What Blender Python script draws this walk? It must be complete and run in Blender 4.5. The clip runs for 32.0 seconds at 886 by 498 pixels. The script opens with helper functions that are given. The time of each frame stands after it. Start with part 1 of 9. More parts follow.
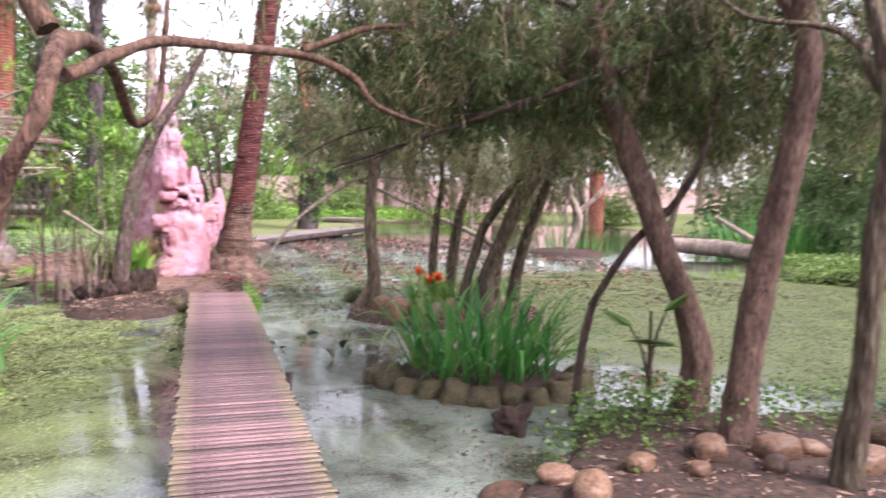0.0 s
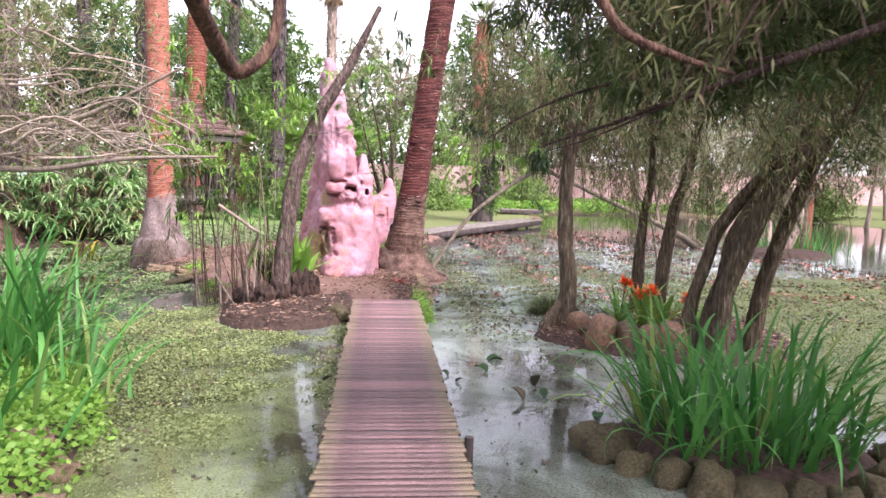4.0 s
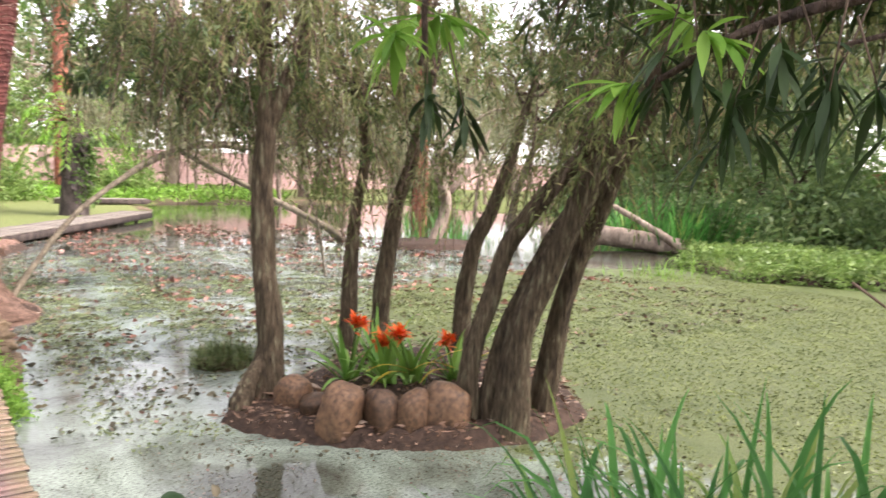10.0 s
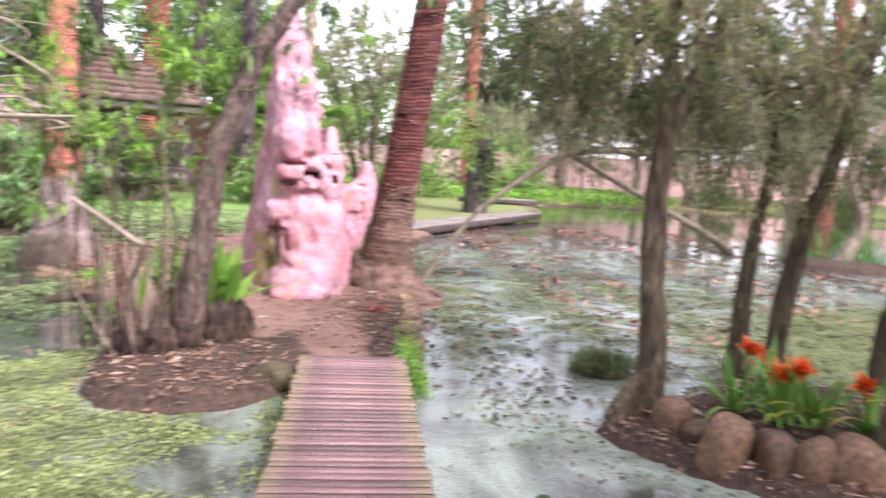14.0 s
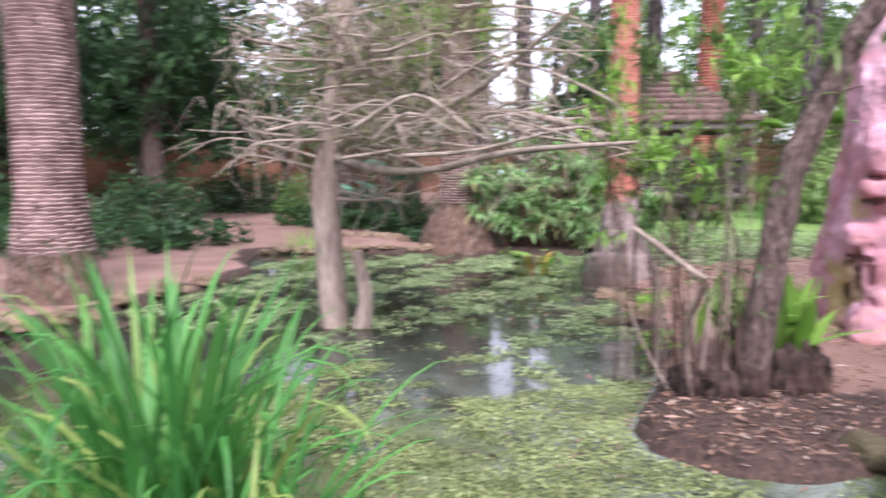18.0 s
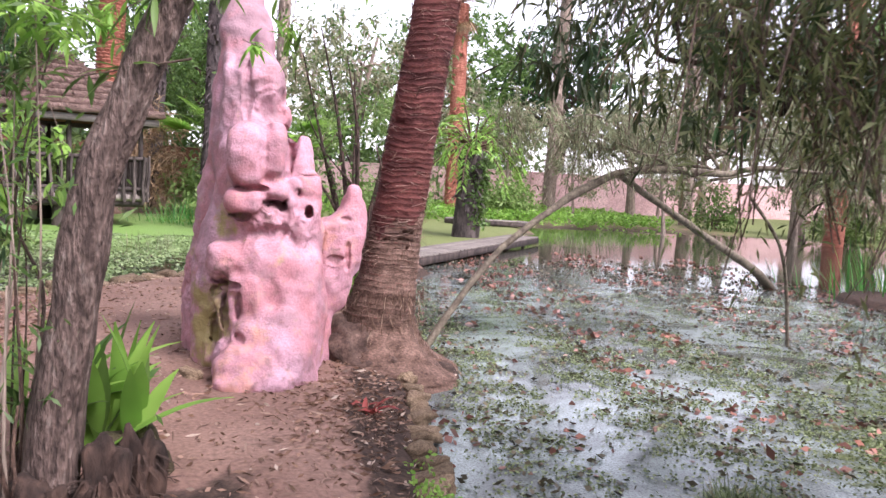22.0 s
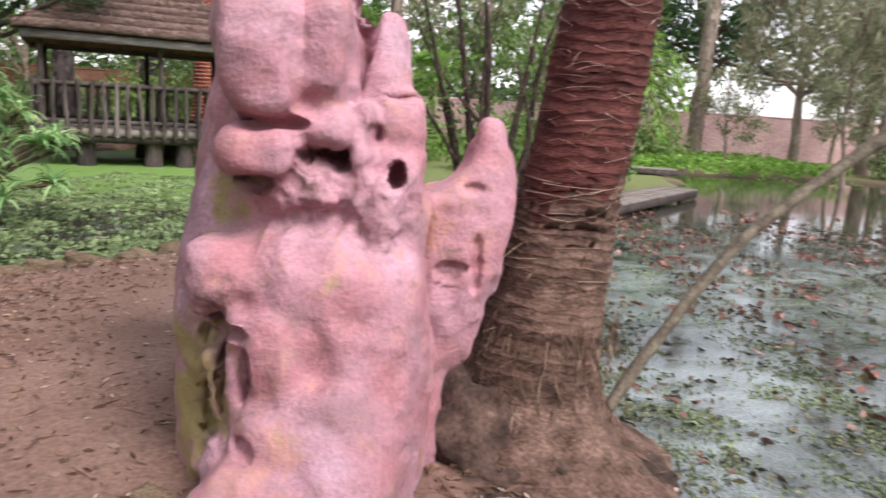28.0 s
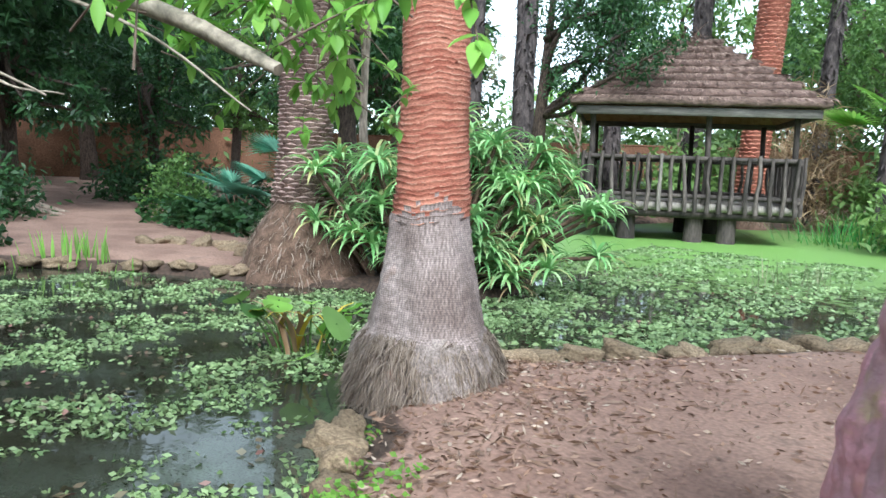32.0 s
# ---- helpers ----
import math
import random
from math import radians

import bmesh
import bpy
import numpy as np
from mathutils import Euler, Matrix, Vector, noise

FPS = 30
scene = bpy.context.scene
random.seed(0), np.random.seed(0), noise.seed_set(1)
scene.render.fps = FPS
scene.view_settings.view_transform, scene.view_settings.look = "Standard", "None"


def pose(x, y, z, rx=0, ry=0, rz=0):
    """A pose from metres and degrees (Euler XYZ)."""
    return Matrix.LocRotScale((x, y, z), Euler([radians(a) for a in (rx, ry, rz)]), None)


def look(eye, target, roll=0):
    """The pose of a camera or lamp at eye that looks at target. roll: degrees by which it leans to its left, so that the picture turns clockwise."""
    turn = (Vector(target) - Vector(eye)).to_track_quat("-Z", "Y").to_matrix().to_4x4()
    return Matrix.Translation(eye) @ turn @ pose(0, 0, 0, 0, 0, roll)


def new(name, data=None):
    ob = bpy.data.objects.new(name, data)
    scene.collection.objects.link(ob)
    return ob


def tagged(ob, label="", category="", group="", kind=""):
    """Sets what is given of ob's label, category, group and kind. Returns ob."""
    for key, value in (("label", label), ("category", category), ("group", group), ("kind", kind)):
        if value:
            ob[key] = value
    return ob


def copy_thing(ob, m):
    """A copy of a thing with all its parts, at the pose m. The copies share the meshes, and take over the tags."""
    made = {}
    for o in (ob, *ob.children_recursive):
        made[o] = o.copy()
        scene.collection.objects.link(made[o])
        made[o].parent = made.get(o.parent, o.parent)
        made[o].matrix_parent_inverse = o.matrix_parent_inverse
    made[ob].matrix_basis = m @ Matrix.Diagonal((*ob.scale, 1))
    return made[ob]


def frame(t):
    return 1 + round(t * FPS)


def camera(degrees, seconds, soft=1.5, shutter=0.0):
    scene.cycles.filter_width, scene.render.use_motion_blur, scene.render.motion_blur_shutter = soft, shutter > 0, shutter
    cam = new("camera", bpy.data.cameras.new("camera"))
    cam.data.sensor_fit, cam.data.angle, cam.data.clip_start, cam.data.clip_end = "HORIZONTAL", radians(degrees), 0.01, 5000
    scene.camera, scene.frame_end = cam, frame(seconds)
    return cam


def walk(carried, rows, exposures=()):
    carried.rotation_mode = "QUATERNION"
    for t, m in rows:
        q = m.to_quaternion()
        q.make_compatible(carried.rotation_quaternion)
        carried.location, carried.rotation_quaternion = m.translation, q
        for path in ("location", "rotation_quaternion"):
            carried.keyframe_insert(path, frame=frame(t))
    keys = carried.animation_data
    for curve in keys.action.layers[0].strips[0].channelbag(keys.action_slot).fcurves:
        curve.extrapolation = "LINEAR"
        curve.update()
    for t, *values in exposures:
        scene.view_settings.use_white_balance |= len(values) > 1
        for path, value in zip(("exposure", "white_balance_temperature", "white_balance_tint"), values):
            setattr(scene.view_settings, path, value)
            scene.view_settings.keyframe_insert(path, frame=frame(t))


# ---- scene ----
cam = camera(61.5, 32.0, shutter=0.5)
METRES, EYE, TILT, LEAN, TURN = 13.15, 1.7, 0.0, 0.0, -19.2
ROWS = [
    (0.0, 0.0, 0.0, 0.0, 0.1, -4.3, -1.32),
    (0.5, -0.0017, 0.0116, -0.0012, 6.14, -4.98, -0.31),
    (1.0, -0.0045, 0.0256, 0.0003, 8.99, -4.92, 0.62),
    (1.5, -0.0061, 0.0417, -0.0005, 10.32, -4.76, 0.42),
    (2.0, -0.0074, 0.0595, 0.0003, 11.84, -4.91, -0.77),
    (2.5, -0.0125, 0.0773, -0.0012, 13.24, -5.21, -1.38),
    (3.0, -0.0201, 0.0978, -0.0012, 13.39, -5.5, -1.24),
    (3.5, -0.0269, 0.1178, -0.0007, 13.08, -5.17, -1.26),
    (5.5, -0.0552, 0.2079, 0.0008, 13.68, -6.24, -0.87),
    (6.0, -0.0619, 0.2322, -0.0001, 12.93, -5.81, -1.11),
    (6.5, -0.0692, 0.2531, 0.0007, 13.42, -5.48, -1.65),
    (7.0, -0.0773, 0.2775, -0.0008, 12.99, -5.51, -1.78),
    (7.5, -0.0834, 0.2998, 0.0007, 10.65, -5.72, -1.54),
    (8.0, -0.0889, 0.3229, -0.0003, 7.63, -6.32, -1.46),
    (8.5, -0.093, 0.3393, 0.0001, 3.09, -6.63, -1.58),
    (9.0, -0.0952, 0.3518, 0.0003, -3.65, -6.54, -1.32),
    (9.5, -0.0988, 0.3612, 0.0016, -10.91, -6.26, -0.95),
    (10.0, -0.0993, 0.3669, 0.0015, -16.86, -5.8, -1.62),
    (10.5, -0.0989, 0.3728, 0.0005, -20.97, -5.19, -2.72),
    (11.0, -0.0981, 0.3782, 0.002, -23.78, -4.85, -3.26),
    (11.5, -0.0965, 0.3817, 0.0025, -25.68, -4.52, -3.3),
    (12.0, -0.0959, 0.3822, 0.0022, -24.87, -4.45, -3.18),
    (12.5, -0.0962, 0.3818, 0.0024, -19.89, -4.82, -3.01),
    (13.0, -0.0971, 0.3817, 0.0024, -11.32, -5.29, -3.05),
    (13.5, -0.0997, 0.3817, 0.0023, -0.3, -5.82, -3.11),
    (14.0, -0.1046, 0.3815, 0.0018, 11.91, -6.56, -3.06),
    (14.5, -0.1099, 0.3817, 0.0017, 23.77, -7.06, -2.54),
    (15.0, -0.115, 0.3823, 0.0018, 33.72, -7.02, -1.69),
    (15.5, -0.1195, 0.3837, 0.002, 42.6, -6.96, -0.65),
    (17.5, -0.13, 0.4086, 0.0032, 61.88, -6.66, -0.34),
    (18.0, -0.1377, 0.4191, 0.0032, 52.12, -6.2, 0.26),
    (18.5, -0.144, 0.4327, 0.0041, 40.31, -5.74, 0.57),
    (19.0, -0.1466, 0.4489, 0.0029, 30.23, -5.66, -0.3),
    (19.5, -0.1485, 0.468, 0.0041, 23.25, -5.59, -1.47),
    (20.0, -0.153, 0.4864, 0.0029, 17.69, -5.34, -2.08),
    (20.5, -0.159, 0.5058, 0.0039, 13.18, -5.09, -2.0),
    (21.0, -0.1627, 0.5259, 0.0048, 10.27, -4.87, -1.98),
    (21.5, -0.1665, 0.5475, 0.0046, 9.51, -4.87, -2.44),
    (22.0, -0.1719, 0.5665, 0.005, 10.01, -5.16, -2.98),
    (22.5, -0.1807, 0.5892, 0.0037, 10.07, -6.04, -2.72),
    (23.0, -0.1883, 0.6111, 0.0059, 9.49, -6.88, -2.06),
    (23.5, -0.193, 0.636, 0.005, 9.33, -7.27, -1.9),
    (24.0, -0.1987, 0.6586, 0.0065, 8.99, -7.16, -1.93),
    (24.5, -0.2062, 0.682, 0.0052, 5.6, -7.07, -1.23),
    (26.5, -0.2272, 0.7619, 0.0037, 4.89, -8.76, -3.48),
    (27.0, -0.2354, 0.7759, 0.0055, 8.58, -9.46, -2.69),
    (27.5, -0.2416, 0.7871, 0.0048, 13.19, -9.88, -2.67),
    (28.0, -0.2484, 0.7995, -0.0001, 19.09, -10.16, -3.26),
    (28.5, -0.2569, 0.8118, -0.0015, 26.29, -10.23, -3.91),
    (29.0, -0.2673, 0.823, -0.0042, 34.04, -9.82, -3.95),
    (29.5, -0.2798, 0.8346, -0.0093, 41.25, -8.76, -3.38),
    (30.0, -0.2921, 0.8464, -0.0089, 46.95, -7.48, -2.55),
    (30.5, -0.3046, 0.8586, -0.0089, 51.48, -6.59, -2.4),
    (31.0, -0.3185, 0.8706, -0.0099, 54.9, -6.35, -2.62),
    (31.5, -0.3336, 0.8796, -0.0087, 57.11, -6.36, -2.73),
    (32.0, -0.3502, 0.8872, -0.0104, 57.9, -6.37, -2.26),
]
EXPOSURES = [(0.0, 2.21, 6250, 30), (3.0, 2.16, 6250, 29), (7.0, 2.16, 6450, 27), (9.0, 2.27, 6600, 22), (11.0, 2.51, 7200, 18), (12.0, 2.56, 7300, 19), (13.0, 2.66, 6900, 22), (14.0, 2.29, 6300, 26), (15.0, 2.04, 6000, 27), (18.0, 2.01, 5900, 28), (19.0, 2.03, 5950, 29), (23.0, 1.76, 6250, 26), (28.0, 1.41, 6400, 18), (29.0, 1.5, 5700, 2), (30.0, 1.64, 5200, -10), (32.0, 1.93, 5500, -1)]
walk(cam, [(t, pose(0, 0, EYE, TILT, LEAN, TURN) @ pose(METRES * x, METRES * y, METRES * z, 90 + pitch, roll, yaw)) for t, x, y, z, yaw, pitch, roll in ROWS], EXPOSURES)

# ---- light: bright overcast sky, weak wide sun ----
world = bpy.data.worlds.new("world")
scene.world = world
world.use_nodes = True
wn, wl = world.node_tree.nodes, world.node_tree.links
sky = wn.new("ShaderNodeTexSky")
sky.sky_type, sky.sun_disc, sky.sun_elevation, sky.sun_rotation = "NISHITA", False, radians(48), radians(150)
sky.air_density, sky.dust_density, sky.ozone_density = 1.0, 1.2, 1.0
grey = wn.new("ShaderNodeHueSaturation")
grey.inputs["Saturation"].default_value = 0.22
wl.new(sky.outputs["Color"], grey.inputs["Color"])
wl.new(grey.outputs["Color"], wn["Background"].inputs["Color"])
wn["Background"].inputs["Strength"].default_value = 0.125
sun = new("sun", bpy.data.lights.new("sun", "SUN"))
sun.data.energy, sun.data.angle, sun.data.color = 1.5, radians(22), (1.0, 0.95, 0.9)
sun.matrix_world = look((0, 0, 20), (0.0 - 8.5, 20 * 0.0 + 9.0, 20 - 14.0))


# ---- materials ----
def material(name, c1, c2, scale=4.0, rough=0.8, bump=0.3, fine=40.0, c3=None, stretch=(1, 1, 1), rnd=0.0, spec=0.3, dist=0.01, lo=0.35, hi=0.65, vary=(0.62, 1.3)):
    """Two colours mixed by coarse noise, darkened and relieved by fine noise; rnd: variation from object to object."""
    m = bpy.data.materials.new(name)
    m.use_nodes = True
    n, l = m.node_tree.nodes, m.node_tree.links
    b = n["Principled BSDF"]
    b.inputs["Roughness"].default_value = rough
    b.inputs["Specular IOR Level"].default_value = spec
    co, mp = n.new("ShaderNodeTexCoord"), n.new("ShaderNodeMapping")
    mp.inputs["Scale"].default_value = stretch
    l.new(co.outputs["Object"], mp.inputs["Vector"])
    big, small = n.new("ShaderNodeTexNoise"), n.new("ShaderNodeTexNoise")
    big.inputs["Scale"].default_value, big.inputs["Detail"].default_value = scale, 5
    small.inputs["Scale"].default_value, small.inputs["Detail"].default_value = fine, 4
    l.new(mp.outputs[0], big.inputs["Vector"]), l.new(mp.outputs[0], small.inputs["Vector"])
    ramp = n.new("ShaderNodeValToRGB")
    e = ramp.color_ramp.elements
    e[0].position, e[1].position = lo, hi
    e[0].color, e[1].color = (*c1, 1), (*c2, 1)
    if c3:
        k = e.new(hi + 0.12)
        k.color = (*c3, 1)
    l.new(big.outputs["Fac"], ramp.inputs["Fac"])
    val = n.new("ShaderNodeMapRange")
    val.inputs["From Min"].default_value, val.inputs["From Max"].default_value = 0.3, 0.7
    val.inputs["To Min"].default_value, val.inputs["To Max"].default_value = vary
    l.new(small.outputs["Fac"], val.inputs["Value"])
    mul = n.new("ShaderNodeMix")
    mul.data_type, mul.blend_type = "RGBA", "MULTIPLY"
    mul.inputs["Factor"].default_value = 1.0
    l.new(ramp.outputs["Color"], mul.inputs[6]), l.new(val.outputs[0], mul.inputs[7])
    out = mul.outputs[2]
    if rnd:
        oi, hs = n.new("ShaderNodeObjectInfo"), n.new("ShaderNodeHueSaturation")
        r = n.new("ShaderNodeMapRange")
        r.inputs["To Min"].default_value, r.inputs["To Max"].default_value = 1 - rnd, 1 + rnd
        l.new(oi.outputs["Random"], r.inputs["Value"]), l.new(r.outputs[0], hs.inputs["Value"]), l.new(out, hs.inputs["Color"])
        out = hs.outputs["Color"]
    l.new(out, b.inputs["Base Color"])
    bp = n.new("ShaderNodeBump")
    bp.inputs["Strength"].default_value, bp.inputs["Distance"].default_value = bump, dist
    l.new(small.outputs["Fac"], bp.inputs["Height"]), l.new(bp.outputs[0], b.inputs["Normal"])
    return m


def leaf_material(name, c1, c2, c3=None, through_light=0.35, rough=0.5, spec=0.4):
    """Leaves: colour by island, glossy over diffuse, partly translucent."""
    m = bpy.data.materials.new(name)
    m.use_nodes = True
    n, l = m.node_tree.nodes, m.node_tree.links
    b = n["Principled BSDF"]
    b.inputs["Roughness"].default_value = rough
    b.inputs["Specular IOR Level"].default_value = spec
    g, ramp = n.new("ShaderNodeNewGeometry"), n.new("ShaderNodeValToRGB")
    e = ramp.color_ramp.elements
    e[0].color, e[1].color = (*c1, 1), (*c2, 1)
    if c3:
        e[1].position = 0.86
        e.new(0.93).color = (*c3, 1)
    oi, ad, fr = n.new("ShaderNodeObjectInfo"), n.new("ShaderNodeMath"), n.new("ShaderNodeMath")
    ad.operation, fr.operation = "ADD", "FRACT"
    l.new(g.outputs["Random Per Island"], ad.inputs[0]), l.new(oi.outputs["Random"], ad.inputs[1]), l.new(ad.outputs[0], fr.inputs[0])
    l.new(fr.outputs[0], ramp.inputs["Fac"])
    co, ns, mr = n.new("ShaderNodeTexCoord"), n.new("ShaderNodeTexNoise"), n.new("ShaderNodeMapRange")
    ns.inputs["Scale"].default_value, ns.inputs["Detail"].default_value = 1.7, 3
    mr.inputs["From Min"].default_value, mr.inputs["From Max"].default_value = 0.3, 0.7
    mr.inputs["To Min"].default_value, mr.inputs["To Max"].default_value = 0.65, 1.3
    l.new(co.outputs["Object"], ns.inputs["Vector"]), l.new(ns.outputs["Fac"], mr.inputs["Value"])
    mul = n.new("ShaderNodeMix")
    mul.data_type, mul.blend_type = "RGBA", "MULTIPLY"
    mul.inputs["Factor"].default_value = 1.0
    l.new(ramp.outputs["Color"], mul.inputs[6]), l.new(mr.outputs[0], mul.inputs[7])
    l.new(mul.outputs[2], b.inputs["Base Color"])
    tr, mx = n.new("ShaderNodeBsdfTranslucent"), n.new("ShaderNodeMixShader")
    l.new(mul.outputs[2], tr.inputs["Color"])
    mx.inputs["Fac"].default_value = through_light
    l.new(b.outputs[0], mx.inputs[1]), l.new(tr.outputs[0], mx.inputs[2])
    l.new(mx.outputs[0], n["Material Output"].inputs["Surface"])
    return m


def water_material():
    """Dark glossy water under a broken cover of duckweed, dense and thin by parts of the pond, with a pale dusty layer
    that also carries painted sky sheen.
    """
    m = bpy.data.materials.new("pond_water")
    m.use_nodes = True
    n, l = m.node_tree.nodes, m.node_tree.links
    co = n.new("ShaderNodeTexCoord")
    p = co.outputs["Object"]

    def noise_at(scale, detail=5, rough=0.55, warp=0.0):
        t = n.new("ShaderNodeTexNoise")
        t.inputs["Scale"].default_value, t.inputs["Detail"].default_value, t.inputs["Roughness"].default_value = scale, detail, rough
        t.inputs["Distortion"].default_value = warp
        l.new(p, t.inputs["Vector"])
        return t.outputs["Fac"]

    def math_node(op, a, b, clamp=False):
        t = n.new("ShaderNodeMath")
        t.operation, t.use_clamp = op, clamp
        for s, v in zip(t.inputs, (a, b)):
            if isinstance(v, (int, float)):
                s.default_value = v
            else:
                l.new(v, s)
        return t.outputs[0]

    def spot(x, y, r0, r1):
        d, r = n.new("ShaderNodeVectorMath"), n.new("ShaderNodeMapRange")
        d.operation = "DISTANCE"
        d.inputs[1].default_value = (x, y, 0)
        l.new(p, d.inputs[0])
        r.inputs["From Min"].default_value, r.inputs["From Max"].default_value = r0, r1
        r.inputs["To Min"].default_value, r.inputs["To Max"].default_value = 1, 0
        l.new(d.outputs["Value"], r.inputs["Value"])
        return r.outputs[0]

    def mix(f, a, b):
        t = n.new("ShaderNodeMix")
        t.data_type = "RGBA"
        l.new(f, t.inputs[0])
        for s, v in ((t.inputs[6], a), (t.inputs[7], b)):
            if isinstance(v, tuple):
                s.default_value = (*v, 1)
            else:
                l.new(v, s)
        return t.outputs[2]

    def ramp(f, a, b):
        t = n.new("ShaderNodeMapRange")
        t.inputs["From Min"].default_value, t.inputs["From Max"].default_value = a, b
        l.new(f, t.inputs["Value"])
        return t.outputs[0]

    # how much of the surface the weed covers: more where spots say so
    cover = 0.36
    for x, y, r0, r1, w in WEED_SPOTS:
        cover = math_node("ADD", cover, math_node("MULTIPLY", spot(x, y, r0, r1), w))
    wide, clump, speck = noise_at(0.8, 4), noise_at(5.0, 7, 0.65, 0.6), noise_at(60.0, 3, 0.6)
    field = math_node("ADD", math_node("MULTIPLY", clump, 0.62), math_node("ADD", math_node("MULTIPLY", wide, 0.3), math_node("MULTIPLY", speck, 0.22)))
    weed = ramp(math_node("SUBTRACT", math_node("ADD", cover, 0.08), field), 0.0, 0.07)
    olive = mix(ramp(noise_at(1.3), 0.35, 0.65), (0.08, 0.11, 0.032), (0.14, 0.17, 0.058))
    olive = mix(ramp(speck, 0.38, 0.62), (0.05, 0.065, 0.02), olive)
    green = mix(math_node("MULTIPLY", spot(-6.5, 29, 2, 9), 0.8), olive, (0.19, 0.34, 0.08))
    wb, db = n.new("ShaderNodeBsdfPrincipled"), n["Principled BSDF"]
    # pale layer: surface dust, plus reflected sky put into the base colour
    film_sheen = math_node("ADD", math_node("MULTIPLY", ramp(noise_at(2.2, 6, 0.6, 0.4), 0.36, 0.62), 0.14), math_node("ADD", math_node("MULTIPLY", spot(1.5, 6.5, 3.5, 8.5), 0.6), math_node("MULTIPLY", spot(4.5, 15.5, 4.5, 9.0), 0.72)), True)
    film_sheen = math_node("MULTIPLY", film_sheen, ramp(speck, 0.25, 0.55))
    film_sheen = math_node("MULTIPLY", film_sheen, math_node("ADD", math_node("MULTIPLY", ramp(noise_at(0.9, 6, 0.65, 0.8), 0.36, 0.6), 0.85), 0.15))
    l.new(mix(film_sheen, (0.02, 0.018, 0.011), mix(spot(-3.5, 6.5, 3.2, 3.9), mix(spot(5, 17, 5, 9), (0.28, 0.345, 0.28), (0.36, 0.43, 0.42)), (0.27, 0.34, 0.14))), wb.inputs["Base Color"])
    l.new(math_node("ADD", math_node("MULTIPLY", film_sheen, 0.16), 0.03), wb.inputs["Roughness"])
    wb.inputs["IOR"].default_value = 1.33
    l.new(green, db.inputs["Base Color"])
    db.inputs["Roughness"].default_value = 0.5
    db.inputs["Specular IOR Level"].default_value = 0.35
    bp = n.new("ShaderNodeBump")
    bp.inputs["Strength"].default_value, bp.inputs["Distance"].default_value = 0.7, 0.012
    l.new(math_node("MULTIPLY", speck, weed), bp.inputs["Height"])
    l.new(bp.outputs[0], db.inputs["Normal"])
    rp = n.new("ShaderNodeBump")
    rp.inputs["Strength"].default_value, rp.inputs["Distance"].default_value = 0.10, 0.02
    l.new(noise_at(6.0, 2), rp.inputs["Height"]), l.new(rp.outputs[0], wb.inputs["Normal"])
    mx = n.new("ShaderNodeMixShader")
    l.new(weed, mx.inputs["Fac"]), l.new(wb.outputs[0], mx.inputs[1]), l.new(db.outputs[0], mx.inputs[2])
    l.new(mx.outputs[0], n["Material Output"].inputs["Surface"])
    return m


# x, y, inner and outer radius, added cover
WEED_SPOTS = [(-2.6, 9.4, 0.8, 4.4, 0.12), (9.0, 9.5, 3.5, 6.5, 0.55), (-6.5, 30, 4.0, 9.0, 0.4), (4.0, 18.0, 3.0, 9.0, 0.0), (12, 27, 4, 10, -0.2), (-5.0, 14, 2, 5, -0.12), (2.4, 4.7, 0.9, 2.0, 0.1), (-2.0, 21.0, 1.0, 5.0, 0.08), (-3.7, 11.3, 0.5, 1.7, -0.1)]

def ground_material(weights, base):
    """Blends earth, litter soil and grass by two weights on the mesh, with ragged edges."""
    m, soil, grass = base
    n, l = m.node_tree.nodes, m.node_tree.links
    b = n["Principled BSDF"]
    co = next(k for k in n if k.type == "TEX_COORD")
    col = b.inputs["Base Color"].links[0].from_socket
    for name, (c1, c2), scale in zip(weights, (soil, grass), (22.0, 30.0)):
        at, t, edge = n.new("ShaderNodeAttribute"), n.new("ShaderNodeTexNoise"), n.new("ShaderNodeTexNoise")
        at.attribute_name = name
        t.inputs["Scale"].default_value, t.inputs["Detail"].default_value = scale, 6
        edge.inputs["Scale"].default_value, edge.inputs["Detail"].default_value = 5.0, 7
        ad, mr, r = n.new("ShaderNodeMath"), n.new("ShaderNodeMapRange"), n.new("ShaderNodeMix")
        ad.operation = "ADD"
        l.new(at.outputs["Fac"], ad.inputs[0]), l.new(edge.outputs["Fac"], ad.inputs[1])
        mr.inputs["From Min"].default_value, mr.inputs["From Max"].default_value = 0.85, 1.15
        l.new(ad.outputs[0], mr.inputs["Value"])
        r.data_type = "RGBA"
        r.inputs[6].default_value, r.inputs[7].default_value = (*c1, 1), (*c2, 1)
        rr = n.new("ShaderNodeMapRange")
        rr.inputs["From Min"].default_value, rr.inputs["From Max"].default_value = 0.32, 0.68
        mx = n.new("ShaderNodeMix")
        mx.data_type = "RGBA"
        for q in (t, edge):
            l.new(co.outputs["Object"], q.inputs["Vector"])
        l.new(t.outputs["Fac"], rr.inputs["Value"]), l.new(rr.outputs[0], r.inputs[0])
        l.new(mr.outputs[0], mx.inputs[0]), l.new(col, mx.inputs[6]), l.new(r.outputs[2], mx.inputs[7])
        col = mx.outputs[2]
    l.new(col, b.inputs["Base Color"])
    return m


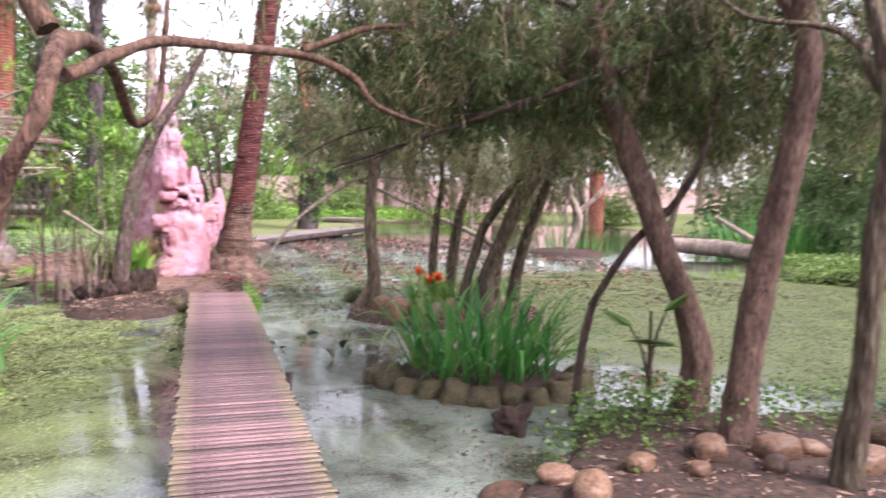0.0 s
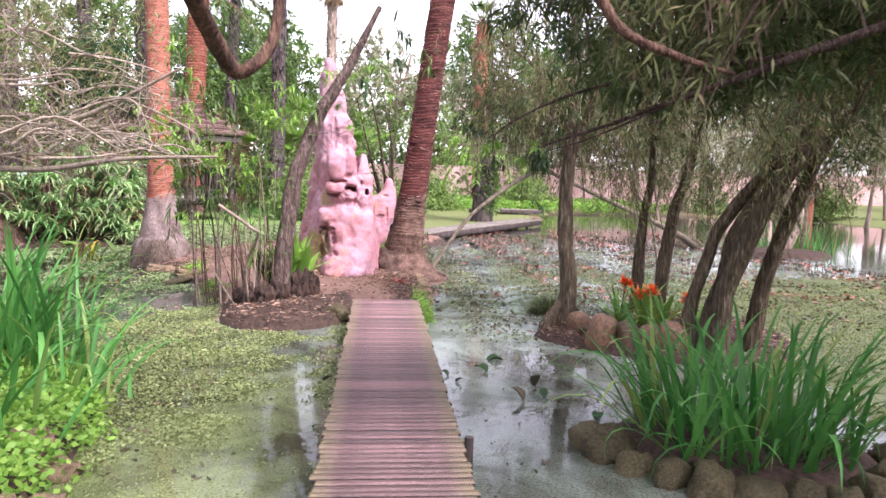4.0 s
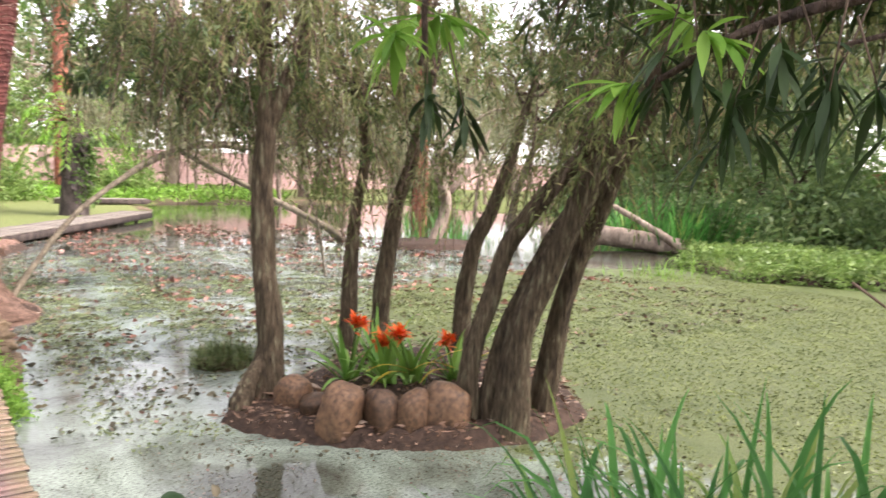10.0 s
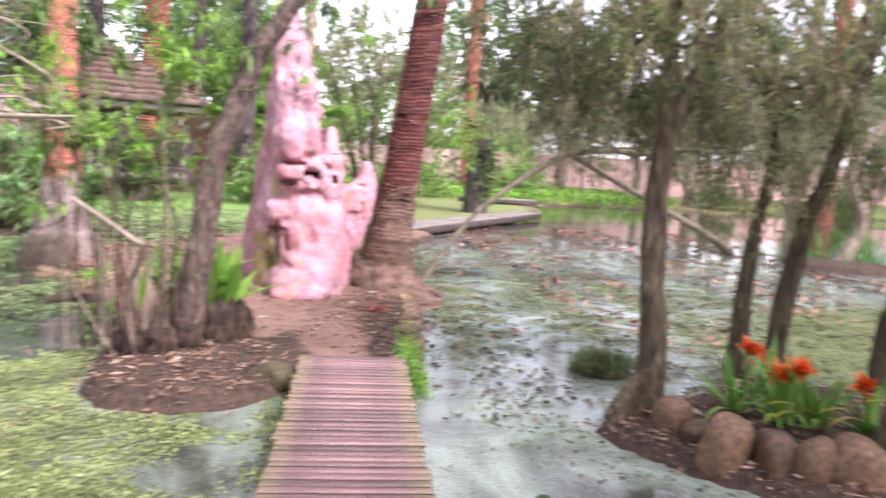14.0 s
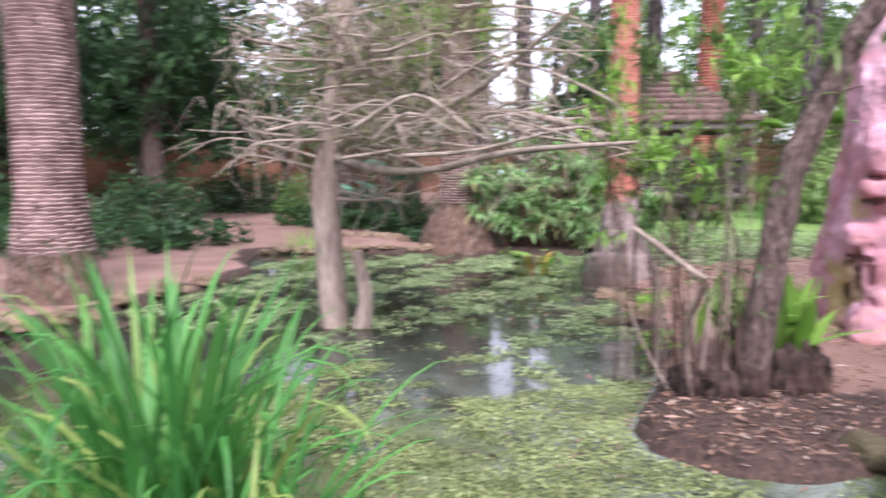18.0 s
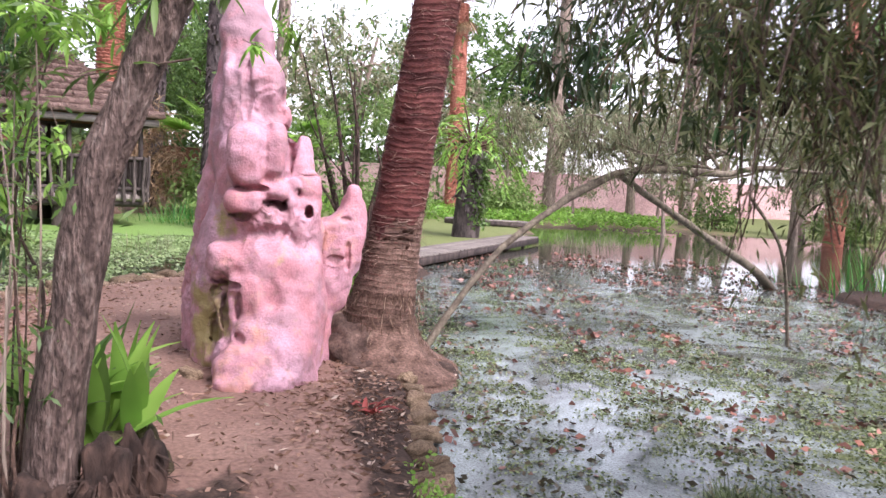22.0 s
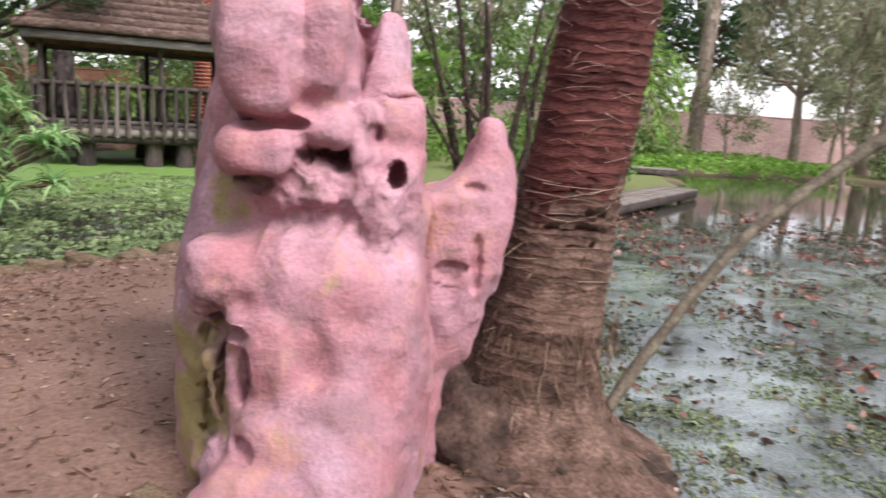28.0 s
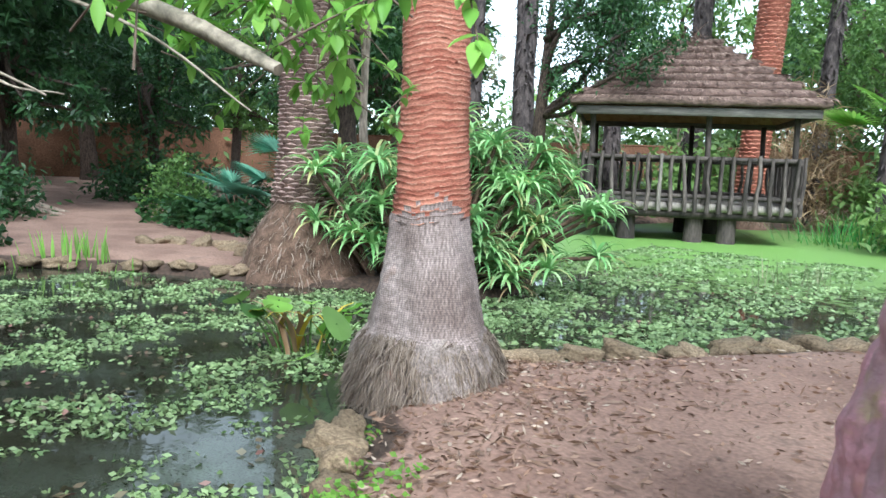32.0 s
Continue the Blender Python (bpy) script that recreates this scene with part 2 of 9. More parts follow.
DIRT = material("packed_red_earth", (0.19, 0.112, 0.086), (0.28, 0.175, 0.135), 1.3, 0.92, 0.5, 34, c3=(0.13, 0.085, 0.068), vary=(0.7, 1.2), dist=0.02)
GROUND = ground_material(("soil", "grass"), (DIRT, ((0.025, 0.017, 0.013), (0.082, 0.052, 0.038)), ((0.085, 0.12, 0.035), (0.20, 0.22, 0.08))))
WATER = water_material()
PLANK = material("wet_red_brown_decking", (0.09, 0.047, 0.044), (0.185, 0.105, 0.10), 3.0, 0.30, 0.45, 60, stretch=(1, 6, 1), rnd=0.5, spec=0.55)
def algae_ends(m, lo, hi, colour):
    """Yellow-green algae that creeps in from the ends of the planks."""
    n, l = m.node_tree.nodes, m.node_tree.links
    b = n["Principled BSDF"]
    co = next(k for k in n if k.type == "TEX_COORD")
    col = b.inputs["Base Color"].links[0].from_socket
    sx, ab, mr, t, ml, mx = n.new("ShaderNodeSeparateXYZ"), n.new("ShaderNodeMath"), n.new("ShaderNodeMapRange"), n.new("ShaderNodeTexNoise"), n.new("ShaderNodeMath"), n.new("ShaderNodeMix")
    ab.operation, ml.operation = "ABSOLUTE", "MULTIPLY"
    t.inputs["Scale"].default_value = 12.0
    mr.inputs["From Min"].default_value, mr.inputs["From Max"].default_value = lo, hi
    mx.data_type = "RGBA"
    mx.inputs[7].default_value = (*colour, 1)
    l.new(co.outputs["Object"], sx.inputs[0]), l.new(sx.outputs[0], ab.inputs[0]), l.new(ab.outputs[0], mr.inputs["Value"])
    l.new(co.outputs["Object"], t.inputs["Vector"]), l.new(mr.outputs[0], ml.inputs[0]), l.new(t.outputs["Fac"], ml.inputs[1])
    l.new(ml.outputs[0], mx.inputs[0]), l.new(col, mx.inputs[6]), l.new(mx.outputs[2], b.inputs["Base Color"])


algae_ends(PLANK, 0.26, 0.40, (0.22, 0.21, 0.07))
TIMBER = material("grey_weathered_timber", (0.13, 0.11, 0.10), (0.24, 0.21, 0.18), 6, 0.8, 0.5, 40, stretch=(1, 1, 0.25), rnd=0.2)
DARKWOOD_GAPSHADE = material("dark_log_and_gap_shade", (0.035, 0.028, 0.026), (0.085, 0.066, 0.058), 6, 0.85, 0.7, 35, stretch=(1, 1, 0.2), rnd=0.3)
THATCH = material("brown_reed_thatch", (0.10, 0.065, 0.055), (0.21, 0.14, 0.115), 7, 0.95, 0.9, 50, stretch=(1, 1, 3))
FASCIA = material("weathered_fascia_board", (0.10, 0.09, 0.08), (0.19, 0.17, 0.15), 5, 0.8, 0.4, 30, stretch=(0.3, 1, 4))
BARK = material("grey_brown_bark", (0.045, 0.031, 0.025), (0.12, 0.083, 0.064), 24, 0.92, 1.0, 75, stretch=(1, 1, 0.25), dist=0.03, vary=(0.5, 1.35))
BARK_LICHEN = material("fissured_bark_with_lichen", (0.042, 0.031, 0.02), (0.13, 0.097, 0.064), 34, 0.92, 1.0, 80, c3=(0.22, 0.20, 0.13), stretch=(1, 1, 0.16), dist=0.04, lo=0.3, hi=0.56, vary=(0.5, 1.35))
BARK_RED = material("red_brown_bark", (0.075, 0.045, 0.033), (0.175, 0.11, 0.08), 24, 0.9, 1.0, 75, stretch=(1, 1, 0.25), dist=0.03, vary=(0.5, 1.35))
BARK_GREY = material("grey_flaking_bark", (0.06, 0.041, 0.034), (0.165, 0.116, 0.096), 26, 0.92, 1.0, 60, c3=(0.25, 0.195, 0.165), stretch=(1, 1, 0.3), dist=0.04, lo=0.32, hi=0.58, vary=(0.45, 1.35))
BARK_PALE = material("pale_peeling_bark", (0.20, 0.15, 0.12), (0.36, 0.29, 0.23), 5, 0.9, 0.8, 22, stretch=(1, 1, 0.3), dist=0.02)
TWIG = material("bleached_bare_twig", (0.21, 0.17, 0.13), (0.36, 0.30, 0.235), 9, 0.9, 0.5, 40)
LICHEN_WOOD = material("lichen_grey_branch", (0.10, 0.08, 0.06), (0.21, 0.18, 0.13), 12, 0.9, 0.8, 40, stretch=(1, 1, 1))
PALM_RUST = material("rust_red_palm_trunk", (0.27, 0.085, 0.055), (0.41, 0.17, 0.115), 4, 0.88, 0.8, 45, stretch=(1, 1, 5), vary=(0.55, 1.3))
PALM_MAROON = material("maroon_palm_trunk", (0.06, 0.017, 0.015), (0.145, 0.046, 0.038), 3, 0.85, 0.9, 40, c3=(0.17, 0.072, 0.057), stretch=(1, 1, 3.5), vary=(0.5, 1.3))
PALM_GREY = material("grey_fibrous_palm_foot", (0.15, 0.115, 0.10), (0.34, 0.275, 0.25), 5, 0.92, 1.0, 70, c3=(0.30, 0.17, 0.12), stretch=(1.2, 1.2, 0.7), vary=(0.5, 1.35))
PALM_FIBRE = material("grey_brown_matted_fibre", (0.085, 0.05, 0.036), (0.20, 0.125, 0.095), 7, 0.95, 1.0, 45, c3=(0.26, 0.18, 0.14), stretch=(1, 1, 1.6), vary=(0.5, 1.35))
PALM_ROOT = material("brown_root_fibre", (0.075, 0.045, 0.03), (0.17, 0.105, 0.075), 8, 0.95, 0.9, 50)
PHOENIX = material("grey_brown_leaf_scar", (0.2, 0.13, 0.112), (0.40, 0.285, 0.25), 5, 0.9, 0.7, 40)
PHOENIX_GAP = material("dark_fibre_between_scars", (0.10, 0.062, 0.05), (0.18, 0.115, 0.095), 8, 0.95, 0.6, 50)
SHAG = material("dark_shaggy_palm_bark", (0.035, 0.028, 0.028), (0.12, 0.095, 0.09), 7, 0.95, 1.0, 40, stretch=(1, 1, 0.4))
def rock_material():
    """Pink paint on concrete: mauve and salmon patches, dark brown specks denser in hollows and at the foot, stains of
    yellow and orange with soft ragged edges.
    """
    m = material("pink_painted_concrete", (0.45, 0.20, 0.22), (0.50, 0.27, 0.315), 3.0, 0.75, 0.55, 55, c3=(0.55, 0.335, 0.40), dist=0.012, lo=0.36, hi=0.56, vary=(0.84, 1.1))
    n, l = m.node_tree.nodes, m.node_tree.links
    b = n["Principled BSDF"]
    co = next(k for k in n if k.type == "TEX_COORD")
    col = b.inputs["Base Color"].links[0].from_socket

    def stain(col, colour, scale, lo, hi, places, detail=6):
        t = n.new("ShaderNodeTexNoise")
        t.inputs["Scale"].default_value, t.inputs["Detail"].default_value, t.inputs["Roughness"].default_value = scale, detail, 0.65
        l.new(co.outputs["Object"], t.inputs["Vector"])
        fac = t.outputs["Fac"]
        for (x, y, z), r, w in places:
            d, mr, ad = n.new("ShaderNodeVectorMath"), n.new("ShaderNodeMapRange"), n.new("ShaderNodeMath")
            d.operation = "DISTANCE"
            d.inputs[1].default_value = (x, y, z)
            l.new(co.outputs["Object"], d.inputs[0]), l.new(d.outputs["Value"], mr.inputs["Value"])
            mr.inputs["From Min"].default_value, mr.inputs["From Max"].default_value = r * 0.4, r
            mr.inputs["To Min"].default_value, mr.inputs["To Max"].default_value = w, 0
            l.new(fac, ad.inputs[0]), l.new(mr.outputs[0], ad.inputs[1])
            fac = ad.outputs[0]
        mr = n.new("ShaderNodeMapRange")
        mr.inputs["From Min"].default_value, mr.inputs["From Max"].default_value = lo, hi
        l.new(fac, mr.inputs["Value"])
        mx = n.new("ShaderNodeMix")
        mx.data_type = "RGBA"
        l.new(mr.outputs[0], mx.inputs[0]), l.new(col, mx.inputs[6])
        mx.inputs[7].default_value = (*colour, 1)
        return mx.outputs[2]

    col = stain(col, (0.53, 0.275, 0.24), 8.5, 0.58, 0.72, [((-0.15, -0.8, 0.7), 0.34, 0.15), ((0.1, -0.6, 1.2), 0.2, 0.14), ((-0.2, -0.8, 0.1), 0.45, 0.16), ((0.45, -0.1, 1.25), 0.3, 0.14)])
    col = stain(col, (0.36, 0.29, 0.13), 9.0, 0.62, 0.8, [((-0.46, -0.35, 0.6), 0.36, 0.32), ((-0.5, -0.2, 0.3), 0.3, 0.26), ((-0.6, 0.1, 0.75), 0.4, 0.14), ((-0.36, -0.3, 1.3), 0.22, 0.24), ((-0.62, 0.5, 1.2), 0.4, 0.12), ((0.12, -0.6, 1.14), 0.12, 0.12)])
    col = stain(col, (0.33, 0.20, 0.225), 5.0, 0.5, 0.72, [((-0.2, -0.1, 2.55), 0.62, 0.16), ((-0.3, 0.0, 3.2), 0.6, 0.2), ((-0.55, 0.3, 1.2), 0.7, 0.1)])
    # dark brown specks, denser in the hollows and round the foot
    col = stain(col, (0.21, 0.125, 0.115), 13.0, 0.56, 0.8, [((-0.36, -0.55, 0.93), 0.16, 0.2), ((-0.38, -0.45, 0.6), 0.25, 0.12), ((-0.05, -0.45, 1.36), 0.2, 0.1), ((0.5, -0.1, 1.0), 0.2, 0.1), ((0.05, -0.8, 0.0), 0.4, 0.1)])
    l.new(col, b.inputs["Base Color"])
    return m


PINK = rock_material()
STONE = material("brown_field_stone", (0.08, 0.05, 0.035), (0.20, 0.115, 0.068), 5, 0.55, 0.1, 40, c3=(0.16, 0.13, 0.10), rnd=0.5, vary=(0.5, 1.3))
STONE_MOSS = material("mossy_kerb_stone", (0.12, 0.083, 0.052), (0.29, 0.21, 0.135), 7, 0.9, 0.7, 35, c3=(0.16, 0.19, 0.06), rnd=0.25)
MUDROCK = material("wet_mossy_edging_stone", (0.05, 0.042, 0.022), (0.13, 0.108, 0.055), 8, 0.75, 0.8, 30, rnd=0.3)
WALLPINK = material("pale_pink_garden_wall", (0.52, 0.33, 0.32), (0.64, 0.44, 0.42), 0.7, 0.85, 0.2, 20)
WALLBROWN = material("ochre_brown_garden_wall", (0.12, 0.06, 0.035), (0.20, 0.10, 0.06), 0.8, 0.9, 0.3, 15, c3=(0.08, 0.055, 0.04))
SIGNBLACK = material("black_painted_post", (0.015, 0.015, 0.015), (0.03, 0.03, 0.03), 8, 0.5, 0.1)
SIGNBLUE = material("pale_blue_sign_print", (0.45, 0.60, 0.66), (0.55, 0.68, 0.72), 3, 0.4, 0.02)
SIGNTEAL = material("teal_sign_print", (0.12, 0.42, 0.47), (0.18, 0.5, 0.55), 3, 0.4, 0.02)
ORANGE = leaf_material("orange_petal", (0.85, 0.10, 0.02), (0.9, 0.22, 0.04), through_light=0.3)
REDLEAF = leaf_material("red_dead_leaf", (0.22, 0.035, 0.03), (0.4, 0.09, 0.07), through_light=0.1)
WHITE = leaf_material("white_petal", (0.75, 0.75, 0.7), (0.8, 0.8, 0.76), through_light=0.3)
L_WEEP = leaf_material("narrow_olive_leaf", (0.08, 0.105, 0.036), (0.28, 0.31, 0.13), (0.30, 0.21, 0.135), 0.55)
L_BUNCH = leaf_material("deep_olive_bunched_leaf", (0.035, 0.068, 0.021), (0.10, 0.15, 0.048), None, 0.4)
L_GLOSS = leaf_material("dark_leathery_leaf", (0.018, 0.04, 0.014), (0.045, 0.085, 0.025), None, 0.15)
L_DARKOLIVE = leaf_material("dark_olive_long_leaf", (0.035, 0.055, 0.02), (0.09, 0.115, 0.045), None, 0.3)
L_DARK = leaf_material("dark_green_leaf", (0.02, 0.055, 0.018), (0.05, 0.115, 0.035), None, 0.3)
L_MID = leaf_material("mid_green_leaf", (0.06, 0.13, 0.03), (0.15, 0.25, 0.06), None, 0.4)
L_LIGHT = leaf_material("fresh_light_green_leaf", (0.16, 0.35, 0.05), (0.31, 0.52, 0.10), None, 0.45)
# grey-olive leaf, its colour lightened to carry the bright haze of far trees
L_OLIVE = leaf_material("grey_olive_leaf_and_haze", (0.15, 0.18, 0.09), (0.31, 0.33, 0.19), (0.33, 0.27, 0.18), 0.42)
L_REED = leaf_material("green_reed_blade", (0.035, 0.165, 0.032), (0.125, 0.37, 0.08), (0.28, 0.38, 0.10), 0.38)
L_ALOE = leaf_material("grey_green_aloe_leaf", (0.20, 0.42, 0.14), (0.45, 0.64, 0.29), (0.48, 0.45, 0.2), 0.3)
L_PALM = leaf_material("palm_frond_leaf", (0.06, 0.14, 0.03), (0.16, 0.27, 0.07), None, 0.35)
L_DEAD = leaf_material("dry_straw_leaf", (0.20, 0.12, 0.06), (0.40, 0.28, 0.16), None, 0.2)
L_LITTER = leaf_material("fallen_leaf", (0.10, 0.055, 0.035), (0.34, 0.21, 0.145), (0.46, 0.36, 0.28), 0.05)
L_WEED = leaf_material("floating_weed_leaf", (0.12, 0.19, 0.07), (0.29, 0.37, 0.17), None, 0.15)
L_SAGE = leaf_material("sage_floating_weed", (0.09, 0.125, 0.045), (0.225, 0.27, 0.125), None, 0.1)
L_TUSSOCK = leaf_material("dull_green_grass", (0.05, 0.075, 0.025), (0.16, 0.22, 0.075), (0.22, 0.19, 0.10), 0.25)
L_SPRING = leaf_material("soft_green_leaf", (0.12, 0.21, 0.05), (0.25, 0.36, 0.11), None, 0.4)
L_YELLOW = leaf_material("yellow_leaf", (0.45, 0.33, 0.03), (0.6, 0.48, 0.07), None, 0.35)


# ---- mesh tools ----
rng = np.random.default_rng(7)


class Geo:
    """Gathers vertices and faces of one mesh."""

    def __init__(self):
        self.v, self.f, self.m, self.n = [], [], [], 0

    def add(self, verts, faces, mat=0):
        verts = np.asarray(verts, dtype=float).reshape(-1, 3)
        faces = np.asarray(faces, dtype=int)
        if len(faces) == 0:
            return self
        self.v.append(verts), self.f.append(faces + self.n), self.m.append(np.full(len(faces), mat))
        self.n += len(verts)
        return self

    def mesh(self, name, mats, smooth=True):
        me = bpy.data.meshes.new(name)
        v = np.concatenate(self.v)
        sizes = np.concatenate([np.full(len(f), f.shape[1]) for f in self.f])
        loops = np.concatenate([f.ravel() for f in self.f])
        me.vertices.add(len(v)), me.loops.add(len(loops)), me.polygons.add(len(sizes))
        me.vertices.foreach_set("co", v.ravel().astype(np.float32))
        me.loops.foreach_set("vertex_index", loops.astype(np.int32))
        me.polygons.foreach_set("loop_start", np.concatenate(([0], np.cumsum(sizes)[:-1])).astype(np.int32))
        me.polygons.foreach_set("material_index", np.concatenate(self.m).astype(np.int32))
        me.polygons.foreach_set("use_smooth", np.full(len(sizes), smooth))
        for m in mats if isinstance(mats, (list, tuple)) else [mats]:
            me.materials.append(m)
        me.update(calc_edges=True)
        me.validate()
        return me


def part(name, geo, mats, parent=None, label="", at=None, smooth=True):
    """One mesh object, of a Geo or of a mesh that is there already, under its thing."""
    me = geo.mesh(name, mats, smooth) if isinstance(geo, Geo) else geo
    ob = new(name, me)
    if parent is not None:
        ob.parent = parent
    if at is not None:
        ob.matrix_basis = at
    return tagged(ob, label)


def thing(name, label, category, group="", kind="", at=None):
    ob = tagged(new(name), label, category, group, kind)
    ob.empty_display_size = 0.1
    if at is not None:
        ob.matrix_basis = at
    return ob


def unit(a):
    a = np.asarray(a, dtype=float)
    return a / np.maximum(np.linalg.norm(a, axis=-1, keepdims=True), 1e-9)


def spline(pts, k=6):
    """A smooth line through a few points (Catmull-Rom)."""
    p = np.asarray(pts, dtype=float)
    if len(p) < 3:
        return np.array([p[0] + (p[-1] - p[0]) * t for t in np.linspace(0, 1, k + 1)])
    q = np.vstack([2 * p[0] - p[1], p, 2 * p[-1] - p[-2]])
    out = []
    for i in range(len(p) - 1):
        a, b, c, d = q[i:i + 4]
        for t in np.linspace(0, 1, k, endpoint=False):
            out.append(0.5 * ((2 * b) + (c - a) * t + (2 * a - 5 * b + 4 * c - d) * t * t + (3 * b - a - 3 * c + d) * t ** 3))
    out.append(p[-1])
    return np.array(out)


def tube(geo, line, radii, seg=9, rough=0.0, mat=0, seed=0):
    """A round limb along a line; rough: how uneven its skin is."""
    line = np.asarray(line, dtype=float)
    n = len(line)
    r = np.interp(np.linspace(0, 1, n), np.linspace(0, 1, len(radii)), radii)
    t = unit(np.gradient(line, axis=0))
    u = unit(np.cross(t, np.where(np.abs(t[:, 2:3]) > 0.9, [[1.0, 0, 0]], [[0, 0, 1.0]])))
    for i in range(1, n):
        w = u[i - 1] - t[i] * np.dot(u[i - 1], t[i])
        u[i] = w / max(np.linalg.norm(w), 1e-9)
    s = np.cross(t, u)
    a = np.linspace(0, 2 * math.pi, seg, endpoint=False)
    g = np.random.default_rng(abs(seed) + n)
    s_len = np.concatenate([[0], np.cumsum(np.linalg.norm(np.diff(line, axis=0), axis=1))])[:, None]
    bumps = np.ones((n, seg))
    for h, f in ((2, 1.1), (3, 2.3), (5, 0.8), (7, 1.6)):
        bumps += rough * 0.42 * np.sin(h * a[None] + f * s_len / max(r.max(), 0.02) * 0.35 + g.uniform(0, 6.3)) * g.uniform(0.5, 1.2)
    bumps += rough * 0.18 * g.standard_normal((n, seg)) * (r[:, None] < 0.04)
    ring = (np.cos(a)[None, :, None] * u[:, None] + np.sin(a)[None, :, None] * s[:, None]) * (r[:, None] * bumps)[..., None]
    v = (line[:, None] + ring).reshape(-1, 3)
    if rough:
        # knobbly skin: a sum of waves in scattered directions
        q, w = v / max(r.max(), 0.03), 0
        for f in (2.2, 3.4, 5.1, 7.5, 11.0, 15.0):
            d = unit(g.standard_normal(3) * [1, 1, 0.5])
            w = w + np.sin(q @ d * f + g.uniform(0, 6.3)) / f ** 0.55
        v = v + (ring.reshape(-1, 3)) * (rough * 0.42 * w)[:, None]
    i, j = np.meshgrid(np.arange(n - 1), np.arange(seg), indexing="ij")
    k = (j + 1) % seg
    f = np.stack([i * seg + j, i * seg + k, (i + 1) * seg + k, (i + 1) * seg + j], -1).reshape(-1, 4)
    geo.add(v, f, mat)
    for c, e, flip in ((0, line[0], True), ((n - 1) * seg, line[-1], False)):
        idx = np.arange(seg)
        tri = np.stack([np.full(seg, seg), idx, (idx + 1) % seg], -1)
        geo.add(np.vstack([v[c:c + seg], e[None]]), tri[:, ::-1] if flip else tri, mat)
    return geo


def leaves(geo, at, way, length, width, droop=0.15, mat=0, g=rng):
    """Rhombic folded leaves at points, each along its way."""
    at, way = np.asarray(at, dtype=float), unit(way)
    n = len(at)
    length, width = np.broadcast_to(length, n)[:, None], np.broadcast_to(width, n)[:, None]
    side = unit(np.cross(way, unit(g.standard_normal((n, 3)))))
    mid = at + way * length * 0.45
    tip = at + way * length - np.array([0, 0, 1.0]) * length * droop
    v = np.stack([at, mid + side * width / 2, tip, mid - side * width / 2], 1).reshape(-1, 3)
    geo.add(v, np.arange(4 * n).reshape(-1, 4), mat)
    return geo


def blades(geo, root, way, length, width, bend=0.5, k=5, fold=0.25, mat=0, g=rng, oval=False):
    """Long tapering blades that rise along their way and bow to the ground."""
    root, way = np.asarray(root, dtype=float), unit(way)
    n = len(root)
    length, width, bend = (np.broadcast_to(a, n).astype(float) for a in (length, width, bend))
    side = unit(np.cross(way, [0, 0, 1.0]) + 1e-4 * g.standard_normal((n, 3)))
    p, d, rows = root.copy(), way.copy(), []
    for i in range(k + 1):
        s = i / k
        w = width * (max(0.06, math.sin(math.pi * s ** 0.85)) if oval else (1 - s ** 2.2) * (0.75 + 0.5 * min(1, 3 * s) * 0.5))
        up = np.cross(side, d)
        rows.append(np.stack([p - side * w[:, None] / 2 + up * (fold * w)[:, None] * 0.5, p, p + side * w[:, None] / 2 + up * (fold * w)[:, None] * 0.5], 1))
        p = p + d * (length / k)[:, None]
        d = unit(d - np.array([0, 0, 1.0]) * (bend * (0.25 + 1.2 * s) / k * 1.6)[:, None])
    v = np.stack(rows, 1)
    idx = np.arange(n)[:, None, None] * (k + 1) * 3
    i, j = np.arange(k)[None, :, None], np.arange(2)[None, None, :]
    a = idx + i * 3 + j
    f = np.stack([a, a + 1, a + 4, a + 3], -1).reshape(-1, 4)
    geo.add(v.reshape(-1, 3), f, mat)
    return geo


def ball(n, r=1.0, g=rng):
    """n points spread in a ball, more of them near its skin."""
    return unit(g.standard_normal((n, 3))) * (r * g.uniform(0.15, 1, (n, 1)) ** 0.45)


def stone_mesh(name, mats, seed, size=(1, 1, 1), sub=2, rough=0.16):
    """An uneven rounded stone of about the given half sizes."""
    bm = bmesh.new()
    bmesh.ops.create_icosphere(bm, subdivisions=sub, radius=1)
    o = Vector((seed * 7.3, seed * 3.1, 0))
    for v in bm.verts:
        c = v.co.copy()
        c = Vector([math.copysign(abs(q) ** 0.8, q) for q in c])
        c *= 1 + rough * 1.6 * noise.noise(v.co * 1.3 + o) + rough * 0.7 * noise.noise(v.co * 3.1 + o)
        v.co = Vector((c.x * size[0], c.y * size[1], c.z * size[2]))
    for f in bm.faces:
        f.smooth = True
    me = bpy.data.meshes.new(name)
    bm.to_mesh(me), bm.free()
    for m in mats if isinstance(mats, (list, tuple)) else [mats]:
        me.materials.append(m)
    return me


def box(geo, x0, x1, y0, y1, z0, z1, mat=0, bevel=0.0):
    b = min(bevel, (x1 - x0) / 3, (y1 - y0) / 3)
    rings = []
    for z, i in ((z0, b), (z0 + b, 0), (z1 - b, 0), (z1, b)) if b else ((z0, 0), (z1, 0)):
        rings.append([(x0 + i, y0 + i, z), (x1 - i, y0 + i, z), (x1 - i, y1 - i, z), (x0 + i, y1 - i, z)])
    v = np.array(rings).reshape(-1, 3)
    f = [[3, 2, 1, 0], [len(v) - 4, len(v) - 3, len(v) - 2, len(v) - 1]]
    for r in range(len(rings) - 1):
        f += [[4 * r + i, 4 * r + (i + 1) % 4, 4 * r + 4 + (i + 1) % 4, 4 * r + 4 + i] for i in range(4)]
    return geo.add(v, f, mat)


